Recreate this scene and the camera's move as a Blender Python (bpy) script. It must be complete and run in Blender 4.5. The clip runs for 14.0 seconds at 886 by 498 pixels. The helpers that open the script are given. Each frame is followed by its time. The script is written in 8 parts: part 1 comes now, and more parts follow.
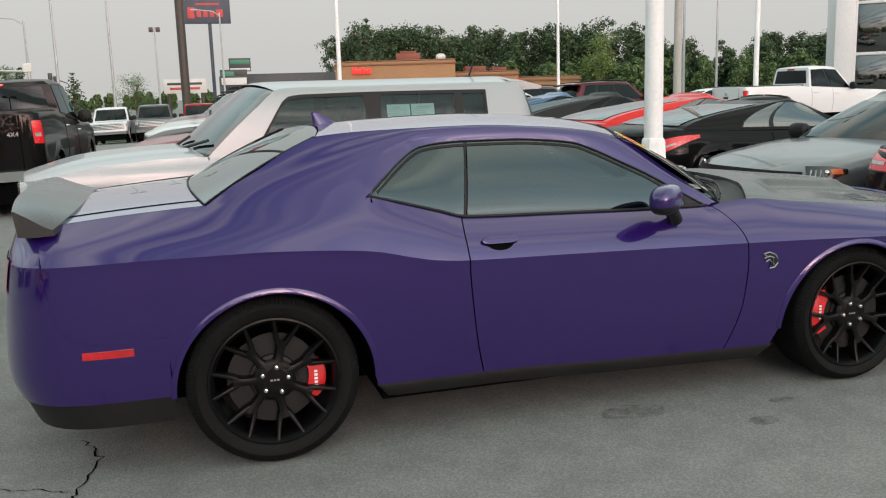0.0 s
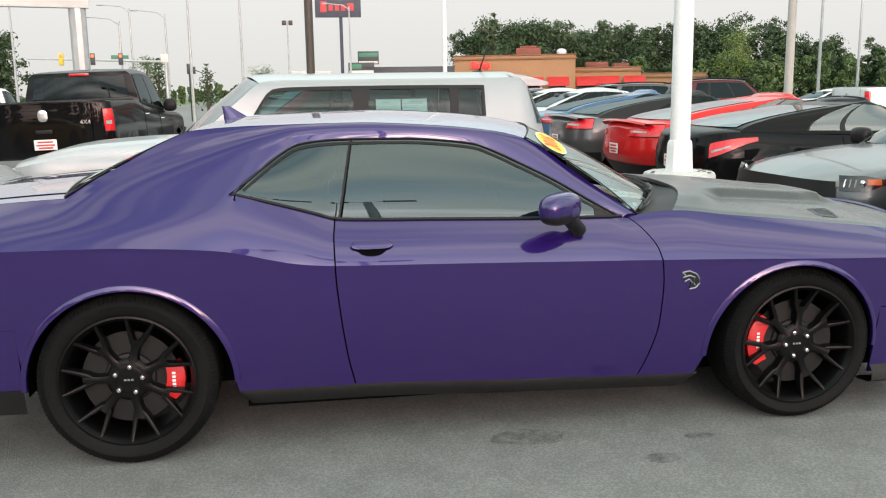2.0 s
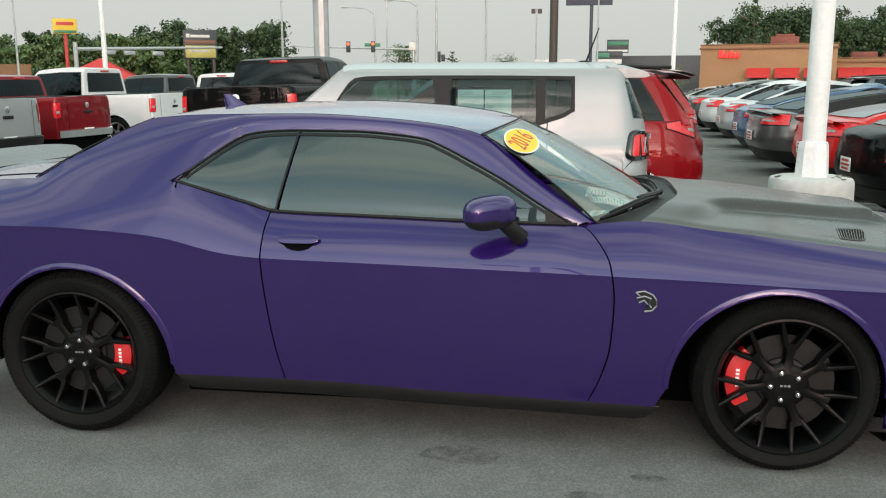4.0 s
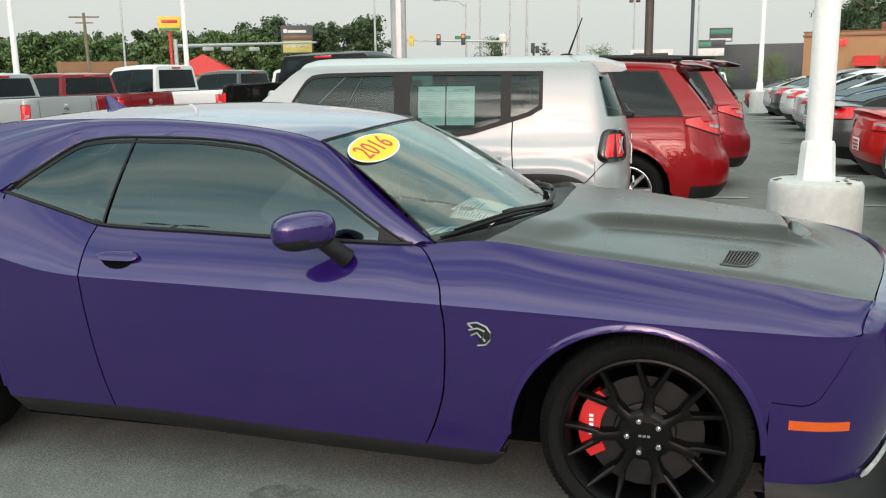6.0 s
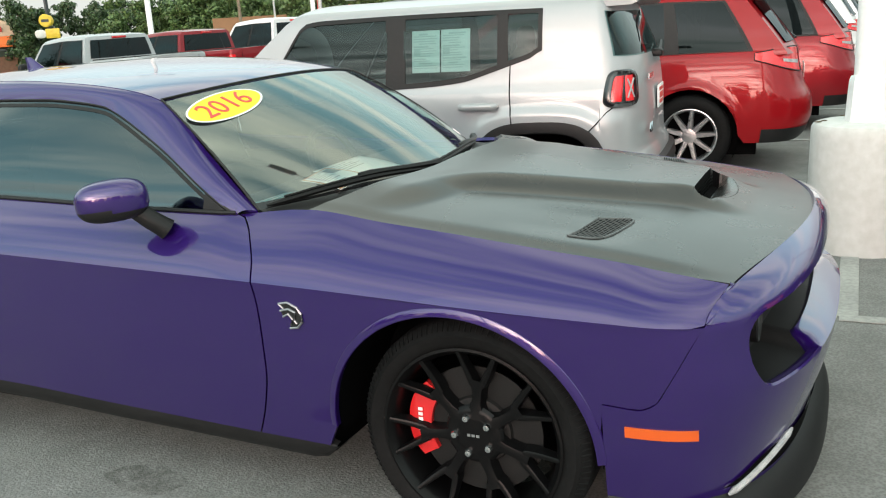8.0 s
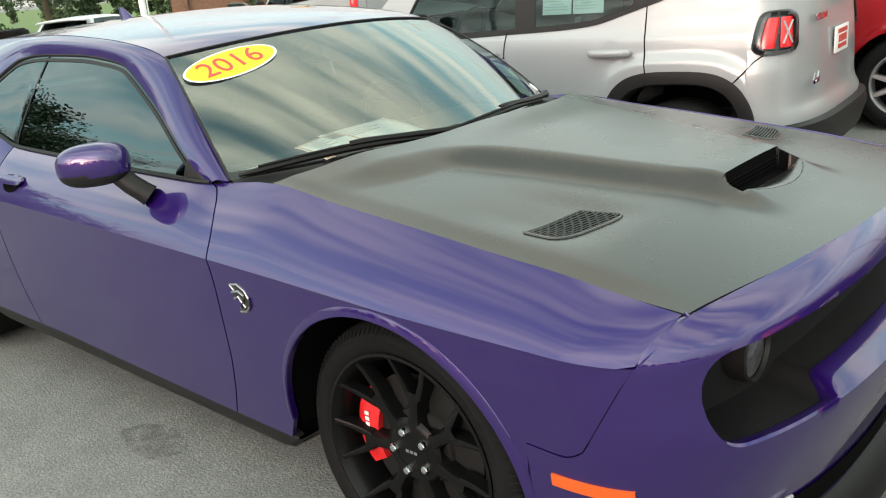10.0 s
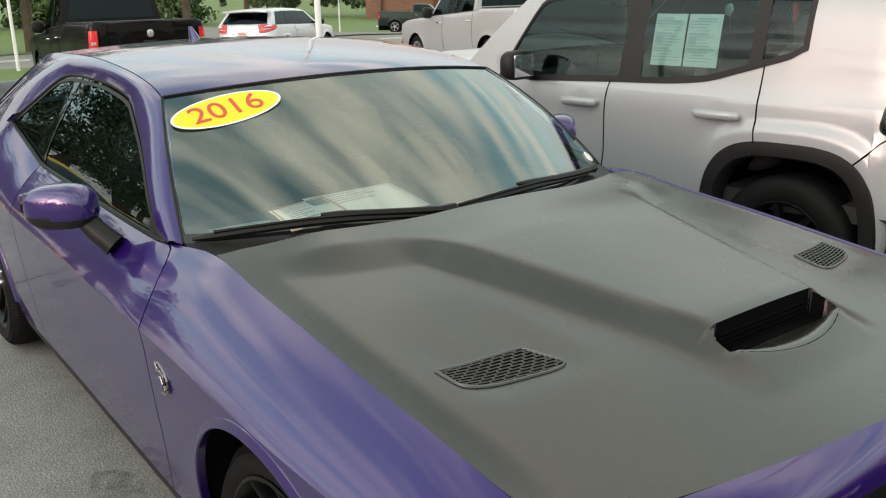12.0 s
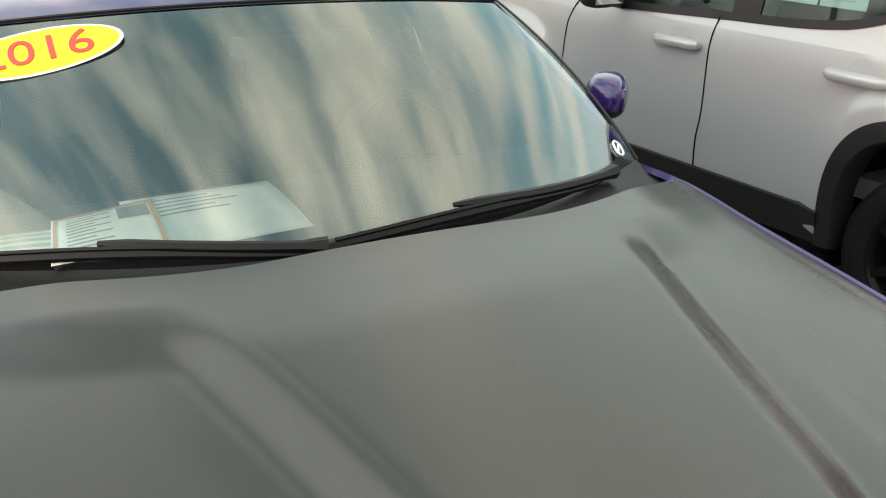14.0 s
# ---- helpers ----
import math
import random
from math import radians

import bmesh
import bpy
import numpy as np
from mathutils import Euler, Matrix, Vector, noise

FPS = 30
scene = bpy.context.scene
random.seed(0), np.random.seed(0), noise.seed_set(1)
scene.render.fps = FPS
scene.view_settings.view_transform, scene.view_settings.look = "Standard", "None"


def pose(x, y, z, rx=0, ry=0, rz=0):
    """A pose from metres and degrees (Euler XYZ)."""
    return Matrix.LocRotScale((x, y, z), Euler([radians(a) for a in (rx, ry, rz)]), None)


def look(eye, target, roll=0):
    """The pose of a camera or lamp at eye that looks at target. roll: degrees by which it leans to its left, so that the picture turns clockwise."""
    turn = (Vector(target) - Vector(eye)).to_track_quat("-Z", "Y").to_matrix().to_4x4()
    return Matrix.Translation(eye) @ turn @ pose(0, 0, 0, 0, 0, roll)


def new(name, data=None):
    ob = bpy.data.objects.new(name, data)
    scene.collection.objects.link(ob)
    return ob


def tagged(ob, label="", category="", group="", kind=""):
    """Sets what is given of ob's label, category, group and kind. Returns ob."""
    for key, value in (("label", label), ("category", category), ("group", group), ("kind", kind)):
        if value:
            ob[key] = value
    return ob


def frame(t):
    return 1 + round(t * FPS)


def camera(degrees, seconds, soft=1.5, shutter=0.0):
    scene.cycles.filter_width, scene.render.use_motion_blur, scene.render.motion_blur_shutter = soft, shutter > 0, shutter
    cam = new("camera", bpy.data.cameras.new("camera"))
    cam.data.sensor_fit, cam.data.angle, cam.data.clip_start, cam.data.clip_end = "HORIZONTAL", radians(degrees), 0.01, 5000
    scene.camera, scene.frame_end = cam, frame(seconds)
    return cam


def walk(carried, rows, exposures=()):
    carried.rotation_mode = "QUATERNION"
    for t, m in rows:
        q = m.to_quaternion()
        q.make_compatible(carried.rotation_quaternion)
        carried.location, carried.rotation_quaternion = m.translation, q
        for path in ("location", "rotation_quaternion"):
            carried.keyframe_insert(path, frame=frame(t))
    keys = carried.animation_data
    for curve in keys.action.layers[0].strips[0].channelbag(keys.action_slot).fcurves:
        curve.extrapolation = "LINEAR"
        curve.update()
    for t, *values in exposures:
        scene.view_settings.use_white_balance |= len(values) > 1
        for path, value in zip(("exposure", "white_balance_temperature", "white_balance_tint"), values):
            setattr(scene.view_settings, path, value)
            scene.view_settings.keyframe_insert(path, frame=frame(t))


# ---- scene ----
cam = camera(53.4, 14.0, soft=1.15)
PATH = [
    (0, (-1.775, -4.547, 1.548), (-1.224, -2.658, 1.194), -1.8),
    (0.5, (-1.507, -4.449, 1.526), (-0.996, -2.547, 1.176), -0.4),
    (1, (-1.243, -4.403, 1.542), (-0.735, -2.5, 1.193), -0.4),
    (1.5, (-0.919, -4.516, 1.53), (-0.546, -2.585, 1.169), -1.3),
    (2, (-0.659, -4.537, 1.527), (-0.389, -2.588, 1.168), -0.9),
    (2.5, (-0.336, -4.434, 1.531), (-0.078, -2.483, 1.175), 1.7),
    (3, (-0.034, -4.402, 1.513), (0.115, -2.442, 1.147), 1.2),
    (3.2, (0.11, -4.409, 1.515), (0.149, -2.444, 1.147), 0.8),
    (5.3, (1.242, -4.009, 1.543), (0.774, -2.106, 1.145), -0.9),
    (5.5, (1.321, -3.951, 1.525), (0.837, -2.051, 1.132), -1.0),
    (6, (1.547, -3.734, 1.55), (1.039, -1.84, 1.156), -0.8),
    (6.5, (1.778, -3.588, 1.516), (1.198, -1.715, 1.123), -2.3),
    (7, (2.048, -3.465, 1.555), (1.283, -1.659, 1.167), -3.0),
    (7.5, (2.238, -3.283, 1.51), (1.431, -1.509, 1.061), -3.1),
    (8, (2.421, -3.019, 1.511), (1.587, -1.272, 1.009), -3.5),
    (8.5, (2.567, -2.851, 1.496), (1.604, -1.169, 1.003), -4.5),
    (9, (2.743, -2.685, 1.516), (1.587, -1.135, 1.005), -5.5),
    (9.2, (2.755, -2.593, 1.5), (1.581, -1.065, 0.965), -5.5),
    (11.3, (3.13, -1.897, 1.577), (1.654, -0.707, 0.941), -3.4),
    (11.5, (3.103, -1.832, 1.594), (1.609, -0.646, 0.992), -2.5),
    (12, (2.97, -1.614, 1.621), (1.438, -0.464, 1.046), -1.1),
    (12.5, (2.853, -1.359, 1.588), (1.278, -0.28, 0.989), -1.8),
    (13, (2.773, -1.056, 1.601), (1.123, -0.131, 0.952), -2.7),
    (13.5, (2.624, -0.837, 1.595), (0.947, 0.017, 0.917), -1.0),
    (14, (2.407, -0.583, 1.607), (0.762, 0.25, 0.832), 0.9),
]
walk(cam, [(t, look(eye, target, roll)) for t, eye, target, roll in PATH],
     exposures=((0, -0.25, 6440, 7.5), (0.5, 0.07, 6440, 7.5), (1, -0.25, 6440, 7.5), (1.5, -0.13, 6440, 7.5), (2, 0.19, 6440, 7.5), (2.5, -0.11, 6440, 7.5), (3, -0.28, 6350, 1.5), (5.5, 0.07, 6350, 1.5), (6, 0.02, 6350, 1.5), (6.5, -0.28, 6350, 1.5), (7, 0.02, 6350, 1.5), (7.5, 0.17, 6350, 1.5), (8, 0.29, 6380, 1.5), (8.5, 0.31, 6450, 1.5), (9, 0.32, 6540, 1.5), (11.5, 0.62, 6820, 9.5), (12, 0.11, 6820, 9.5), (12.5, 0.23, 6820, 9.5), (13, 0.47, 6820, 9.5), (13.5, 0.47, 6820, 9.5), (14, 0.41, 6820, 9.5)))

# ---- sky, sun ----
SUN_DIR = Vector((0.10, -0.80, 0.60)).normalized()
world = bpy.data.worlds.new("evening_sky")
scene.world = world
world.use_nodes = True
wn, wl = world.node_tree.nodes, world.node_tree.links
wn.clear()
w_out = wn.new("ShaderNodeOutputWorld")
w_bg = wn.new("ShaderNodeBackground")
w_sky = wn.new("ShaderNodeTexSky")
w_sky.sky_type, w_sky.sun_disc = "NISHITA", False
w_sky.sun_elevation = radians(12)
w_sky.sun_rotation = math.atan2(SUN_DIR.x, SUN_DIR.y)
w_sky.air_density, w_sky.dust_density, w_sky.ozone_density = 1.0, 2.0, 1.0
w_scale = wn.new("ShaderNodeVectorMath")
w_scale.operation = "SCALE"
w_scale.inputs["Scale"].default_value = 0.42
w_co = wn.new("ShaderNodeTexCoord")
w_sep = wn.new("ShaderNodeSeparateXYZ")
w_up = wn.new("ShaderNodeMath")
w_up.operation = "ADD"
w_up.inputs[1].default_value = 0.14
w_div = wn.new("ShaderNodeVectorMath")
w_div.operation = "DIVIDE"
w_comb = wn.new("ShaderNodeCombineXYZ")
w_map = wn.new("ShaderNodeMapping")
w_map.inputs["Rotation"].default_value = (0, 0, radians(12))
w_map.inputs["Scale"].default_value = (0.42, 1.7, 1.0)
w_noise = wn.new("ShaderNodeTexNoise")
w_noise.inputs["Scale"].default_value = 3.0
w_noise.inputs["Detail"].default_value = 3.0
w_noise.inputs["Roughness"].default_value = 0.48
w_ramp = wn.new("ShaderNodeValToRGB")
w_ramp.color_ramp.elements[0].position = 0.36
w_ramp.color_ramp.elements[1].position = 0.63
w_grad = wn.new("ShaderNodeValToRGB")
e = w_grad.color_ramp.elements
e[0].position, e[0].color = 0.0, (0.685, 0.665, 0.64, 1)
e[1].position, e[1].color = 0.97, (1.90, 1.84, 1.55, 1)
for pos_, col_ in ((0.10, (0.765, 0.745, 0.725)), (0.20, (0.90, 0.905, 0.90)), (0.32, (1.30, 1.31, 1.25)), (0.45, (1.88, 1.86, 1.70)), (0.62, (1.50, 1.48, 1.33)), (0.80, (1.62, 1.57, 1.34))):
    m_ = e.new(pos_)
    m_.color = (*col_, 1)
w_mix = wn.new("ShaderNodeMix")
w_mix.data_type = "RGBA"
w_low = wn.new("ShaderNodeMapRange")
w_low.inputs["From Min"].default_value = 0.03
w_low.inputs["From Max"].default_value = 0.34
w_low.inputs["To Min"].default_value = 1.0
w_low.inputs["To Max"].default_value = 0.0
w_max = wn.new("ShaderNodeMath")
w_max.operation = "MAXIMUM"
wl.new(w_co.outputs["Generated"], w_sep.inputs[0])
wl.new(w_sep.outputs["Z"], w_up.inputs[0])
for i_ in range(3):
    wl.new(w_up.outputs[0], w_comb.inputs[i_])
wl.new(w_co.outputs["Generated"], w_div.inputs[0])
wl.new(w_comb.outputs[0], w_div.inputs[1])
wl.new(w_div.outputs[0], w_map.inputs["Vector"])
wl.new(w_map.outputs[0], w_noise.inputs["Vector"])
wl.new(w_noise.outputs["Fac"], w_ramp.inputs["Fac"])
# the cover is closed over the far end of the lot and broken behind the walk
w_side = wn.new("ShaderNodeMath")
w_side.operation = "MULTIPLY_ADD"
w_side.inputs[1].default_value = -0.20
wl.new(w_sep.outputs["Y"], w_side.inputs[0])
wl.new(w_sep.outputs["Z"], w_side.inputs[2])
wl.new(w_side.outputs[0], w_low.inputs["Value"])
wl.new(w_ramp.outputs["Color"], w_max.inputs[0])
wl.new(w_low.outputs[0], w_max.inputs[1])
wl.new(w_sep.outputs["Z"], w_grad.inputs["Fac"])
w_pale = wn.new("ShaderNodeHueSaturation")
w_pale.inputs["Hue"].default_value, w_pale.inputs["Saturation"].default_value = 0.438, 0.72
wl.new(w_sky.outputs[0], w_pale.inputs["Color"])
wl.new(w_pale.outputs[0], w_scale.inputs[0])
wl.new(w_max.outputs[0], w_mix.inputs["Factor"])
wl.new(w_scale.outputs[0], w_mix.inputs["A"])
wl.new(w_grad.outputs["Color"], w_mix.inputs["B"])
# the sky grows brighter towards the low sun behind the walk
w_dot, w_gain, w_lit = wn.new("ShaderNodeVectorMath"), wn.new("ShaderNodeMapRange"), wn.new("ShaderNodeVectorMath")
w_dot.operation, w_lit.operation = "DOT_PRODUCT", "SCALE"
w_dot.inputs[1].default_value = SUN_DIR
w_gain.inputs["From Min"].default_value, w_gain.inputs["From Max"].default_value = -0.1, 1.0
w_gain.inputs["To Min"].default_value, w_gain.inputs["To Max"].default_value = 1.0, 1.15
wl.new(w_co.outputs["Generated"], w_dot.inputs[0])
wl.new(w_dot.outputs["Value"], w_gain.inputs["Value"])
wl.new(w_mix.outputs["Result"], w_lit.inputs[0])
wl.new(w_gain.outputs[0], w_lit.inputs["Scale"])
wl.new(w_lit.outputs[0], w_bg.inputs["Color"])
w_bg.inputs["Strength"].default_value = 1.0
wl.new(w_bg.outputs[0], w_out.inputs["Surface"])

sun_data = bpy.data.lights.new("sun", "SUN")
sun_data.energy, sun_data.angle, sun_data.color = 0.22, radians(60), (1.0, 1.0, 0.93)
sun = new("sun", sun_data)
sun.matrix_world = look(SUN_DIR * 50, (0, 0, 0))
scene.view_settings.exposure = 0.0


# ---- materials ----
def mat(name, color, rough=0.6, metal=0.0, coat=0.0, spec=0.5, vary=0.0, scale=8.0, bump=0.0, bump_scale=200.0, second=None, random_value=0.0):
    """A procedural surface: base colour with stains at two scales, and fine relief."""
    m = bpy.data.materials.new(name)
    m.use_nodes = True
    n, l = m.node_tree.nodes, m.node_tree.links
    p = n["Principled BSDF"]
    p.inputs["Base Color"].default_value = (*color, 1)
    p.inputs["Roughness"].default_value = rough
    p.inputs["Metallic"].default_value = metal
    p.inputs["Coat Weight"].default_value = coat
    p.inputs["Coat Roughness"].default_value = 0.02
    p.inputs["Specular IOR Level"].default_value = spec
    if vary or second:
        co = n.new("ShaderNodeTexCoord")
        big, fine = n.new("ShaderNodeTexNoise"), n.new("ShaderNodeTexNoise")
        big.inputs["Scale"].default_value, big.inputs["Detail"].default_value = scale, 5
        fine.inputs["Scale"].default_value, fine.inputs["Detail"].default_value = scale * 14, 3
        l.new(co.outputs["Object"], big.inputs["Vector"])
        l.new(co.outputs["Object"], fine.inputs["Vector"])
        add = n.new("ShaderNodeMath")
        add.operation = "ADD"
        l.new(big.outputs["Fac"], add.inputs[0])
        l.new(fine.outputs["Fac"], add.inputs[1])
        ramp = n.new("ShaderNodeMapRange")
        ramp.inputs["From Min"].default_value, ramp.inputs["From Max"].default_value = 0.75, 1.25
        l.new(add.outputs[0], ramp.inputs["Value"])
        mix = n.new("ShaderNodeMix")
        mix.data_type = "RGBA"
        other = second or tuple(c * (1 - vary) for c in color)
        bright = color if second else tuple(min(1, c * (1 + vary)) for c in color)
        mix.inputs["A"].default_value, mix.inputs["B"].default_value = (*other, 1), (*bright, 1)
        l.new(ramp.outputs[0], mix.inputs["Factor"])
        l.new(mix.outputs["Result"], p.inputs["Base Color"])
        rr = n.new("ShaderNodeMapRange")
        rr.inputs["To Min"].default_value, rr.inputs["To Max"].default_value = max(0, rough - 0.08), min(1, rough + 0.08)
        l.new(big.outputs["Fac"], rr.inputs["Value"])
        l.new(rr.outputs[0], p.inputs["Roughness"])
    if bump:
        co2, nb, b = n.new("ShaderNodeTexCoord"), n.new("ShaderNodeTexNoise"), n.new("ShaderNodeBump")
        nb.inputs["Scale"].default_value, nb.inputs["Detail"].default_value = bump_scale, 4
        b.inputs["Strength"].default_value, b.inputs["Distance"].default_value = bump, 0.01
        l.new(co2.outputs["Object"], nb.inputs["Vector"])
        l.new(nb.outputs["Fac"], b.inputs["Height"])
        l.new(b.outputs[0], p.inputs["Normal"])
    return m


def paint(name, color, metal=0.35, rough=0.32, spec=0.5):
    """Car paint: metallic flake base under a clear coat, faint dust."""
    m = mat(name, color, rough, metal, 1.0, spec)
    n, l = m.node_tree.nodes, m.node_tree.links
    p = n["Principled BSDF"]
    co, flake, dust = n.new("ShaderNodeTexCoord"), n.new("ShaderNodeTexNoise"), n.new("ShaderNodeTexNoise")
    flake.inputs["Scale"].default_value, dust.inputs["Scale"].default_value = 900, 3.0
    dust.inputs["Detail"].default_value = 8
    for t_ in (flake, dust):
        l.new(co.outputs["Object"], t_.inputs["Vector"])
    mix = n.new("ShaderNodeMix")
    mix.data_type = "RGBA"
    mix.inputs["A"].default_value = (*(c * 0.86 for c in color), 1)
    mix.inputs["B"].default_value = (*(min(1, c * 1.14) for c in color), 1)
    l.new(flake.outputs["Fac"], mix.inputs["Factor"])
    l.new(mix.outputs["Result"], p.inputs["Base Color"])
    rr = n.new("ShaderNodeMapRange")
    rr.inputs["To Min"].default_value, rr.inputs["To Max"].default_value = 0.010, 0.045
    l.new(dust.outputs["Fac"], rr.inputs["Value"])
    l.new(rr.outputs[0], p.inputs["Coat Roughness"])
    return m


def glass(name, tint, ior=1.55, rough=0.0, gloss=0.95, cast=(1.0, 1.02, 1.04)):
    """Thin window glass: tinted see-through with a Fresnel gloss."""
    m = bpy.data.materials.new(name)
    m.use_nodes = True
    n, l = m.node_tree.nodes, m.node_tree.links
    n.clear()
    o, mix, tr, gl, fr = (n.new("ShaderNode" + k) for k in ("OutputMaterial", "MixShader", "BsdfTransparent", "BsdfGlossy", "Fresnel"))
    tr.inputs["Color"].default_value = (*tint, 1)
    gl.inputs["Roughness"].default_value = rough
    gl.inputs["Color"].default_value = (*(gloss * c for c in cast), 1)
    fr.inputs["IOR"].default_value = ior
    l.new(fr.outputs[0], mix.inputs[0])
    l.new(tr.outputs[0], mix.inputs[1])
    l.new(gl.outputs[0], mix.inputs[2])
    l.new(mix.outputs[0], o.inputs["Surface"])
    return m


def glow(name, color, strength):
    m = mat(name, color, 0.5)
    p = m.node_tree.nodes["Principled BSDF"]
    p.inputs["Emission Color"].default_value = (*color, 1)
    p.inputs["Emission Strength"].default_value = strength
    return m


def leaf_mat(name, color):
    m = mat(name, color, 0.55, vary=0.35, scale=0.5)
    n, l = m.node_tree.nodes, m.node_tree.links
    p = n["Principled BSDF"]
    geo, ramp = n.new("ShaderNodeNewGeometry"), n.new("ShaderNodeMix")
    ramp.data_type = "RGBA"
    ramp.inputs["A"].default_value = (*(c * 0.55 for c in color), 1)
    ramp.inputs["B"].default_value = (*(c * 1.45 for c in color), 1)
    l.new(geo.outputs["Random Per Island"], ramp.inputs["Factor"])
    l.new(ramp.outputs["Result"], p.inputs["Base Color"])
    return m


def gritty(m, scale, amount):
    """Loose stones and pores: small light and dark flecks over a surface's own colour."""
    n, l = m.node_tree.nodes, m.node_tree.links
    p = n["Principled BSDF"]
    old = p.inputs["Base Color"].links[0].from_socket
    co, nz, vo, mul = (n.new("ShaderNode" + k) for k in ("TexCoord", "TexNoise", "TexVoronoi", "Mix"))
    nz.inputs["Scale"].default_value, nz.inputs["Detail"].default_value, nz.inputs["Roughness"].default_value = scale, 6, 0.75
    vo.inputs["Scale"].default_value = scale * 0.55
    for t_ in (nz, vo):
        l.new(co.outputs["Object"], t_.inputs["Vector"])
    add, rng_ = n.new("ShaderNodeMath"), n.new("ShaderNodeMapRange")
    add.operation = "ADD"
    l.new(nz.outputs["Fac"], add.inputs[0])
    l.new(vo.outputs["Distance"], add.inputs[1])
    rng_.inputs["From Min"].default_value, rng_.inputs["From Max"].default_value = 0.45, 1.35
    rng_.inputs["To Min"].default_value, rng_.inputs["To Max"].default_value = 1 - amount, 1 + amount
    l.new(add.outputs[0], rng_.inputs["Value"])
    mul.data_type, mul.blend_type = "RGBA", "MULTIPLY"
    mul.inputs["Factor"].default_value = 1.0
    l.new(old, mul.inputs["A"])
    l.new(rng_.outputs[0], mul.inputs["B"])
    l.new(mul.outputs["Result"], p.inputs["Base Color"])


PURPLE = paint("plum_purple_paint", (0.0215, 0.0046, 0.111), 0.34, 0.36, 0.2)
PURPLE.node_tree.nodes["Principled BSDF"].inputs["Coat IOR"].default_value = 1.68
SATIN = mat("satin_black_hood_wrap", (0.0185, 0.0180, 0.0172), 0.28, spec=0.5, vary=0.12, scale=3, bump=0.0, bump_scale=900)
SATIN.node_tree.nodes["Principled BSDF"].inputs["IOR"].default_value = 1.68
WIPER = mat("wiper_black", (0.006, 0.006, 0.0062), 0.45, spec=0.25, vary=0.2, scale=20)
BLACK = mat("black_plastic_trim", (0.010, 0.010, 0.0105), 0.5, spec=0.3, vary=0.2, scale=6, bump=0.05, bump_scale=600)
# near-black for hollows and gaps: their deep shade is put into the colour
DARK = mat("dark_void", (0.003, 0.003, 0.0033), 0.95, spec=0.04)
SHINY_BLACK = mat("gloss_black", (0.010, 0.010, 0.011), 0.12, coat=0.6)
RUBBER = mat("tyre_rubber", (0.0085, 0.0087, 0.0090), 0.6, spec=0.09, vary=0.25, scale=5, bump=0.12, bump_scale=300)
SHADE = mat("screen_shade_band", (0.02, 0.028, 0.03), 0.5)
WHEEL_BLACK = mat("matte_black_alloy", (0.0040, 0.0040, 0.0044), 0.34, spec=0.18, vary=0.15, scale=12)
CHROME = mat("chrome", (0.75, 0.75, 0.76), 0.12, metal=1.0)
BADGE = mat("dull_badge_chrome", (0.33, 0.33, 0.35), 0.3, metal=0.8)
ALLOY = mat("silver_alloy", (0.58, 0.58, 0.60), 0.3, metal=0.9, vary=0.1, scale=10)
DISC = mat("brake_disc_steel", (0.014, 0.014, 0.0142), 0.5, metal=0.4, vary=0.15, scale=20)
CALIPER = mat("red_caliper", (0.62, 0.016, 0.02), 0.35, coat=0.5)
AMBER = mat("amber_lens", (0.66, 0.105, 0.014), 0.3, coat=0.3)
RED_LENS = mat("red_lens", (0.50, 0.012, 0.016), 0.16, coat=1.0, vary=0.3, scale=25)
CLEAR_LENS = mat("clear_lens", (0.34, 0.35, 0.36), 0.12, coat=1.0, vary=0.3, scale=25)
LAMP_GLASS = mat("smoked_lamp_lens", (0.16, 0.165, 0.17), 0.14, metal=0.5, coat=0.5, vary=0.4, scale=30)
SEAT = mat("dark_leather", (0.035, 0.034, 0.035), 0.5, vary=0.15, scale=12, bump=0.1, bump_scale=150)
PAPER = mat("white_paper", (0.88, 0.90, 0.88), 0.7, vary=0.06, scale=20)
PAPER_BLUE = mat("teal_paper", (0.25, 0.50, 0.50), 0.7, vary=0.12, scale=20)
INK = mat("grey_print", (0.25, 0.27, 0.26), 0.8)
ORANGE_INK = mat("orange_print", (0.60, 0.28, 0.10), 0.8)
YELLOW_STICKER = mat("yellow_vinyl", (0.93, 0.62, 0.015), 0.5, vary=0.05, scale=10)
RED_VINYL = mat("red_vinyl", (0.55, 0.06, 0.045), 0.5)
WHITE_VINYL = mat("white_vinyl", (0.85, 0.85, 0.85), 0.5)
GLASS_SIDE = glass("tinted_side_glass", (0.06, 0.095, 0.10), 1.91, cast=(0.80, 0.97, 1.03))
GLASS_FRONT = glass("windscreen_glass", (0.84, 0.97, 0.95), 2.5, cast=(0.94, 1.02, 1.0))
GLASS_SHADE = glass("shade_band_glass", (0.16, 0.20, 0.22), 1.1)
GLASS_DARK = glass("privacy_glass", (0.03, 0.045, 0.047), 1.5, gloss=0.55, cast=(0.85, 1.0, 1.05))
ASPHALT = mat("worn_grey_asphalt", (0.213, 0.214, 0.207), 0.85, second=(0.160, 0.161, 0.155), scale=0.35, bump=0.6, bump_scale=110)
gritty(ASPHALT, 170, 0.30)
CONCRETE = mat("painted_white_concrete", (0.63, 0.635, 0.625), 0.8, second=(0.53, 0.535, 0.515), scale=1.3, bump=0.12, bump_scale=40)
CURB = mat("kerb_concrete", (0.42, 0.41, 0.38), 0.85, vary=0.2, scale=1.5, bump=0.2, bump_scale=60)
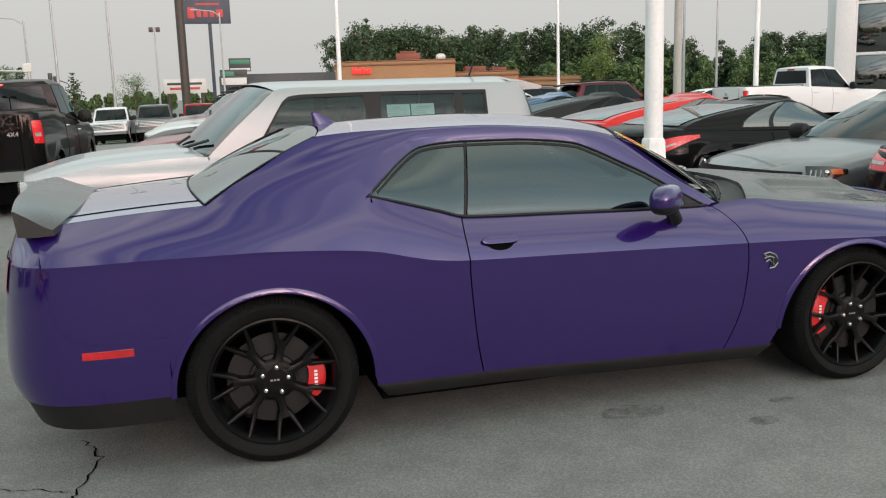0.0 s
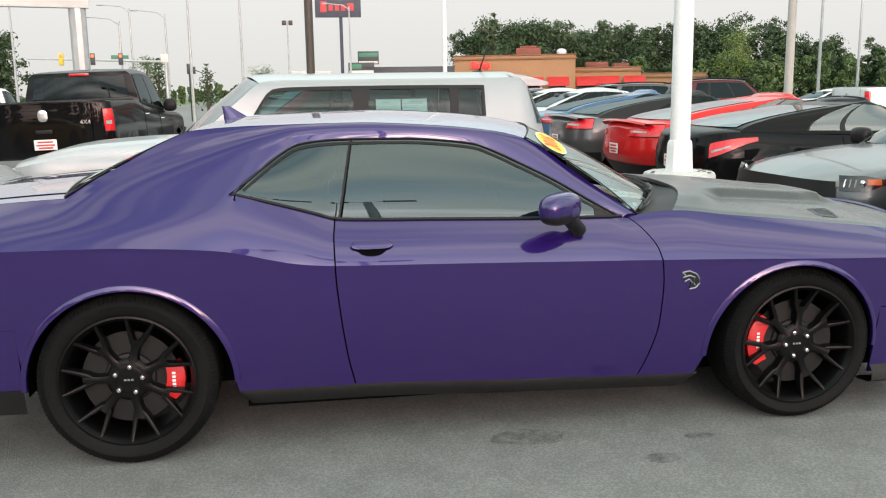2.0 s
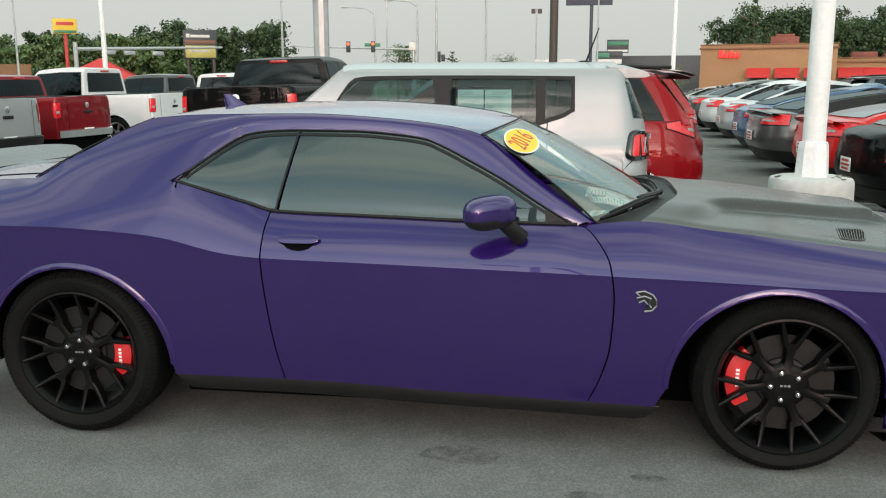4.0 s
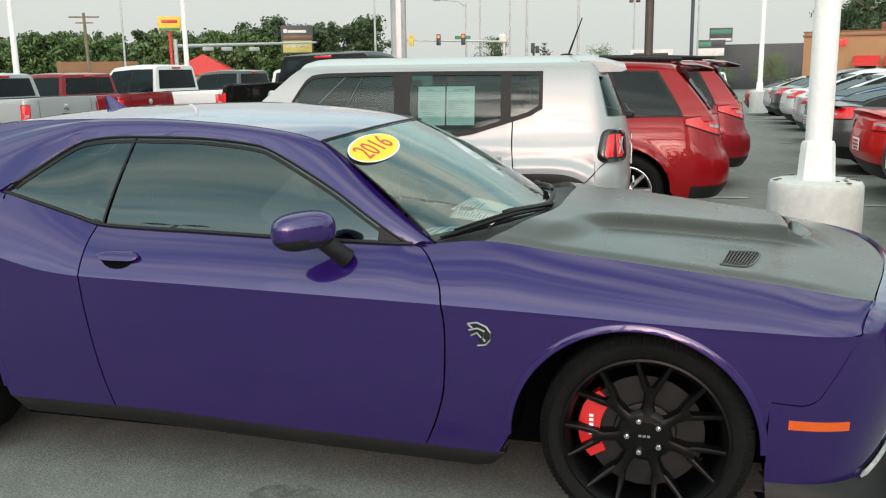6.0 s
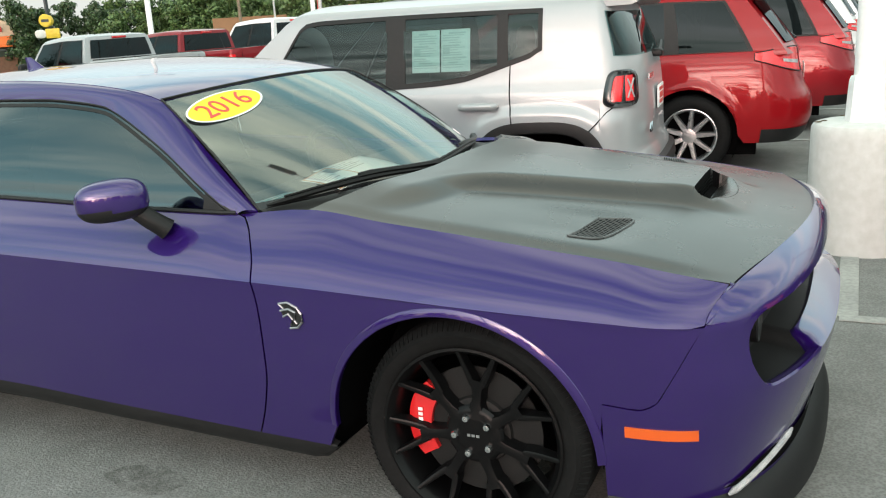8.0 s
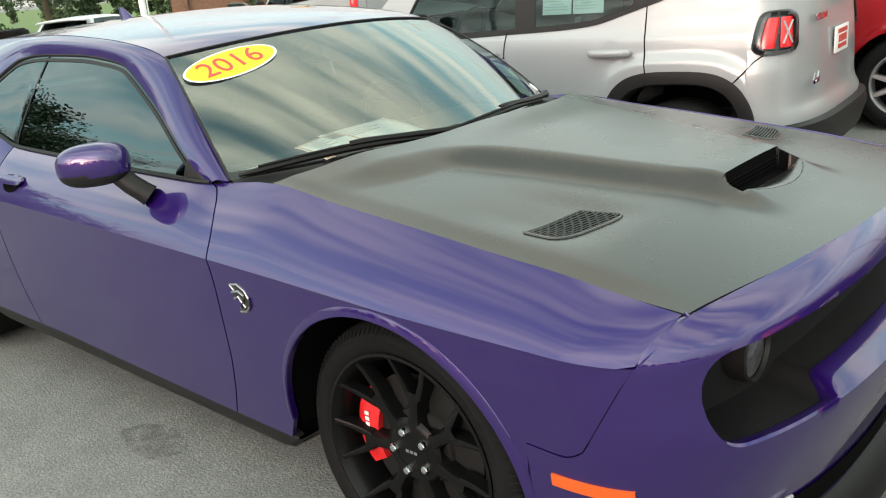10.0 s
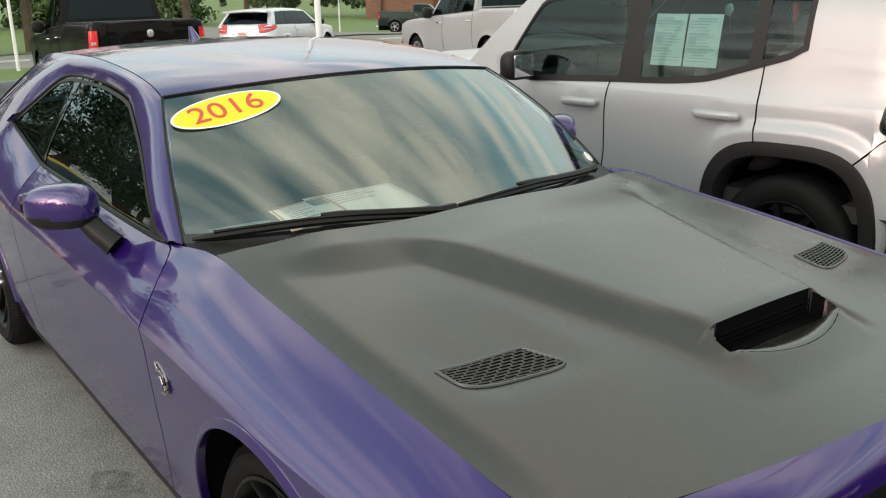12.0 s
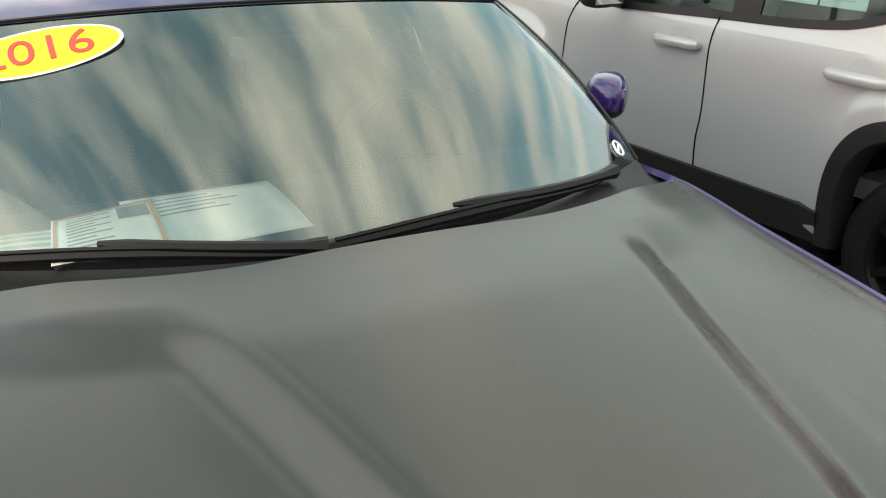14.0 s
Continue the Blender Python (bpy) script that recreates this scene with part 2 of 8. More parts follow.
GRASS = mat("mown_grass", (0.115, 0.185, 0.040), 0.8, second=(0.075, 0.125, 0.030), scale=0.4, bump=0.5, bump_scale=40)
ROAD = mat("road_asphalt", (0.20, 0.195, 0.185), 0.85, vary=0.12, scale=0.3, bump=0.2, bump_scale=100)
WHITE_PAINT = mat("white_pole_paint", (0.84, 0.85, 0.85), 0.5, vary=0.06, scale=2)
GALV = mat("galvanised_steel", (0.46, 0.47, 0.48), 0.45, metal=0.5, vary=0.12, scale=3)
BROWN_POLE = mat("dark_bronze_pole", (0.055, 0.045, 0.038), 0.55, vary=0.15, scale=2)
WOOD_POLE = mat("weathered_wood_pole", (0.19, 0.15, 0.11), 0.85, vary=0.25, scale=2)
BARK = mat("bark", (0.10, 0.075, 0.05), 0.9, vary=0.3, scale=4, bump=0.5, bump_scale=30)
LEAF_A = leaf_mat("leaves_mid_green", (0.080, 0.135, 0.042))
LEAF_B = leaf_mat("leaves_dark_green", (0.043, 0.078, 0.029))
LEAF_C = leaf_mat("leaves_light_green", (0.125, 0.19, 0.042))
def stain_fade(name, color):
    """A stain that thins out to bare asphalt in an uneven cloud."""
    m = mat(name, color, 0.8)
    n, l = m.node_tree.nodes, m.node_tree.links
    p = n["Principled BSDF"]
    co, nz, rng_ = n.new("ShaderNodeTexCoord"), n.new("ShaderNodeTexNoise"), n.new("ShaderNodeMapRange")
    nz.inputs["Scale"].default_value, nz.inputs["Detail"].default_value = 14, 6
    rng_.inputs["From Min"].default_value, rng_.inputs["From Max"].default_value = 0.36, 0.80
    rng_.inputs["To Max"].default_value = 0.62
    l.new(co.outputs["Object"], nz.inputs["Vector"])
    l.new(nz.outputs["Fac"], rng_.inputs["Value"])
    l.new(rng_.outputs[0], p.inputs["Alpha"])
    return m


STAIN_FADE = stain_fade("oil_stain_fade", (0.085, 0.080, 0.072))


def ground_z(x, y):
    """The lot falls gently towards the road and towards its far end."""
    return -.026 * min(max(-3 - x, 0), 57) - .030 * min(max(y - 24, 0), 36)


# ---- mesh helpers ----
def cv(*pts):
    """A smooth curve through (x, value) pairs, with values that may be tuples."""
    xs = [p[0] for p in pts]
    vs = np.array([np.atleast_1d(p[1]) for p in pts], float)
    n = len(xs)
    sl = np.diff(vs, axis=0) / np.diff(xs)[:, None]
    tg = np.zeros_like(vs)
    tg[0], tg[-1] = sl[0], sl[-1]
    for i in range(1, n - 1):
        a, b = sl[i - 1], sl[i]
        with np.errstate(divide="ignore", invalid="ignore"):
            h = 2 * a * b / (a + b)
        tg[i] = np.where(a * b > 0, h, 0.0)

    def f(x):
        i = min(max(int(np.searchsorted(xs, x)) - 1, 0), n - 2)
        h = xs[i + 1] - xs[i]
        t = (min(max(x, xs[0]), xs[-1]) - xs[i]) / h
        r = ((1 + 2 * t) * (1 - t) ** 2 * vs[i] + t * (1 - t) ** 2 * h * tg[i]
             + t * t * (3 - 2 * t) * vs[i + 1] + t * t * (t - 1) * h * tg[i + 1])
        return float(r[0]) if len(r) == 1 else r
    return f


def smooth(a, b, x):
    t = min(max((x - a) / (b - a), 0.0), 1.0)
    return t * t * (3 - 2 * t)


def lerp(a, b, t):
    return a + (b - a) * t


def grid(bm, rows, mat_index=0, keep=None):
    """Quads over rows of points, added to bm. keep(i, j) may leave out cells."""
    vs = [[bm.verts.new(p) for p in r] for r in rows]
    for i in range(len(rows) - 1):
        for j in range(len(rows[0]) - 1):
            if keep is None or keep(i, j):
                q = (vs[i][j], vs[i][j + 1], vs[i + 1][j + 1], vs[i + 1][j])
                f = bm.faces.new(q)
                f.material_index = mat_index
    return vs


def clean(bm, centre=None, dist=0.0004):
    """Weld, and turn faces away from the centre point."""
    bmesh.ops.remove_doubles(bm, verts=bm.verts, dist=dist)
    bmesh.ops.dissolve_degenerate(bm, edges=bm.edges, dist=1e-5)
    bm.normal_update()
    if centre is not None:
        c = Vector(centre)
        s = sum(f.normal.dot(f.calc_center_median() - c) * f.calc_area() for f in bm.faces)
        if s < 0:
            bmesh.ops.reverse_faces(bm, faces=bm.faces)
    bm.normal_update()


def flange(bm, depth=0.014):
    """Fold the open edges of a panel inwards."""
    bm.normal_update()
    edges = [e for e in bm.edges if e.is_boundary]
    normals = {v: v.normal.copy() for e in edges for v in e.verts}
    r = bmesh.ops.extrude_edge_only(bm, edges=edges)
    made = [g for g in r["geom"] if isinstance(g, bmesh.types.BMVert)]
    near = {tuple(round(c, 5) for c in v.co): n for v, n in normals.items()}
    for v in made:
        n = near.get(tuple(round(c, 5) for c in v.co))
        if n:
            v.co -= n * depth


def finish(name, bm, materials, parent=None, label="", angle=32, flat=False, crease=None):
    me = bpy.data.meshes.new(name)
    bm.normal_update()
    if not flat:
        lim = radians(angle)
        for e in bm.edges:
            e.smooth = e.calc_face_angle(0.0) < lim and not (crease and all(crease(v.co) for v in e.verts))
    bm.to_mesh(me)
    bm.free()
    for m in materials if isinstance(materials, (list, tuple)) else (materials,):
        me.materials.append(m)
    if not flat:
        me.shade_smooth()
    ob = new(name, me)
    if parent is not None:
        ob.parent = parent
    if label:
        ob["label"] = label
    return ob


def empty(name, m=None):
    ob = new(name)
    ob.empty_display_size = 0.2
    if m is not None:
        ob.matrix_world = m
    return ob


def box(bm, x0, x1, y0, y1, z0, z1, m=None, bevel=0.0, mat_index=0):
    vs = [bm.verts.new((x, y, z)) for x in (x0, x1) for y in (y0, y1) for z in (z0, z1)]
    if m is not None:
        for v in vs:
            v.co = m @ v.co
    fs = [bm.faces.new([vs[i] for i in q]) for q in ((0, 1, 3, 2), (4, 6, 7, 5), (0, 4, 5, 1), (2, 3, 7, 6), (0, 2, 6, 4), (1, 5, 7, 3))]
    for f in fs:
        f.material_index = mat_index
    if bevel:
        es = list({e for f in fs for e in f.edges})
        r = bmesh.ops.bevel(bm, geom=es, offset=bevel, segments=2, affect="EDGES", profile=0.5)
        for f in r["faces"]:
            f.material_index = mat_index
    return fs


def tube(bm, pts, radius, seg=8, caps=True, mat_index=0):
    """A round bar along points; radius may be a list."""
    pts = [Vector(p) for p in pts]
    rs = radius if isinstance(radius, (list, tuple)) else [radius] * len(pts)
    rings = []
    last = None
    for i, p in enumerate(pts):
        d = (pts[min(i + 1, len(pts) - 1)] - pts[max(i - 1, 0)]).normalized()
        side = d.cross(Vector((0, 0, 1)))
        if side.length < 0.05:
            side = last or Vector((1, 0, 0))
        side.normalize()
        last = side
        up = side.cross(d)
        rings.append([bm.verts.new(p + rs[i] * (math.cos(a) * side + math.sin(a) * up)) for a in (2 * math.pi * k / seg for k in range(seg))])
    for a, b in zip(rings, rings[1:]):
        for k in range(seg):
            f = bm.faces.new((a[k], a[(k + 1) % seg], b[(k + 1) % seg], b[k]))
            f.material_index = mat_index
    if caps:
        for r in (rings[0][::-1], rings[-1]):
            f = bm.faces.new(r)
            f.material_index = mat_index


def turned(bm, profile, seg, centre, axis="y", side=1, mat_index=0, a0=0.0):
    """A turned shape: profile of (offset along axis, radius)."""
    c = Vector(centre)
    rings = []
    for off, r in profile:
        ring = []
        for k in range(seg):
            a = a0 + 2 * math.pi * k / seg
            if axis == "y":
                ring.append(bm.verts.new(c + Vector((r * math.cos(a), side * off, r * math.sin(a)))))
            elif axis == "z":
                ring.append(bm.verts.new(c + Vector((r * math.cos(a), r * math.sin(a), side * off))))
            else:
                ring.append(bm.verts.new(c + Vector((side * off, r * math.cos(a), r * math.sin(a)))))
        rings.append(ring)
    for a, b in zip(rings, rings[1:]):
        for k in range(seg):
            f = bm.faces.new((a[k], b[k], b[(k + 1) % seg], a[(k + 1) % seg]))
            f.material_index = mat_index
    return rings


def blob(bm, centre, size, power=2.4, nu=20, nv=14, m=None):
    """A rounded box: superellipsoid."""
    def sp(v, e):
        return math.copysign(abs(v) ** e, v)
    e = 2 / power
    rows = []
    for i in range(nv + 1):
        a = -math.pi / 2 + math.pi * i / nv
        row = []
        for j in range(nu + 1):
            b = 2 * math.pi * j / nu
            p = Vector((sp(math.cos(a), e) * sp(math.cos(b), e) * size[0], sp(math.cos(a), e) * sp(math.sin(b), e) * size[1], sp(math.sin(a), e) * size[2]))
            if m is not None:
                p = m @ p
            row.append(p + Vector(centre))
        rows.append(row)
    grid(bm, rows)


def coons(c0, c1, d0, d1, nu, nv):
    """Points of a patch: c0, c1 run along u at v = 0, 1; d0, d1 along v at u = 0, 1. Each is a function of 0..1."""
    rows = []
    p00, p10, p01, p11 = (Vector(q) for q in (c0(0), c0(1), c1(0), c1(1)))
    for j in range(nv + 1):
        v = j / nv
        row = []
        for i in range(nu + 1):
            u = i / nu
            a = Vector(c0(u)).lerp(Vector(c1(u)), v)
            b = Vector(d0(v)).lerp(Vector(d1(v)), u)
            c = p00.lerp(p10, u).lerp(p01.lerp(p11, u), v)
            row.append(a + b - c)
        rows.append(row)
    return rows


def bow(a, b, mid):
    """A curve from a to b that passes through mid halfway."""
    a, b, m = Vector(a), Vector(b), Vector(mid)
    k = 2 * m - (a + b) / 2
    return lambda t: a * (1 - t) ** 2 + k * 2 * t * (1 - t) + b * t * t


def text_mesh(bm, body, m, size=0.1, depth=0.001, mat_index=0):
    cu = bpy.data.curves.new("text", "FONT")
    cu.body, cu.size, cu.extrude, cu.align_x, cu.align_y = body, size, depth, "CENTER", "CENTER"
    cu.resolution_u = 4
    ob = bpy.data.objects.new("text", cu)
    me = ob.to_mesh()
    me.transform(m)
    before = len(bm.faces)
    bm.from_mesh(me)
    bm.faces.ensure_lookup_table()
    for f in bm.faces[before:]:
        f.material_index = mat_index
    ob.to_mesh_clear()
    bpy.data.objects.remove(ob)
    bpy.data.curves.remove(cu)


# ---- ground ----
bm = bmesh.new()
gx = [-1500, -600, -250, -120, -60, -40, -30, -24, -18] + [-15 + 3 * k for k in range(5)] + [0, 3, 6, 12, 24, 48, 100, 250, 600, 1500]
gy = [-1500, -600, -250, -100, -50, -24, -12, -6, 0, 6, 12, 18] + [24 + 6 * k for k in range(7)] + [80, 120, 200, 400, 800, 1500]
grid(bm, [[(x, y, ground_z(x, y)) for x in gx] for y in gy])
tagged(finish("ground", bm, ASPHALT, flat=True), "worn light grey asphalt of a car lot", "ground", kind="structure")


# ---- purple coupe ----
coupe = tagged(empty("coupe"), "plum purple two-door muscle coupe with satin black bonnet, parked", "car")

Z_CREASE = cv((-2.6, .912), (-2.33, .920), (-1.96, .926), (-1.55, .926), (-1.3, .916), (-1.11, .902), (-1.0, .886), (-.89, .859), (-.76, .832),
              (-.61, .819), (-.2, .809), (.3, .796), (.79, .783), (1.1, .774), (1.84, .747), (2.1, .741), (2.5, .733))
Z_UP = cv((-2.5, 1.03), (-2.3, 1.055), (-2.0, 1.085), (-1.7, 1.105), (-1.4, 1.115), (-1.029, 1.108), (-.88, 1.068), (-.694, 1.016), (-.588, .986), (-.16, .972),
          (.354, .958), (.655, .954), (.73, .960), (.9, .972), (1.18, .942), (1.37, .923), (1.55, .903), (1.71, .884), (1.87, .866), (2.0, .846), (2.16, .821))
Y_UP = cv((-2.5, .66), (-2.3, .70), (-2.0, .735), (-1.7, .765), (-1.4, .80), (-1.03, .843), (-.6, .845), (.3, .842), (.60, .838), (.73, .806), (.9, .790), (1.2, .797), (1.6, .803),
          (2.0, .800), (2.16, .792))
W_CREASE = cv((-1.95, .958), (-1.5, .972), (-1.0, .976), (-.6, .978), (0, .973), (.79, .970), (1.4, .972), (1.9, .955))
X_NOSE = cv((.05, 2.27), (.2, 2.32), (.32, 2.345), (.5, 2.395), (.57, 2.405), (.64, 2.385), (.74, 2.365), (.80, 2.36), (.9, 2.34))
X_TAIL = cv((.1, -2.44), (.25, -2.50), (.45, -2.575), (.7, -2.56), (.9, -2.53), (1.05, -2.47))
ARCH = {1: (1.433, .325, .408), -1: (-1.458, .335, .417)}
NEND = 2.65
NTAIL = 3.9


def arch_z(x):
    for cx, cz, r in ARCH.values():
        if abs(x - cx) < r:
            return cz + math.sqrt(r * r - (x - cx) ** 2)
    return 0.0


def base_y(x, z):
    zc, w = Z_CREASE(x), W_CREASE(x)
    if z >= zc:
        u = (z - zc) / max(Z_UP(x) - zc, .02)
        y = w - (w - Y_UP(x)) * (0.52 * u + 0.48 * u * u)
    else:
        d = (zc - z) / (zc - .27)
        y = w - .002 - .020 * d - .040 * d * d
    return y


def S(x, z):
    """Half width of the body at x, z."""
    if x > 1.9:
        e = (1 - min((x - 1.9) / (X_NOSE(z) - 1.9), .999) ** NEND) ** (1 / NEND)
        y = base_y(1.9, z) if z < Z_CREASE(x) else None
        if y is None:
            zc, u = Z_CREASE(x), (z - Z_CREASE(x)) / max(Z_UP(x) - Z_CREASE(x), .02)
            w = W_CREASE(1.9) * e
            return w - (w - Y_UP(x)) * (0.52 * u + 0.48 * u * u)
        return y * e
    if x < -1.95:
        e = (1 - min((-1.95 - x) / (-1.95 - X_TAIL(z)), .999) ** NTAIL) ** (1 / NTAIL)
        if z >= Z_CREASE(x):
            zc, u = Z_CREASE(x), (z - Z_CREASE(x)) / max(Z_UP(x) - Z_CREASE(x), .02)
            w = W_CREASE(-1.95) * e
            return w - (w - min(Y_UP(x), w)) * (0.52 * u + 0.48 * u * u)
        return base_y(-1.95, z) * e
    return base_y(x, z)


def on_crease(co):
    return abs(co.z - Z_CREASE(co.x)) < .0015 and abs(co.y) > .55


DOOR_REAR = cv((.25, -.535), (.29, -.542), (.40, -.567), (.60, -.595), (.79, -.611), (.91, -.613), (1.02, -.600))
DOOR_FRONT = cv((.23, .706), (.25, .716), (.367, .765), (.496, .796), (.677, .805), (.819, .787), (.911, .732), (.974, .655))
SILL = cv((-1.03, .289), (-.54, .289), (.05, .268), (.72, .248), (1.01, .240))
SEAM_FRONT = cv((1.85, .516), (1.95, .510), (1.995, .530), (2.03, .590), (2.11, .745), (2.152, .8195), (2.16, .821))
SEAM_REAR = cv((-2.36, 1.05), (-2.345, 1.012), (-2.335, .90), (-2.29, .68), (-2.25, .625), (-2.18, .602), (-1.88, .605))


def side_panel(cols, shift, zlow, name, label, s, nl=12, nu=10, extra=None):
    """A panel of the body side: columns at x, from zlow up over the crease to the shoulder."""
    bm = bmesh.new()
    for lower in (True, False):
        rows = []
        n = nl if lower else nu
        for i in range(n + 1):
            row = []
            for x in cols:
                zc, zu, zl = Z_CREASE(x), Z_UP(x), zlow(x)
                a, b = (min(zl, zc), zc) if lower else (min(max(zl, zc), zu), zu)
                z = lerp(a, b, i / n)
                xx = x + shift(x, z)
                # keep the crease and the shoulder where they are after the shift
                if i == n:
                    z = Z_CREASE(xx) if lower else Z_UP(xx)
                if i == 0 and not lower and zl < zc:
                    z = Z_CREASE(xx)
                row.append((xx, s * S(xx, z), z))
            rows.append(row)
        grid(bm, rows)
    if extra:
        extra(bm)
    clean(bm, (0.0, 0, .6))
    if extra:
        # the sail runs into the shoulder in one soft surface
        soft = [v for v in bm.verts if not v.is_boundary and v.co.x < -.80 and v.co.z > Z_CREASE(v.co.x) + .006]
        for _ in range(30):
            bmesh.ops.smooth_vert(bm, verts=soft, factor=.5, use_axis_x=True, use_axis_y=True, use_axis_z=True)
    flange(bm, .016)
    return finish(name, bm, PURPLE, coupe, label, 52, crease=on_crease)


def spread(a, b, n):
    return [a + (b - a) * i / n for i in range(n + 1)]


def arch_cols(cx, r, n=26):
    return [cx - r * math.cos(math.pi * i / n) * .9999 for i in range(n + 1)]


RAIL = cv((-1.72, (.765, 1.105)), (-1.45, (.685, 1.245)), (-1.2, (.612, 1.362)), (-.95, (.618, 1.378)), (-.5, (.628, 1.384)), (-.15, (.634, 1.366)),
          (.1, (.642, 1.338)), (.255, (.653, 1.300)), (.50, (.728, 1.128)), (.728, (.807, .9645)))
WIN_TOP = cv((-1.029, 1.108), (-.95, 1.172), (-.871, 1.233), (-.80, 1.281), (-.752, 1.303), (-.633, 1.318), (-.531, 1.321), (-.274, 1.318), (-.12, 1.307), (.023, 1.288),
             (.12, 1.250), (.226, 1.198), (.356, 1.132), (.488, 1.053), (.656, .9545))
WIN_LOW = cv((-1.029, 1.108), (-.88, 1.068), (-.694, 1.016), (-.588, .986), (-.158, .972), (.356, .958), (.656, .9540))


def glass_y(x, z):
    """Half width of the side window plane."""
    xx = min(max(x, -1.2), .25)
    zu, yu = Z_UP(x), Y_UP(x)
    yr, zr = RAIL(xx)
    t = min(max((z - zu) / max(zr - zu, .05), 0), 1.2)
    return yu - (yu - yr) * t ** 1.25 - .012


def sail(s, fx):
    """Pillar, roof side and rear sail panel round the side windows; its foot stands on the shoulder at the columns fx."""
    ts = [(x + 1.029) / (-1.70 + 1.029) for x in fx]
    inner = [(x, WIN_TOP(x)) for x in (.656, .60, .54, .488, .42, .356, .29, .226, .16, .10, .023, -.05, -.12, -.20, -.274, -.36, -.45, -.531, -.585, -.633, -.70, -.752, -.80, -.84, -.871, -.91, -.95, -.99, -1.029)]
    outer_x = [.728, .665, .60, .545, .48, .425, .37, .318, .27, .225, .16, .09, .01, -.08, -.17, -.27, -.38, -.50, -.60, -.70, -.82, -.93, -1.04, -1.13, -1.22, -1.33, -1.45, -1.58, -1.70]
    n = len(fx) - 1
    cols = []
    for (x, z), xo in zip(inner, outer_x):
        yo, zo = RAIL(xo)
        a, b = Vector((x, glass_y(x, z) + .012, z)), Vector((xo, yo, zo))
        out = Vector((0, .55, .83)) if xo > -1.0 else Vector((-.2, .8, .55))
        h = .013 if -1.1 < xo < .2 else (.012 if xo > .2 else .03)
        cols.append([a.lerp(b, t) + out * h * math.sin(math.pi * t) for t in ts])
    # foot of the sail flows into the shoulder
    foot = cols[-1]
    for k in range(n + 1):
        foot[k] = Vector((fx[k], Y_UP(fx[k]), Z_UP(fx[k])))
    for w, i in ((.62, -2), (.30, -3), (.10, -4)):
        for k in range(1, n):
            x = cols[i][k].x
            target = Vector((x, lerp(Y_UP(x), cols[i][k].y, .72), cols[i][k].z))
            cols[i][k] = cols[i][k].lerp(target, w)
    return [[(p.x, s * p.y, p.z) for p in c] for c in cols]


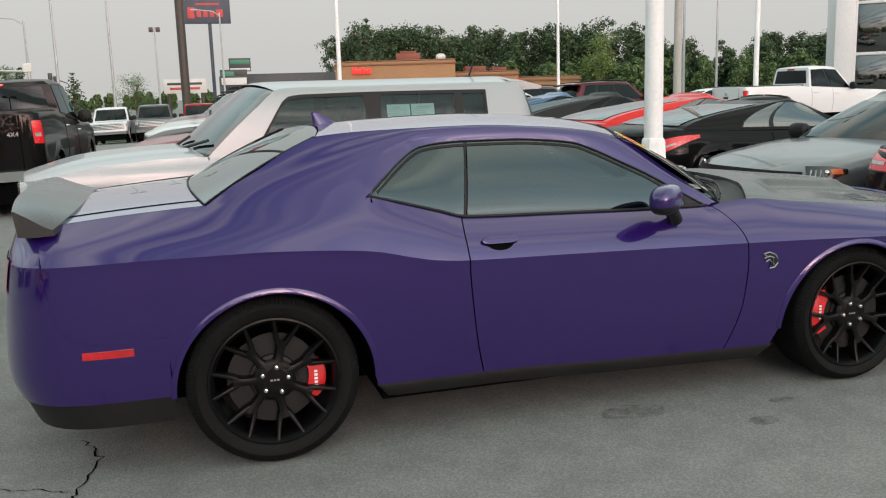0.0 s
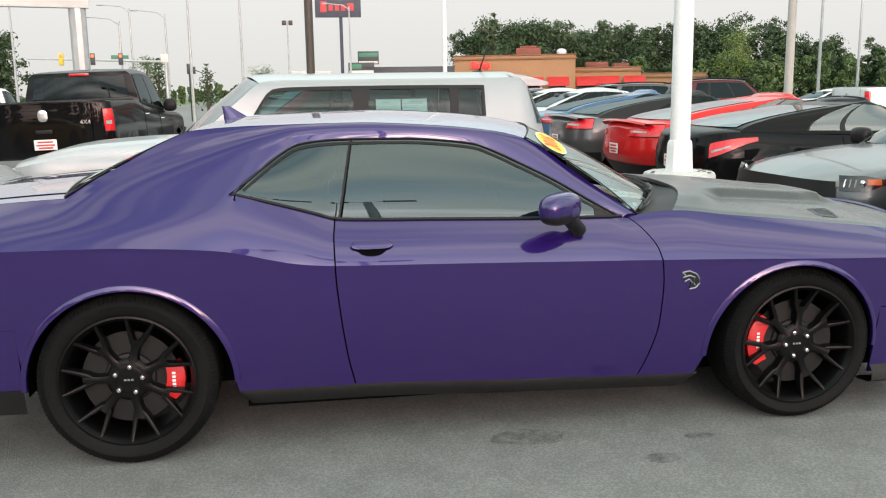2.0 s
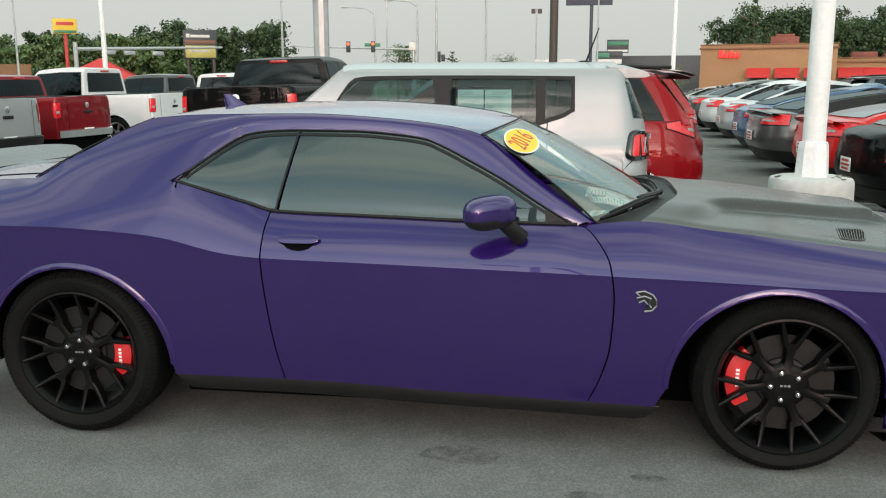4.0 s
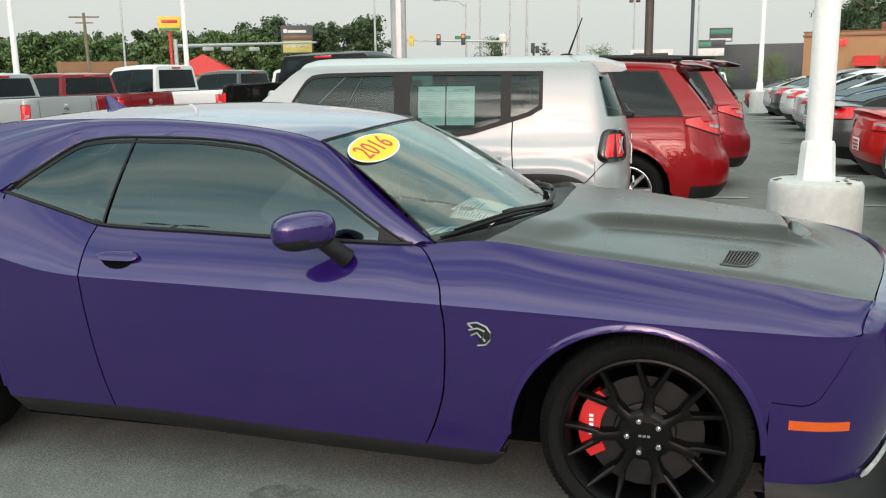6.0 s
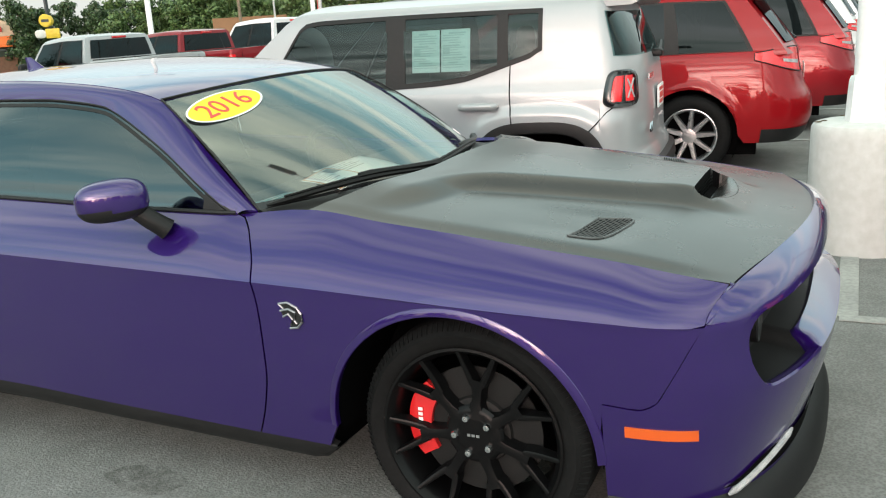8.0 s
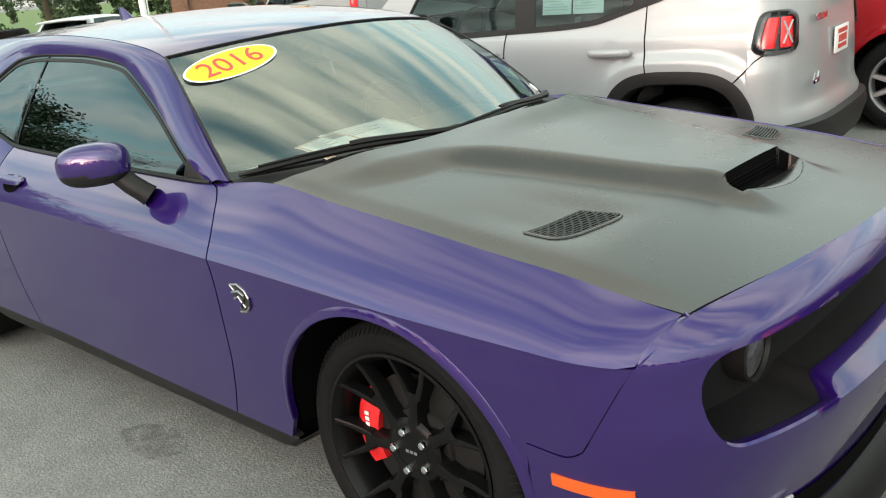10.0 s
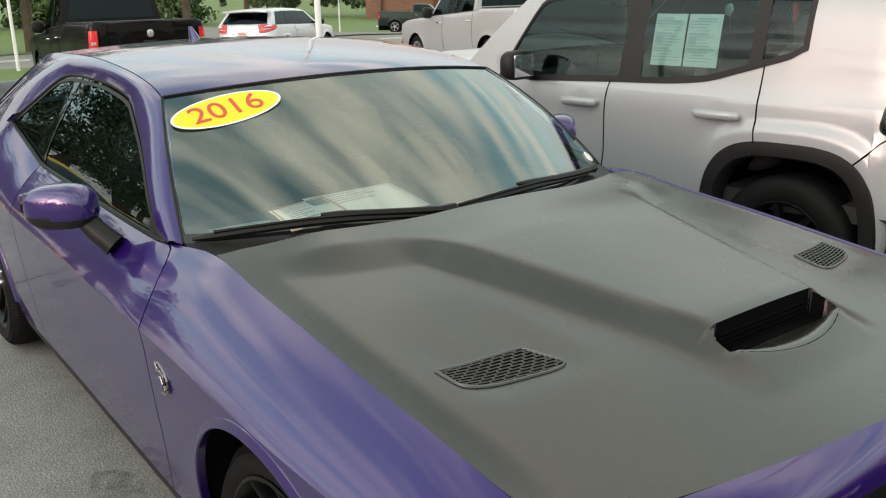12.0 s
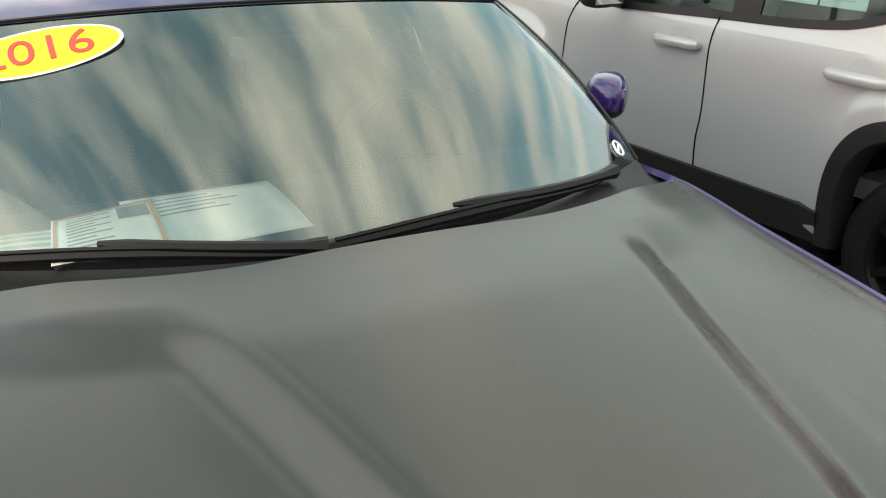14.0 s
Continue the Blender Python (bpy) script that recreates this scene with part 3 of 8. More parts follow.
SAIL_X = [lerp(-1.029, -1.70, k / 9) for k in range(10)]
for s in (-1, 1):
    # door
    n_ = 26
    base = spread(-.60, .78, n_)

    def door_shift(x, z):
        a, b = DOOR_REAR(z) + .003 + .60, DOOR_FRONT(z) - .003 - .78
        return lerp(a, b, (x + .60) / 1.38)
    door = side_panel(base, door_shift, SILL, "door", "", s)
    # front fender
    cols = [.782, .80, .85, .90, .95, .98] + arch_cols(*[ARCH[1][0], ARCH[1][2]]) + [1.86, 1.88, 1.90, 1.93, 1.96, 1.98, 2.0, 2.02, 2.05, 2.08, 2.11, 2.13, 2.152]

    def fender_low(x):
        return SEAM_FRONT(x) + .001 if x > 1.8545 else max(SILL(x), arch_z(x))

    def fender_shift(x, z):
        return (DOOR_FRONT(z) + .003 - .782) * (1 - smooth(.782, 1.0, x)) if x < 1.0 else 0.0
    side_panel(cols, fender_shift, fender_low, "front_fender", "", s, 14, 12)
    # rear quarter with sail panel
    cols = sorted(set([-2.345, -2.34, -2.33, -2.31, -2.29, -2.27, -2.25, -2.21, -2.16, -2.1, -2.04, -1.98, -1.93, -1.895] + arch_cols(ARCH[-1][0], ARCH[-1][2]) + SAIL_X
                      + [-1.0, -.95, -.90, -.85, -.80, -.75, -.70, -.65, -.60]))

    def quarter_low(x):
        return SEAM_REAR(x) if x < -1.8895 else max(SILL(x), arch_z(x))

    def quarter_shift(x, z):
        return (DOOR_REAR(z) - .003 + .60) * smooth(-.95, -.60, x) if x > -.95 else 0.0

    def add_sail(bm):
        grid(bm, sail(s, [x for x in reversed(cols) if -1.7005 < x < -1.0285]))
    side_panel(cols, quarter_shift, quarter_low, "rear_quarter", "", s, 14, 10, add_sail)
    # sill skirt
    bm = bmesh.new()
    rows = [[(x, s * (S(x, SILL(x)) - dy), SILL(x) - dz * (1 - .85 * smooth(.93, 1.0, x) - .85 * smooth(-.97, -1.03, x))) for x in spread(-1.03, 1.0, 40)] for dy, dz in ((.03, -.02), (.006, -.003), (.004, .006), (.010, .045), (.028, .068), (.12, .074))]
    grid(bm, rows)
    clean(bm, (0, 0, .4))
    finish("side_skirt", bm, BLACK, coupe, "matte black side skirt", 40)
    # rolled lips and wells of the wheel arches
    for k, (cx, cz, r) in ARCH.items():
        bm = bmesh.new()
        rows = []
        for dr, out in ((-.002, -.014), (-.004, .006), (-.002, .0098), (.003, .0098), (.020, .0020), (.024, -.004)):
            pts = [(cx + (r + dr) * math.cos(a), cz + (r + dr) * math.sin(a)) for a in spread(.0, math.pi, 64)]
            rows.append([(x, s * (S(x, z) + out), z) for x, z in pts])
        grid(bm, rows)
        clean(bm, (cx, 0, cz))
        finish("arch_lip", bm, PURPLE, coupe, "", 28)
        # well and its back in void black, the shade under the arch painted in
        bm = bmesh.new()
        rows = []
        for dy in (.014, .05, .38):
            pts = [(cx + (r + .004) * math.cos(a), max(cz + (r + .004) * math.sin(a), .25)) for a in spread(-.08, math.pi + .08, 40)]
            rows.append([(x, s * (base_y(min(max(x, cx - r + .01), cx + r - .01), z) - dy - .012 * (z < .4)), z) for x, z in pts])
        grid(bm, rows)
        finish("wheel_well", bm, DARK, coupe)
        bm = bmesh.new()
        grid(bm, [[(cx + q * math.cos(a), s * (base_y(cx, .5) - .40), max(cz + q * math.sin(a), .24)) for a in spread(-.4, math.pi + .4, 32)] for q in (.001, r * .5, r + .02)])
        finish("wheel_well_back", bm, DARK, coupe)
    # side glass
    for nm, x0, x1, lab in (("door_glass", -.575, .652, "tinted door window"), ("quarter_glass", -1.022, -.588, "tinted rear quarter window")):
        bm = bmesh.new()
        rows = []
        for i in range(9):
            t = i / 8
            row = []
            for x in spread(x0, x1, 30):
                z = lerp(WIN_LOW(x), WIN_TOP(x), t)
                lean = .063 * t * (1 - smooth(x0 if x0 > -1 else x1 - .2, x0 + .3 if x0 > -1 else x1, x) if x0 > -1 else smooth(x1 - .3, x1, x))
                xx = x + lean
                z = lerp(WIN_LOW(xx), WIN_TOP(xx), t)
                row.append((xx, s * (glass_y(xx, z) + .002), z))
            rows.append(row)
        grid(bm, rows)
        clean(bm, (0, 0, .8))
        ob = finish(nm, bm, GLASS_SIDE, coupe, lab)
        ob.visible_shadow = False
    # black trim round the windows, division bar
    bm = bmesh.new()
    loop = [(x, WIN_TOP(x)) for x in spread(-1.021, .656, 44)]
    tube(bm, [(x, s * (glass_y(x, z) + .006), z - .004) for x, z in loop], .0075, 6)
    loop = [(x, WIN_LOW(x)) for x in spread(-1.021, .656, 34)]
    tube(bm, [(x, s * (glass_y(x, z) + .008), z + .006) for x, z in loop], .008, 6)
    finish("window_trim", bm, BLACK, coupe, "black window surround")
    bm = bmesh.new()
    rows = []
    for x in spread(-.99, .62, 60):
        n_ = Vector((WIN_TOP(x + .01) - WIN_TOP(x - .01), -.02)).normalized()
        rows.append([(x + n_.x * o, s * (glass_y(x + n_.x * o, WIN_TOP(x) + n_.y * o) + .005), WIN_TOP(x) + n_.y * o) for o in (.016, .027)])
    grid(bm, rows)
    clean(bm, (0, 0, .8))
    finish("window_seal", bm, BLACK, coupe, "black rubber seal inside the surround")
    bm = bmesh.new()
    rows = [[(lerp(-.588, -.522, t) + d, s * (glass_y(lerp(-.588, -.522, t), z) + .006), z) for d in (-.0045, .0045)] for t, z in ((k / 8, lerp(.986, 1.321, k / 8)) for k in range(9))]
    grid(bm, rows)
    clean(bm, (0, 0, .8))
    finish("window_division", bm, BLACK, coupe)
    # corner patch at the mirror
    bm = bmesh.new()
    rows = [[(x, s * (glass_y(x, z) + .006), z) for x, z in ((lerp(.53, .645, u), lerp(WIN_LOW(lerp(.53, .645, u)), WIN_TOP(lerp(.53, .645, u)), v)) for u in spread(0, 1, 5))] for v in spread(0, 1, 4)]
    grid(bm, rows)
    clean(bm, (0, 0, .8))
    finish("window_corner", bm, BLACK, coupe)
    # handle: bar over a flat cup patch, the cup's shade painted black
    bm = bmesh.new()
    hx, hz = -.458, .888
    rows = []
    for k in range(9):
        a = math.pi * k / 8
        rows.append([(hx + .083 * math.cos(a) * (1 - .06 * j), s * (S(hx, hz) + .0025 - .000 * j), hz - .006 - .032 * math.sin(a) * (j / 4) ** .8) for j in range(5)])
    grid(bm, [[(x, s * (S(x, z) + .0025), z) for x, y, z in r] for r in rows])
    clean(bm, (0, 0, .6))
    cup = finish("handle_cup", bm, DARK, door, "flat recess patch with its shade painted black")
    bm = bmesh.new()
    rows = []
    for x in spread(hx - .088, hx + .088, 14):
        t = abs(x - hx) / .088
        h = .014 * (1 - t ** 6) + .002
        rows.append([(x, s * (S(x, hz + dz * h) + o), hz + .006 + dz * h) for dz, o in ((-1, .003), (-.9, .012), (0, .016), (.9, .012), (1, .002))])
    grid(bm, rows)
    clean(bm, (hx, 0, hz))
    finish("handle", bm, PURPLE, door)
    # mirror
    bm = bmesh.new()
    blob(bm, (.325, s * 1.005, 1.027), (.062, .112, .066), 2.7, 26, 16, Euler((s * radians(-4), 0, s * radians(50))).to_matrix().to_4x4())
    clean(bm, (.325, s * 1.005, 1.027))
    for f in bm.faces:
        f.material_index = 1 if f.calc_center_median().z < 1.002 else 0
    mirror = finish("wing_mirror", bm, (PURPLE, BLACK), coupe, "purple cap over a black lower shell")
    bm = bmesh.new()
    tube(bm, [(.365, s * .955, .992), (.40, s * .935, .955), (.425, s * .912, .928), (.436, s * .900, .914)], [.032, .032, .033, .036], 12)
    finish("mirror_foot", bm, BLACK, mirror)
    # side markers
    for nm, x0, x1, z0, ma in (("front_marker", 1.916, 2.10, .440, AMBER), ("rear_marker", -2.215, -2.02, .555, RED_LENS)):
        bm = bmesh.new()
        rows = [[(x, s * (S(x, z0 + dz) + o), z0 + dz) for dz, o in ((-.016, -.002), (-.015, .005), (.015, .005), (.016, -.002))] for x in spread(x0, x1, 10)]
        grid(bm, rows)
        bmesh.ops.holes_fill(bm, edges=[e for e in bm.edges if e.is_boundary], sides=4)
        clean(bm, ((x0 + x1) / 2, 0, z0))
        finish(nm, bm, ma, coupe)
    # small animal-free badge: swept chrome strokes
    bm = bmesh.new()
    for pts in (((-.042, .034), (-.01, .040), (.022, .026), (.036, .006)), ((-.038, .012), (-.008, .020), (.016, .010)), ((-.030, -.006), (-.010, .004), (.004, -.012), (-.004, -.030)),
                ((.036, .006), (.038, -.016), (.020, -.036), (-.008, -.040)), ((.014, .006), (.010, -.014), (.018, -.024)), ((-.042, .034), (-.026, .020), (-.038, .012))):
        tube(bm, [(.928 + x * (1), s * (S(.928, .688) + .004), .688 + z) for x, z in pts], .0034, 6)
    badge = finish("fender_badge", bm, BADGE, coupe, "small chrome badge of swept strokes")
    bm = bmesh.new()
    vb = [bm.verts.new((.928 + x, s * (S(.928, .688) + .0025), .688 + z)) for x, z in ((-.042, .034), (-.01, .040), (.022, .026), (.036, .006), (.038, -.016), (.020, -.036), (-.008, -.040), (-.004, -.028), (.002, -.012), (-.012, .002), (-.030, -.004), (-.038, .012), (-.028, .020))]
    bm.faces.new(vb)
    bmesh.ops.triangulate(bm, faces=bm.faces)
    clean(bm, (.9, 0, .688))
    finish("badge_ground", bm, SHINY_BLACK, badge)

# front and rear fascia
def nose_point(phi, z, s):
    xs, ys = 1.9, base_y(1.9, min(z, Z_CREASE(1.9) - .002))
    return Vector((xs + (X_NOSE(z) - xs) * math.sin(phi) ** (2 / NEND), s * ys * math.cos(phi) ** (2 / NEND), z))


def tail_point(phi, z, s):
    xs = -1.95
    x = xs + (X_TAIL(z) - xs) * math.sin(phi) ** (2 / NTAIL)
    if z >= Z_CREASE(x):
        return Vector((x, s * (S(x, z) if phi < 1.5 else 0.0), z))
    return Vector((x, s * base_y(xs, z) * math.cos(phi) ** (2 / NTAIL), z))


def columns(s):
    """Plan positions of the front fascia, from the wheel to the middle."""
    side = [("x", x) for x in (1.857, 1.87, 1.885)]
    deg = spread(0, 14, 14) + spread(14.4, 40, 64) + spread(41.2, 90, 40)
    return side + [("p", radians(a)) for a in deg]


def fascia_point(c, z, s):
    return Vector((c[1], s * S(c[1], z), z)) if c[0] == "x" else nose_point(c[1], z, s)


def lip_z(y):
    return .790 - .048 * (y / .86) ** 2


def crest_z(y):
    return .575 - .040 * (y / .86) ** 2


OPEN_END = .822


def opening(y):
    """Upper and lower edge of the grille opening at half width y."""
    q = min(max((OPEN_END - y) / .075, 0), 1)
    end = (1 - (1 - q) ** 2.3) ** (1 / 2.3)
    mid = .660
    return lerp(mid, lip_z(y), end), lerp(mid, crest_z(y), end)


HOOD_FRONT = lambda t, s: Vector((2.161 + .150 * math.sin(t * math.pi / 2) ** 1.1, s * .792 * (1 - t), .821 + .045 * math.sin(t * math.pi / 2)))
for s in (-1, 1):
    bm = bmesh.new()
    cs = columns(s)
    lower, upper, band, roll, top_roll = [], [], [], [], []
    lip = []
    for c in cs:
        y = abs(fascia_point(c, .66, s).y)
        gt, gb = opening(y)
        front = fascia_point(c, .742, s).x >= 2.112
        if front:
            ztop = max(lip_z(y), .742)
        else:
            ztop = .6
            for k in range(12):
                ztop = lerp(ztop, SEAM_FRONT(fascia_point(c, ztop, s).x) - .003, .6)
        zm, zt = min(ztop, gb), min(ztop, gt)
        lower.append([fascia_point(c, lerp(.185, zm, (k / 14) ** .85), s) for k in range(15)])
        upper.append([fascia_point(c, lerp(zt, ztop, k / 4), s) for k in range(5)])
        lip.append((front, upper[-1][-1]))
        if y < OPEN_END - .001:
            raised = 1 - smooth(.455, .505, y)
            p = lower[-1][-1]
            end = smooth(OPEN_END, OPEN_END - .05, y)
            d, h = lerp(.030, .085, raised), lerp(-.004, .030, raised)
            inw = Vector((-1, -s * .75 * smooth(.3, .80, y), 0))
            roll.append([p, p + inw * d * .12 + Vector((0, 0, .006 * end)), p + inw * d * .5 + Vector((0, 0, .006 * end + h * .5)), p + inw * d + Vector((0, 0, h)),
                         p + inw * (d + .012) + Vector((0, 0, h - .012 * end)), p + inw * (d + .020) + Vector((0, 0, h - .035 * end))])
            q_ = upper[-1][0]
            top_roll.append([q_, q_ + inw * .006 + Vector((0, 0, -.004 * end)), q_ + inw * .016 + Vector((0, 0, -.002)), q_ + inw * .05 + Vector((0, 0, .012))])
    # cells where the opening is closed join by welding
    grid(bm, lower)
    grid(bm, upper)
    grid(bm, roll)
    grid(bm, top_roll)
    fronts = [i for i, (f, p) in enumerate(lip) if f]
    for n, i in enumerate(fronts):
        B = lip[i][1]
        t = 1 - min(abs(B.y) / abs(lip[fronts[0]][1].y), 1)
        A = HOOD_FRONT(t, s) + Vector((.004, 0, 0))
        C = Vector((lerp(A.x, B.x, .88), lerp(A.y, B.y, .80), lerp(A.z, B.z, .30)))
        band.append([B * (1 - k / 9) ** 2 + C * 2 * (k / 9) * (1 - k / 9) + A * (k / 9) ** 2 for k in range(10)])
    # first column: the fender seam
    band.insert(0, [fascia_point(("x", x), SEAM_FRONT(x), s) + Vector((.0025, 0, -.0005)) for x in spread(2.112, 2.152, 9)])
    grid(bm, band)
    clean(bm, (1.9, 0, .5), .0006)
    flange(bm, .012)
    finish("front_bumper", bm, PURPLE, coupe, "", 40)
    # floor of the grille recess
    bm = bmesh.new()
    grid(bm, [[r[4] + (Vector((r[4].x - .16, r[4].y * .93, r[4].z + .015)) - r[4]) * k / 4 for k in range(5)] for r in roll])
    clean(bm, (2.2, 0, -1))
    finish("grille_floor", bm, BLACK, coupe)
    bm = bmesh.new()
    grid(bm, [[r[3] + (Vector((r[3].x - .13, r[3].y * .93, r[3].z + .01)) - r[3]) * k / 4 for k in range(5)] for r in top_roll])
    clean(bm, (2.2, 0, 3))
    finish("grille_roof", bm, DARK, coupe)
    # rear
    bm = bmesh.new()
    rows = []
    for c in [("x", x) for x in (-1.888, -1.90, -1.92, -1.94)] + [("p", math.pi / 2 * (i / 56) ** 1.25) for i in range(57)]:
        x_ref = c[1] if c[0] == "x" else tail_point(c[1], .7, s).x
        if c[0] == "x":
            top = SEAM_REAR(x_ref) - .001
        else:
            top = next((z for z in spread(.56, 1.03, 160) if z + .001 >= SEAM_REAR(tail_point(c[1], z, s).x) and tail_point(c[1], z, s).x > -2.352), 1.03)
        zb, zc = .345, Z_CREASE(x_ref)
        zs = [lerp(zb, top, k / 16) for k in range(17)] if top <= zc else [lerp(zb, zc, k / 10) for k in range(11)] + [lerp(zc, top, (k + 1) / 6) for k in range(6)]
        rows.append([(Vector((c[1], s * S(c[1], z), z)) if c[0] == "x" else tail_point(c[1], z, s)) for z in zs])
    grid(bm, rows)
    clean(bm, (-1.6, 0, .5))
    flange(bm, .02)
    finish("rear_bumper", bm, PURPLE, coupe, "", 40, crease=on_crease)
    bm = bmesh.new()
    rows = []
    for c in [("x", x) for x in (-1.888, -1.92)] + [("p", math.pi / 2 * i / 20) for i in range(21)]:
        rows.append([(Vector((c[1], s * (S(c[1], z) - .006), z)) if c[0] == "x" else tail_point(c[1], z, s) + Vector((.006, -s * .006, 0))) for z in (.235, .25, .30, .345, .36)])
    grid(bm, rows)
    clean(bm, (-1.6, 0, .3))
    finish("rear_valance", bm, BLACK, coupe, "matte black lower valance", 40)
    # tail lamp
    bm = bmesh.new()
    rows = [[tail_point(math.pi / 2 * t, z, s) + Vector((-.006, 0, 0)) for z in spread(.79, .93, 5)] for t in spread(.62, .99, 14)]
    grid(bm, rows)
    clean(bm, (-1.6, 0, .8))
    finish("tail_lamp", bm, RED_LENS, coupe, "red tail lamp band")
    # splitter
    bm = bmesh.new()
    rows = []
    for c in columns(s)[:]:
        p = fascia_point(c, .20, s)
        d = Vector((p.x - 1.75, p.y * .55, 0)).normalized()
        k = smooth(1.86, 2.25, p.x)
        rows.append([p + d * o + Vector((0, 0, dz)) for o, dz in ((-.06, .03), (.0, .028 + .01 * k), (.02 + .035 * k, .0), (.025 + .045 * k, -.05), (.0, -.065), (-.1, -.065))])
    grid(bm, rows)
    clean(bm, (1.6, 0, .2))
    finish("front_splitter", bm, BLACK, coupe, "satin black front lip", 40)
    # slot and bright strip low in the bumper
    bm = bmesh.new()
    rows = [[nose_point(math.pi / 2 * t, lerp(.255, .255 + .075 * smooth(.30, .55, t), v), s) + Vector((.004, s * .004, 0)) for v in spread(0, 1, 4)] for t in spread(.28, 1.0, 20)]
    grid(bm, rows)
    clean(bm, (1.6, 0, .3))
    finish("lower_intake", bm, DARK, coupe)
    bm = bmesh.new()
    tube(bm, [nose_point(math.pi / 2 * t, lerp(.232, .345, (t - .34) / .30), s) + Vector((.008, s * .006, 0)) for t in spread(.34, .64, 12)], [.004] + [.010] * 11 + [.004], 8)
    finish("lower_lamp_strip", bm, CLEAR_LENS, coupe, "clear lamp strip")
    # headlamps in the grille recess
    for y in (.740, .540):
        bm = bmesh.new()
        c = (2.195 if y < .6 else 2.095, s * y, .655)
        turned(bm, [(-.05, .072), (.01, .072), (.014, .067), (.004, .062)], 28, c, "x")
        lamp = finish("headlamp", bm, BLACK, coupe, "round headlamp")
        bm = bmesh.new()
        turned(bm, [(.002, .061), (.008, .045), (.011, .02), (.012, .001)], 28, c, "x")
        finish("lens", bm, LAMP_GLASS, lamp)

# grille recess
bm = bmesh.new()
rows = [[Vector((p.x - .15, p.y * .955, z)) for z in spread(.53, .81, 6)] for p in [nose_point(math.pi / 2 * t, .68, -1) for t in spread(.18, 1, 16)] + [nose_point(math.pi / 2 * t, .68, 1) for t in spread(1, .18, 16)]]
grid(bm, rows)
finish("grille_back", bm, BLACK, coupe, "black honeycomb grille")
# black boxes added under the panels, so that gaps read dark
for q in ((-1.0, .97, -.86, .86, .20, .90), (1.87, 2.12, -.74, .74, .18, .78), (-2.30, -1.91, -.80, .80, .30, .98), (.95, 2.15, -.60, .60, .16, .82), (-1.95, -.9, -.56, .56, .22, .98)):
    bm = bmesh.new()
    box(bm, *q)
    finish("gap_blackout_box", bm, DARK, coupe, flat=True)

# ---- roof, windscreen, rear window, boot ----
WS_T = (.255, .653, 1.302)
ws_base = bow((.728, -.806, .964), (.728, .806, .964), (1.035, 0, .982))
ws_top = bow((WS_T[0], -WS_T[1], WS_T[2]), WS_T, (.375, 0, 1.342))


def ws_side(s):
    return bow((.728, s * .806, .964), (WS_T[0], s * WS_T[1], WS_T[2]), (.503, s * .742, 1.150))


ws_rows = coons(ws_base, ws_top, ws_side(-1), ws_side(1), 30, 18)


def ws_at(u, v, lift=0.0):
    """A point of the windscreen, lifted off it along its normal."""
    i, j = min(u, .9999) * 30, min(v, .9999) * 18
    a, b = int(i), int(j)
    fu, fv = i - a, j - b
    p = ws_rows[b][a].lerp(ws_rows[b][a + 1], fu).lerp(ws_rows[b + 1][a].lerp(ws_rows[b + 1][a + 1], fu), fv)
    n = (ws_rows[b][a + 1] - ws_rows[b][a]).cross(ws_rows[b + 1][a] - ws_rows[b][a]).normalized()
    return p + n * (lift if n.z > 0 else -lift)


bm = bmesh.new()
grid(bm, ws_rows)
clean(bm, (0, 0, .5))
windscreen = finish("windscreen", bm, GLASS_FRONT, coupe, "windscreen with reflections of clouds")
windscreen.visible_shadow = False
bm = bmesh.new()
fr = .005
outer = [(u, 0.002) for u in spread(0, 1, 30)] + [(.999, v) for v in spread(0, 1, 18)] + [(u, .999) for u in spread(1, 0, 30)] + [(.001, v) for v in spread(1, 0, 18)]


def inset(u, v):
    return (min(max(u, fr), 1 - fr), min(max(v, .05), 1 - .014))


ring_o = [ws_at(u, v, .0025) for u, v in outer]
ring_i = [ws_at(*inset(u, v), .0025) for u, v in outer]
grid(bm, [ring_o, ring_i])
clean(bm, (0, 0, .5))
finish("windscreen_border", bm, SHINY_BLACK, coupe, "black printed windscreen edge")
bm = bmesh.new()
tube(bm, [ws_at(.001, v, .004) for v in spread(0, 1, 18)] + [ws_at(u, .999, .004) for u in spread(0, 1, 26)] + [ws_at(.999, v, .004) for v in spread(1, 0, 18)], .0035, 6)
finish("windscreen_seal", bm, BLACK, coupe)

bm = bmesh.new()
grid(bm, [[ws_at(u, v, -.004) for u in spread(.010, .990, 24)] for v in spread(.83, .985, 5)])
clean(bm, (0, 0, .5))
ob = finish("shade_band", bm, GLASS_SHADE, coupe, "dark tinted band along the screen's top")
ob.visible_shadow = False

rail_r = lambda t: (lerp(.252, -1.2, t), -RAIL(lerp(.252, -1.2, t))[0] + .003, RAIL(lerp(.252, -1.2, t))[1] + .002)
rail_l = lambda t: (lerp(.252, -1.2, t), RAIL(lerp(.252, -1.2, t))[0] - .003, RAIL(lerp(.252, -1.2, t))[1] + .002)
roof_front = bow((.252, -.650, 1.3025), (.252, .650, 1.3025), (.370, 0, 1.344))
roof_rear = bow((-1.2, -.609, 1.364), (-1.2, .609, 1.364), (-1.12, 0, 1.394))
rows = coons(rail_r, rail_l, roof_front, roof_rear, 34, 20)
for j, r in enumerate(rows):
    for i, p in enumerate(r):
        p.z += .004 * math.sin(math.pi * i / 34) * math.sin(math.pi * j / 20)
bm = bmesh.new()
grid(bm, rows)
clean(bm, (0, 0, .5))
flange(bm, .012)
finish("roof", bm, PURPLE, coupe)

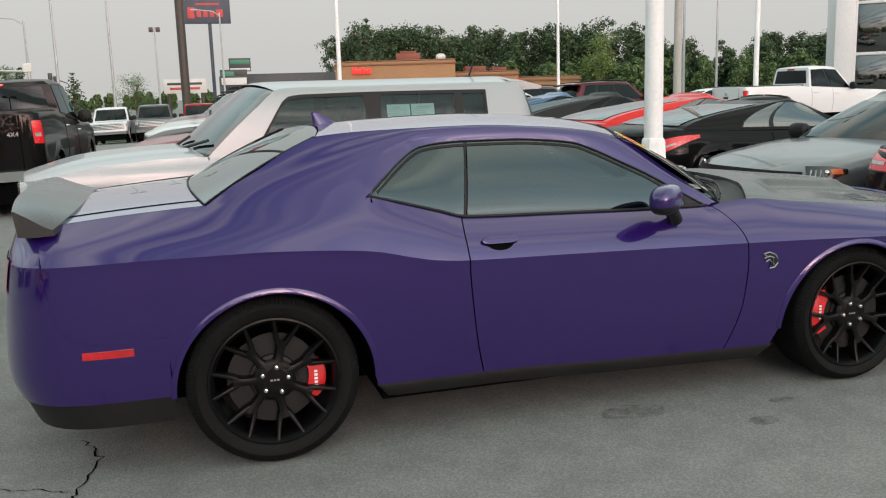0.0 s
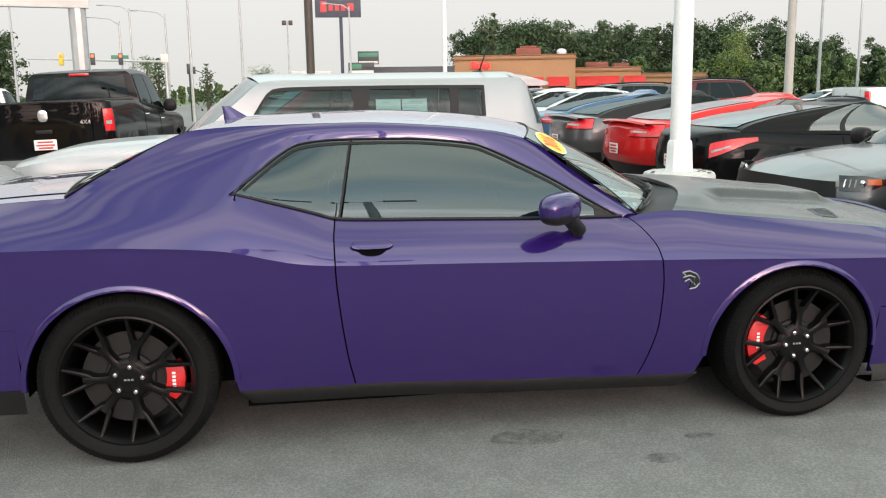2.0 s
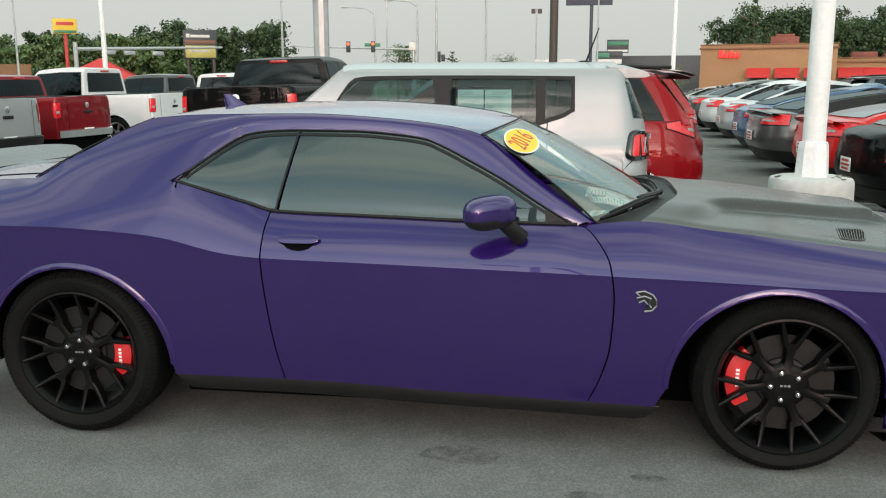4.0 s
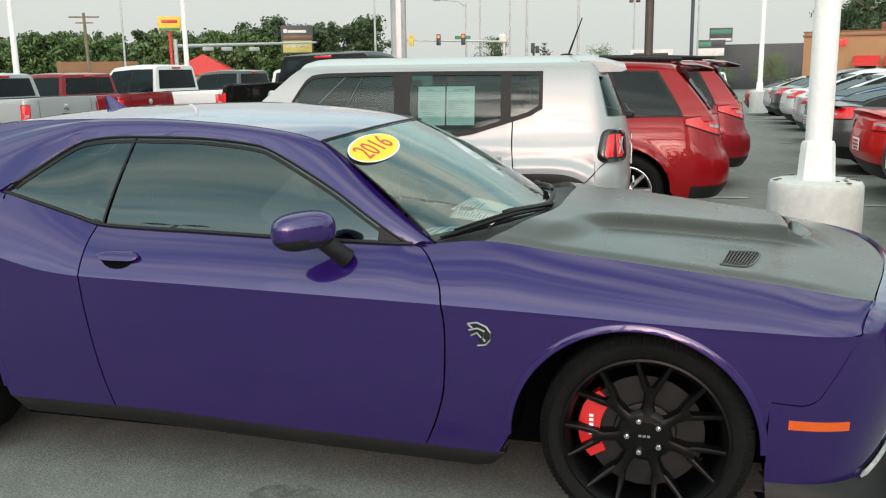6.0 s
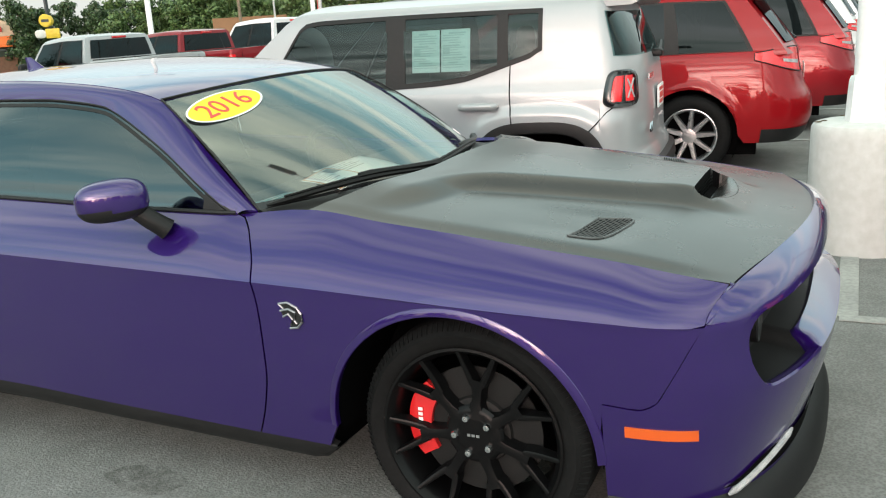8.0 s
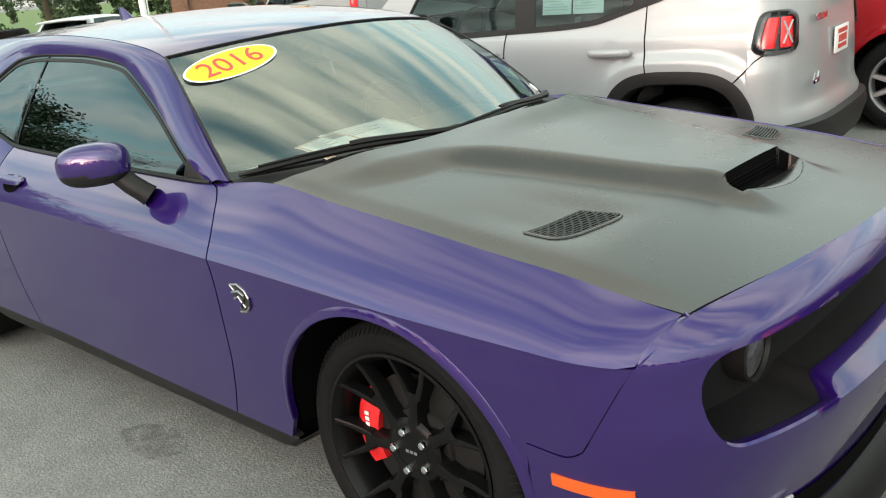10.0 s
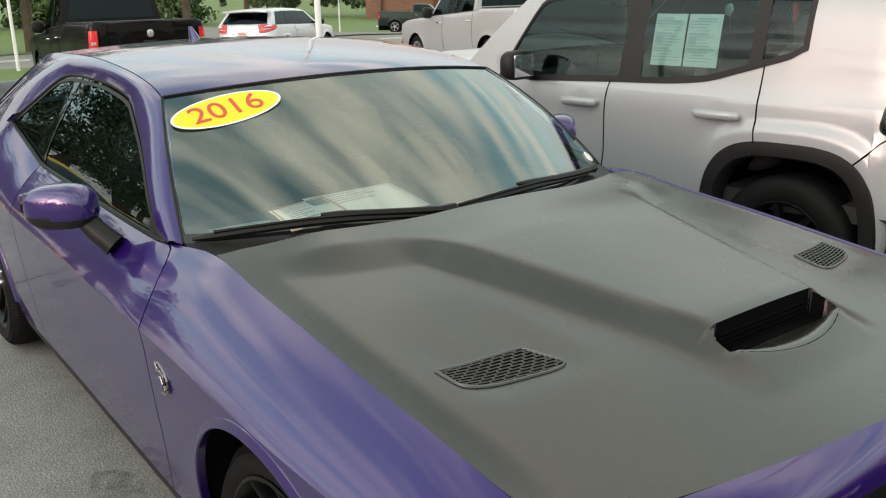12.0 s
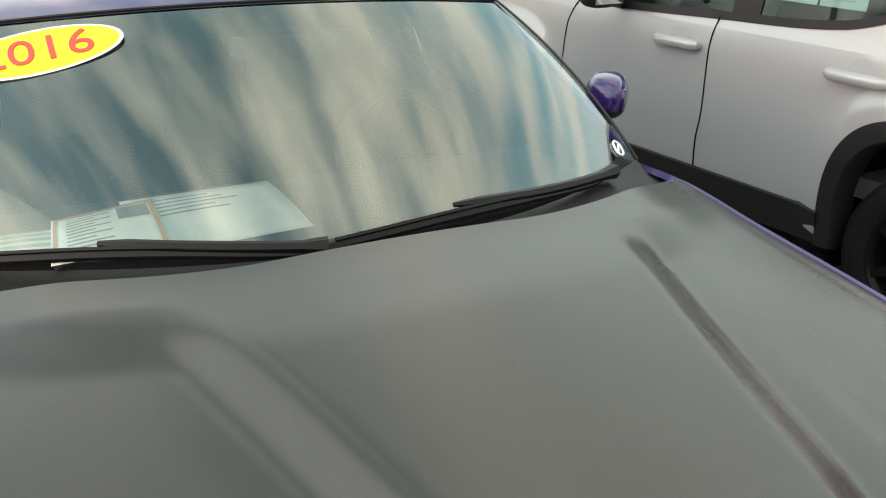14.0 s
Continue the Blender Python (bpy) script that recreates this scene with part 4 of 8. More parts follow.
bl_base = bow((-1.70, -.762, 1.108), (-1.70, .762, 1.108), (-1.76, 0, 1.135))
bl_top = bow((-1.207, -.605, 1.360), (-1.207, .605, 1.360), (-1.128, 0, 1.390))
rows = coons(bl_base, bl_top, bow((-1.70, -.762, 1.108), (-1.207, -.605, 1.360), (-1.46, -.680, 1.246)), bow((-1.70, .762, 1.108), (-1.207, .605, 1.360), (-1.46, .680, 1.246)), 24, 14)
bm = bmesh.new()
grid(bm, rows)
clean(bm, (-1, 0, .5))
ob = finish("rear_window", bm, GLASS_FRONT, coupe, "sloping rear window")
ob.visible_shadow = False
bm = bmesh.new()
tube(bm, [Vector(r[0]) + Vector((0, 0, .004)) for r in rows[::-1]] + [Vector(p) + Vector((0, 0, .004)) for p in rows[0]] + [Vector(r[-1]) + Vector((0, 0, .004)) for r in rows], .0035, 6)
finish("rear_window_seal", bm, BLACK, coupe)
deck_edge = lambda s: (lambda t: (lerp(-1.70, -2.345, t), s * Y_UP(lerp(-1.70, -2.345, t)), Z_UP(lerp(-1.70, -2.345, t)) + .001))
rows = coons(bl_base, bow((-2.345, -Y_UP(-2.345), Z_UP(-2.345)), (-2.345, Y_UP(-2.345), Z_UP(-2.345)), (-2.48, 0, 1.075)), deck_edge(-1), deck_edge(1), 24, 14)
bm = bmesh.new()
grid(bm, rows)
clean(bm, (-2, 0, .5))
boot = finish("boot_lid", bm, PURPLE, coupe, "", 40)
for i in (2, 22):
    bm = bmesh.new()
    tube(bm, [Vector(r[i]) + Vector((0, 0, .0005)) for r in rows], .0030, 4)
    finish("boot_gap", bm, DARK, boot)
# spoiler: a curved blade over the boot, turned down at both ends
bm = bmesh.new()
rows = []
for i in range(31):
    u = -1 + 2 * i / 30
    y, q = u * .785, u ** 4
    fx_, fz_ = lerp(-2.215, -2.290, q), lerp(1.098, 1.046, q)
    rx_, rz_ = lerp(-2.475, -2.432, u * u), lerp(1.165, 1.136, q)
    rows.append([(fx_ + .004, y, fz_ - .02), (fx_, y, fz_ + .004)] + [(lerp(fx_, rx_, t), y, lerp(fz_, rz_, t ** 1.35) + .010 * math.sin(math.pi * t)) for t in (.2, .4, .6, .8, .95)]
                + [(rx_, y, rz_ - .004), (rx_ + .004, y, rz_ - .04), (rx_ + .012, y, rz_ - .108), (rx_ + .06, y, rz_ - .112)])
grid(bm, rows)
for r in (rows[0], rows[-1]):
    bm.faces.new([bm.verts.new(p) for p in r])
clean(bm, (-2.36, 0, 1.08))
bmesh.ops.recalc_face_normals(bm, faces=bm.faces)
finish("rear_spoiler", bm, SATIN, coupe, "satin grey boot spoiler", 50)
# roof antenna fin
bm = bmesh.new()
rows = []
for k in range(9):
    t = k / 8
    l, r, h = lerp(.085, .02, t ** .8), lerp(.024, .005, t), .075 * t
    cx = -1.06 - .052 * t
    rows.append([(cx + l * math.cos(a) * (1.15 if math.cos(a) > 0 else .75), r * math.sin(a), 1.382 + h) for a in (2 * math.pi * j / 16 for j in range(17))])
grid(bm, rows)
clean(bm, (-1.08, 0, 1.41))
finish("antenna_fin", bm, PURPLE, coupe, "purple shark fin antenna")

# ---- bonnet ----
HOOD_EDGE_Z = cv((.60, .995), (.905, .979), (1.18, .945), (1.37, .926), (1.55, .906), (1.71, .887), (1.87, .869), (2.0, .849), (2.161, .822), (2.4, .79))


def hood_z(x, y):
    a = abs(y)
    z = HOOD_EDGE_Z(x) + .050 * (1 - (a / .80) ** 2)
    # raised middle that narrows to the scoop; in front of the screen it spreads over the whole width
    half = cvw(x)
    side = 1 - smooth(half - .050, half + .046, a)
    back = x - (1.105 - .200 * max(0, (a / .79 - .30) / .70) ** 1.7)
    lip = (1 - smooth(.09, .23, back)) * (1 - smooth(.52, .76, a))
    rise = .045 * smooth(2.16, 1.93, x) * lerp(.60, 1, smooth(.0, .28, back))
    z += rise * (1 - (1 - side) * (1 - lip))
    # hollow that runs down into the vents
    vy = a - .555
    t = smooth(1.42, 1.76, x) * (1 - smooth(1.77, 1.92, x))
    z -= .008 * t * (1 - smooth(.055, .165, abs(vy + .10 * (x - 1.74))))
    # the edge dips a little below the crest of the fenders
    z -= .009 * smooth(.725, .79, a) * smooth(2.20, 1.95, x)
    # scoop mouth
    if x > 1.9665 + .030 * max(0, (a - SCOOP + .0335) / .0335) ** 2 and a < SCOOP:
        front = 2.075 - .05 * (a / SCOOP) ** 2
        if x < front:
            z -= .058 * (1 - smooth(1.985, front, x))
    elif x <= 1.9665 and a < .23:
        z += .006 * smooth(1.80, 1.96, x) * (1 - smooth(.17, .23, a))
    return z


SCOOP = .198
cvw = cv((.9, .46), (1.2, .415), (1.5, .335), (1.8, .260), (1.97, .220), (2.2, .215))
bm = bmesh.new()
special = [-SCOOP - .0007, -SCOOP + .0015, SCOOP - .0015, SCOOP + .0007] + [q * u for q in (-1, 1) for u in spread(SCOOP - .033, SCOOP - .005, 6)]
ys = sorted([v for v in spread(-.79, .79, 110) if all(abs(v - q) > .0035 for q in special)] + special)
marks = [1.9655, 1.9675] + spread(1.971, 2.000, 8)
xs_m = sorted([v for v in spread(1.105, 2.311, 120) if all(abs(v - q) > .004 for q in marks)] + marks)
rows = []
for xm in xs_m:
    row = []
    for y in ys:
        a = abs(y) / .79
        dr = -.200 * max(0, (a - .30) / .70) ** 1.7
        df = -.150 * (1 - math.sin((1 - a) * math.pi / 2) ** 1.1)
        x = xm + dr * (1 - smooth(1.105, 1.70, xm)) + df * smooth(2.0, 2.311, xm)
        yy = math.copysign(lerp(abs(y), abs(y) * (Y_UP(min(max(x, .9), 2.16)) - .004) / .79, a ** 6), y) if y else 0.0
        row.append((x, yy, hood_z(x, y)))
    rows.append(row)
grid(bm, rows)
# deep back of the scoop mouth gets void black, its shade painted in
for f in bm.faces:
    c = f.calc_center_median()
    if 1.9655 < c.x < 1.992 and abs(c.y) < SCOOP + .0005 and c.z < hood_z(1.95, .0) - .030:
        f.material_index = 1
clean(bm, (1.5, 0, .2), .0001)
flange(bm, .018)
hood = finish("bonnet", bm, [SATIN, DARK], coupe, "satin black bonnet with scoop and vents", 50)
bm = bmesh.new()
for z in spread(.890, .925, 3):
    tube(bm, [(1.972, -.165, z), (1.972, .165, z)], .0025, 5)
finish("scoop_slat", bm, DARK, hood)
# rolled lip along the front of the scoop mouth
ring = [(2.077 - .05 * (y / SCOOP) ** 2, y, hood_z(2.080 - .05 * (y / SCOOP) ** 2, y)) for y in spread(.180, -.180, 20)]
bm = bmesh.new()
tube(bm, ring, .0016, 6)
finish("scoop_lip", bm, DARK, hood, "", 60)
for s in (-1, 1):
    quad = [(1.700, .684), (1.735, .492), (1.856, .452), (1.793, .676)]
    P = lambda u, v: Vector(((1 - u) * (1 - v) * quad[0][0] + u * (1 - v) * quad[1][0] + u * v * quad[2][0] + (1 - u) * v * quad[3][0],
                             s * ((1 - u) * (1 - v) * quad[0][1] + u * (1 - v) * quad[1][1] + u * v * quad[2][1] + (1 - u) * v * quad[3][1]), 0))

    def onhood(p, up):
        return Vector((p.x, p.y, hood_z(p.x, p.y) + up))
    def vent_span(v):
        w = (1 - max(0, (v - .35) / .65) ** 5) ** (1 / 3.2) if v < 1 else 0
        return .5 - .5 * w, .5 + .5 * w
    rows_v = [.5 - .5 * math.cos(math.pi * k / 16) for k in range(17)]
    bm = bmesh.new()
    grid(bm, [[onhood(P(lerp(*vent_span(v), u), v), .0015) for u in spread(0, 1, 16)] for v in rows_v])
    clean(bm, (1.7, s * .5, .5))
    vent = finish("bonnet_vent", bm, DARK, hood, "black vent with fine bar mesh")
    bm = bmesh.new()
    rim_pts = [onhood(P(vent_span(v)[0], v), .001) for v in rows_v] + [onhood(P(vent_span(v)[1], v), .001) for v in rows_v[::-1]] + [onhood(P(u, 0), .001) for u in spread(.9, .1, 6)]
    tube(bm, rim_pts + rim_pts[:1], .0038, 6)
    n_r, n_c = 10, 8
    for i in range(1, n_r):
        a_, b_ = vent_span(i / n_r)
        tube(bm, [onhood(P(lerp(a_, b_, u), i / n_r), .002) for u in spread(0, 1, 14)], .0019, 5)
    for i in range(n_r):
        a_, b_ = vent_span((i + .5) / n_r)
        for j in range(n_c + 1):
            u = (j + (.5 if i % 2 else .0)) / n_c
            if a_ < u < b_:
                tube(bm, [onhood(P(u, i / n_r), .0018), onhood(P(u, (i + 1) / n_r), .0018)], .0016, 4)
    finish("vent_mesh", bm, SATIN, vent)

# cowl and wipers
bm = bmesh.new()
rows = []
for u in spread(-1, 1, 30):
    a = abs(u)
    y = u * .80
    xh = 1.105 - .200 * a ** 2.2
    pw = ws_at(min(max((u + 1) / 2, .001), .999), .012)
    rows.append([(lerp(xh + .02, pw.x - .01, t), lerp(y, pw.y, t), lerp(hood_z(xh, y) - .016, pw.z + .004, t) - .018 * math.sin(math.pi * t)) for t in spread(0, 1, 5)])
grid(bm, rows)
clean(bm, (.95, 0, .5))
finish("cowl", bm, BLACK, coupe, "black plastic cowl")
for y0, y1 in ((-.775, -.135), (-.155, .60)):
    bm = bmesh.new()
    n_ = 14
    pts = []
    for k in range(n_ + 1):
        t = k / n_
        u = (lerp(y0, y1, t) / .80 + 1) / 2
        pts.append(ws_at(u, .010 + .026 * math.sin(math.pi * min(t * 1.1, 1)), .014 + .010 * math.sin(math.pi * t)))
    tube(bm, pts, [.005] + [.010] * (n_ - 1) + [.006], 6)
    wiper = finish("wiper", bm, WIPER, coupe, "black wiper")
    bm = bmesh.new()
    arm = []
    for k in range(9):
        t = k / 8
        u = (lerp(y0 + .30, y1 + .02, t) / .80 + 1) / 2
        arm.append(ws_at(u, lerp(.060, .008, t), .034 - .005 * t))
    tube(bm, arm, [.005] + [.011] * 7 + [.018], 6)
    for k in range(2, n_, 2):
        tube(bm, [pts[k], pts[k] + Vector((.004, 0, .016))], .003, 4)
    tube(bm, [p + Vector((.006, 0, .014)) for p in pts[1:n_]], .0045, 5)
    finish("wiper_arm", bm, WIPER, wiper)

# year sticker on the screen
us, vs_ = .128, .822
bm = bmesh.new()
c0 = ws_at(us, vs_)
ex = (ws_at(us + .05, vs_) - ws_at(us - .05, vs_)).normalized()
ey = (ws_at(us, vs_ + .05) - ws_at(us, vs_ - .05)).normalized()
tilt = radians(13)
ax, ay = ex * math.cos(tilt) + ey * math.sin(tilt), ey * math.cos(tilt) - ex * math.sin(tilt)
nn = ax.cross(ay).normalized()
if nn.z < 0:
    nn = -nn
for ra, rb, lift in ((.176, .077, .0012), (.168, .070, .0020)):
    bm = bmesh.new()
    bm.faces.new([bm.verts.new(c0 + ax * ra * math.cos(a) + ay * rb * math.sin(a) + nn * lift) for a in (2 * math.pi * j / 48 for j in range(48))])
    if ra > .17:
        sticker = finish("year_sticker", bm, WHITE_VINYL, coupe, "yellow oval sticker reading 2016", flat=True)
    else:
        face = finish("sticker_face", bm, YELLOW_STICKER, sticker, "yellow oval", flat=True)
m4 = Matrix((ax, ay, nn)).transposed().to_4x4()
m4.translation = c0 + nn * .0030
bm = bmesh.new()
text_mesh(bm, "2016", m4, .118, .0008)
finish("sticker_lettering", bm, RED_VINYL, sticker, "red numerals 2016", flat=True)

# shade band along the top of the screen, small round decal in its lower corner
bm = bmesh.new()
grid(bm, [[ws_at(u, v, -.006) for u in spread(.03, .97, 24)] for v in spread(.915, .99, 4)])
finish("shade_band", bm, SHADE, coupe, "dark shade band along the screen's top")
bm = bmesh.new()
c0 = ws_at(.965, .085, .004)
ex = (ws_at(.975, .085) - ws_at(.955, .085)).normalized()
ey = (ws_at(.965, .105) - ws_at(.965, .065)).normalized()
tube(bm, [c0 + ex * .018 * math.cos(a) + ey * .021 * math.sin(a) for a in (2 * math.pi * j / 20 for j in range(21))], .003, 5)
tube(bm, [c0 - ex * .010 - ey * .008, c0 + ex * .010 + ey * .008], .003, 5)
finish("screen_decal", bm, WHITE_VINYL, coupe, "small white ring decal")
bm = bmesh.new()
blob(bm, ws_at(.5, .875, -.055), (.022, .125, .036), 3, 16, 10)
tube(bm, [ws_at(.5, .875, -.05), ws_at(.5, .93, -.012)], .012, 6)
finish("inner_mirror", bm, SEAT, coupe, "dark inner mirror behind the screen")

# interior
bm = bmesh.new()
box(bm, -1.0, .7, -.66, .66, .55, .60)
box(bm, .40, .99, -.70, .70, .60, .945, bevel=.05)
finish("dashboard", bm, SEAT, coupe, "dark dashboard")
for y in (-.36, .36):
    bm = bmesh.new()
    blob(bm, (-.12, y, .62), (.27, .25, .10), 3)
    blob(bm, (-.42, y, .88), (.10, .25, .33), 3, m=Euler((0, radians(-18), 0)).to_matrix().to_4x4())
    blob(bm, (-.52, y, 1.20), (.055, .13, .09), 3)
    clean(bm)
    finish("seat", bm, SEAT, coupe, "dark leather bucket seat")
bm = bmesh.new()
blob(bm, (-1.15, 0, .86), (.12, .60, .25), 4)
finish("rear_bench", bm, SEAT, coupe)
bm = bmesh.new()
rows = []
for k in range(25):
    a = 2 * math.pi * k / 24
    rows.append(Vector((.30, .36, .90)) + .18 * (Vector((0, math.cos(a), 0)) + Vector((-.35, 0, .94)) * math.sin(a)))
tube(bm, rows, .016, 8)
finish("steering_wheel", bm, SEAT, coupe)
bm = bmesh.new()
blob(bm, (.30, 0, 1.24), (.03, .115, .035), 2.6)
finish("inner_mirror", bm, BLACK, coupe)
# papers on the dashboard
for nm, pts, ma, lab in (("dashboard_paper", ((.69, -.42, 1.020), (.71, -.13, 1.030), (.88, -.09, .985), (.905, -.42, .985)), PAPER, "white sheet lying on the dashboard"),
                         ("window_form", ((.72, -.545, 1.010), (.70, -.36, 1.022), (.90, -.36, .998), (.885, -.56, .988)), PAPER, "white printed form with orange borders on the dashboard"),
                         ("dashboard_leaflet", ((.60, -.69, .955), (.62, -.50, .958), (.875, -.53, .976), (.83, -.68, .968)), PAPER_BLUE, "teal printed leaflet on the dashboard")):
    q = [Vector(p) for p in pts]

    def sheet_at(i, j, up=0.0):
        p = q[0].lerp(q[1], j).lerp(q[3].lerp(q[2], j), i)
        return p + Vector((0, 0, up + .010 * math.sin(math.pi * i) * math.sin(2.2 * j + .4)))
    bm = bmesh.new()
    grid(bm, [[sheet_at(i / 8, j / 8) for j in range(9)] for i in range(9)])
    sheet = tagged(finish(nm, bm, ma), lab, "paper")
    sheet.modifiers.new("thickness", "SOLIDIFY").thickness = .001
    bm = bmesh.new()
    bars = {"dashboard_paper": [(.12 + .08 * k, .12, .12 + .08 * k + .018, .55 + .08 * (k % 3)) for k in range(5)],
            "window_form": [(.08 + .07 * k, .14, .08 + .07 * k + .02, .40 + .15 * (k % 2)) for k in range(11)] + [(.1, .62, .4, .92)],
            "dashboard_leaflet": [(.10 + .16 * k, .1, .10 + .16 * k + .07, .9) for k in range(5)]}[nm]
    for i0, j0, i1, j1 in bars:
        grid(bm, [[sheet_at(lerp(i0, i1, a_), lerp(j0, j1, b_), .0022) for b_ in spread(0, 1, 4)] for a_ in (0, 1)])
    if nm == "window_form":
        for i0, j0, i1, j1 in ((.02, .02, .05, .98), (.95, .02, .98, .98), (.02, .02, .98, .05), (.02, .94, .98, .98)):
            grid(bm, [[sheet_at(lerp(i0, i1, a_), lerp(j0, j1, b_), .0022) for b_ in spread(0, 1, 6)] for a_ in spread(0, 1, 6)], 1)
    finish("print", bm, [INK if nm != "dashboard_leaflet" else PAPER, ORANGE_INK], sheet, "rows of small print")


# ---- wheels ----
def wheel(parent, cx, cz, r_tyre, y_face, s, kind, width=.27, r_rim=.270, turn=0.0, materials=None):
    """Tyre, rim, brake. y_face is the half width of the tyre's outer face."""
    root = empty("wheel")
    root.parent = parent
    root.location = (cx, s * y_face, cz)
    bm = bmesh.new()
    ro, ri, w = r_tyre, r_rim, width
    prof = [(-.030, ri - .012), (-.012, ri + .004), (-.001, ri + .022), (.004, ri + (ro - ri) * .55), (-.012, ro - .022), (-.026, ro - .006), (-.045, ro), (-w / 2, ro + .001),
            (-w + .03, ro - .001), (-w + .01, ro - .02), (-w, ri + .03), (-w + .03, ri - .01)]
    turned(bm, prof, 72, (0, 0, 0), "y", s)
    clean(bm)
    bmesh.ops.recalc_face_normals(bm, faces=bm.faces)
    tyre = finish("tyre", bm, RUBBER, root)
    if kind == "split":
        bm = bmesh.new()
        for a in spread(0, 2 * math.pi, 120)[:-1]:
            c, d = math.cos(a), math.sin(a)
            tube(bm, [Vector((c * (ro - .004), s * -.028, d * (ro - .004))), Vector((c * (ro - .026), s * -.007, d * (ro - .026)))], .0028, 4)
        tagged(finish("tread_block", bm, RUBBER, tyre), kind="stuff")
    rim_m = (materials or {}).get("rim", WHEEL_BLACK if kind == "split" else ALLOY)
    bm = bmesh.new()
    turned(bm, [(-.032, ri - .010), (-.006, ri + .006), (-.004, ri - .002), (-.020, ri - .014), (-.032, ri - .020), (-.060, ri - .024), (-.2, ri - .03)], 64, (0, 0, 0), "y", s)
    clean(bm)
    rim = finish("rim", bm, rim_m, root)
    bm = bmesh.new()
    pairs = 7 if kind == "split" else (materials or {}).get("spokes", 5)
    if kind == "split":
        for k in range(pairs):
            mid = turn + 2 * math.pi * (k + .25) / pairs
            rv, tv = Vector((math.cos(mid), 0, math.sin(mid))), Vector((-math.sin(mid), 0, math.cos(mid)))
            sect = ((1, 1), (.93, .30), (.72, .06), (.3, 0), (-.3, 0), (-.72, .06), (-.93, .30), (-1, 1))
            # stem, then two slim arms that run out to the rim
            stem = cv((.05, .046), (.075, .030), (.100, .0195), (.128, .0190), (.150, .0235), (.172, .0285))
            legs = [[(u, 0, stem(u)) for u in spread(.05, .172, 10)]]
            for e_ in (-1, 1):
                legs.append([(u, e_ * lerp(.0110, .0600, q ** .88), lerp(.0145, .0098, min(q * 1.5, 1))) for u, q in ((lerp(.150, ri + .001, q), q) for q in spread(0, 1, 10))])
            for leg in legs:
                rings = []
                for u, v, w in leg:
                    q = (u - .05) / (ri - .05)
                    y = lerp(-.030, -.005, q ** 1.7) - .012 * math.sin(math.pi * q) - (.001 if v else 0)
                    dep = lerp(.050, .030, q)
                    p = rv * u + tv * v + Vector((0, s * y, 0))
                    rings.append([p + tv * w * f_ + Vector((0, -s * dep * g_, 0)) for f_, g_ in sect])
                grid(bm, rings)
        turned(bm, [(-.045, .090), (-.036, .082), (-.033, .070), (-.031, .045), (-.031, .001)], 40, (0, 0, 0), "y", s)
    else:
        for k in range(pairs):
            offs = (-.09, .09) if (materials or {}).get("twin") else (0,)
            for o in offs:
                a = turn + 2 * math.pi * k / pairs + o
                c, d = math.cos(a), math.sin(a)
                tv = Vector((-d, 0, c))
                rings = []
                for t in spread(0, 1, 6):
                    r = lerp(.05, ri - .008, t)
                    w = lerp(.030, .020, t) if len(offs) == 1 else .014
                    p = Vector((c * r, s * lerp(-.025, -.012, t), d * r))
                    rings.append([p + tv * w + Vector((0, -s * .03, 0)), p + tv * w * .7, p - tv * w * .7, p - tv * w + Vector((0, -s * .03, 0))])
                grid(bm, rings)
        turned(bm, [(-.05, .080), (-.022, .062), (-.018, .03), (-.018, .001)], 24, (0, 0, 0), "y", s)
    clean(bm, None, .0003)
    bmesh.ops.recalc_face_normals(bm, faces=bm.faces)
    finish("spokes", bm, rim_m, rim, angle=40)
    if kind == "split":
        for k in range(5):
            a = turn + 2 * math.pi * k / 5 + .31
            bm = bmesh.new()
            turned(bm, [(-.040, .0125), (-.024, .0122), (-.019, .009), (-.017, .001)], 8, (.057 * math.cos(a), 0, .057 * math.sin(a)), "y", s)
            finish("wheel_nut", bm, CHROME, rim)
        bm = bmesh.new()
        for k in range(3):
            x = -.014 + .014 * k
            box(bm, x - .005, x + .005, s * -.030 - .0006, s * -.030 + .0006, -.004, .004)
        finish("cap_mark", bm, ALLOY, rim, "three small bars on the cap", 20)
        bm = bmesh.new()
        turned(bm, [(-.085, .195), (-.080, .195), (-.080, .105), (-.070, .100), (-.065, .07)], 48, (0, 0, 0), "y", s)
        finish("brake_disc", bm, DISC, root)
        # caliper towards the car's middle
        bm = bmesh.new()
        rows = []
        a_mid, half = (math.pi * .97, .62) if cx > 0 else (-.12, .42)
        for a in spread(a_mid - half, a_mid + half, 14):
            t = abs(a - a_mid) / half
            r0, r1 = .148, lerp(.222, .205, t ** 3)
            rows.append([(r * math.cos(a), s * y, r * math.sin(a)) for r, y in ((r0, -.11), (r0, -.062), (r0 + .02, -.055 - .01 * t), (r1 - .02, -.055 - .01 * t), (r1, -.065), (r1, -.11))])
        grid(bm, rows)
        for r in (rows[0], rows[-1]):
            bm.faces.new([bm.verts.new(p) for p in r])
        clean(bm)
        bmesh.ops.recalc_face_normals(bm, faces=bm.faces)
        cal = finish("brake_caliper", bm, CALIPER, root, "red brake caliper")
        bm = bmesh.new()
        p = Vector((.178 * math.cos(a_mid), s * -.053, .178 * math.sin(a_mid)))
        for k in range(5):
            box(bm, p.x - .007, p.x + .007, p.y - .001, p.y + .001, p.z - .036 + k * .016, p.z - .026 + k * .016)
        finish("caliper_mark", bm, WHITE_VINYL, cal, "white bars", 20)
    else:
        # added black disc behind the spokes, paints the shade inside the wheel
        bm = bmesh.new()
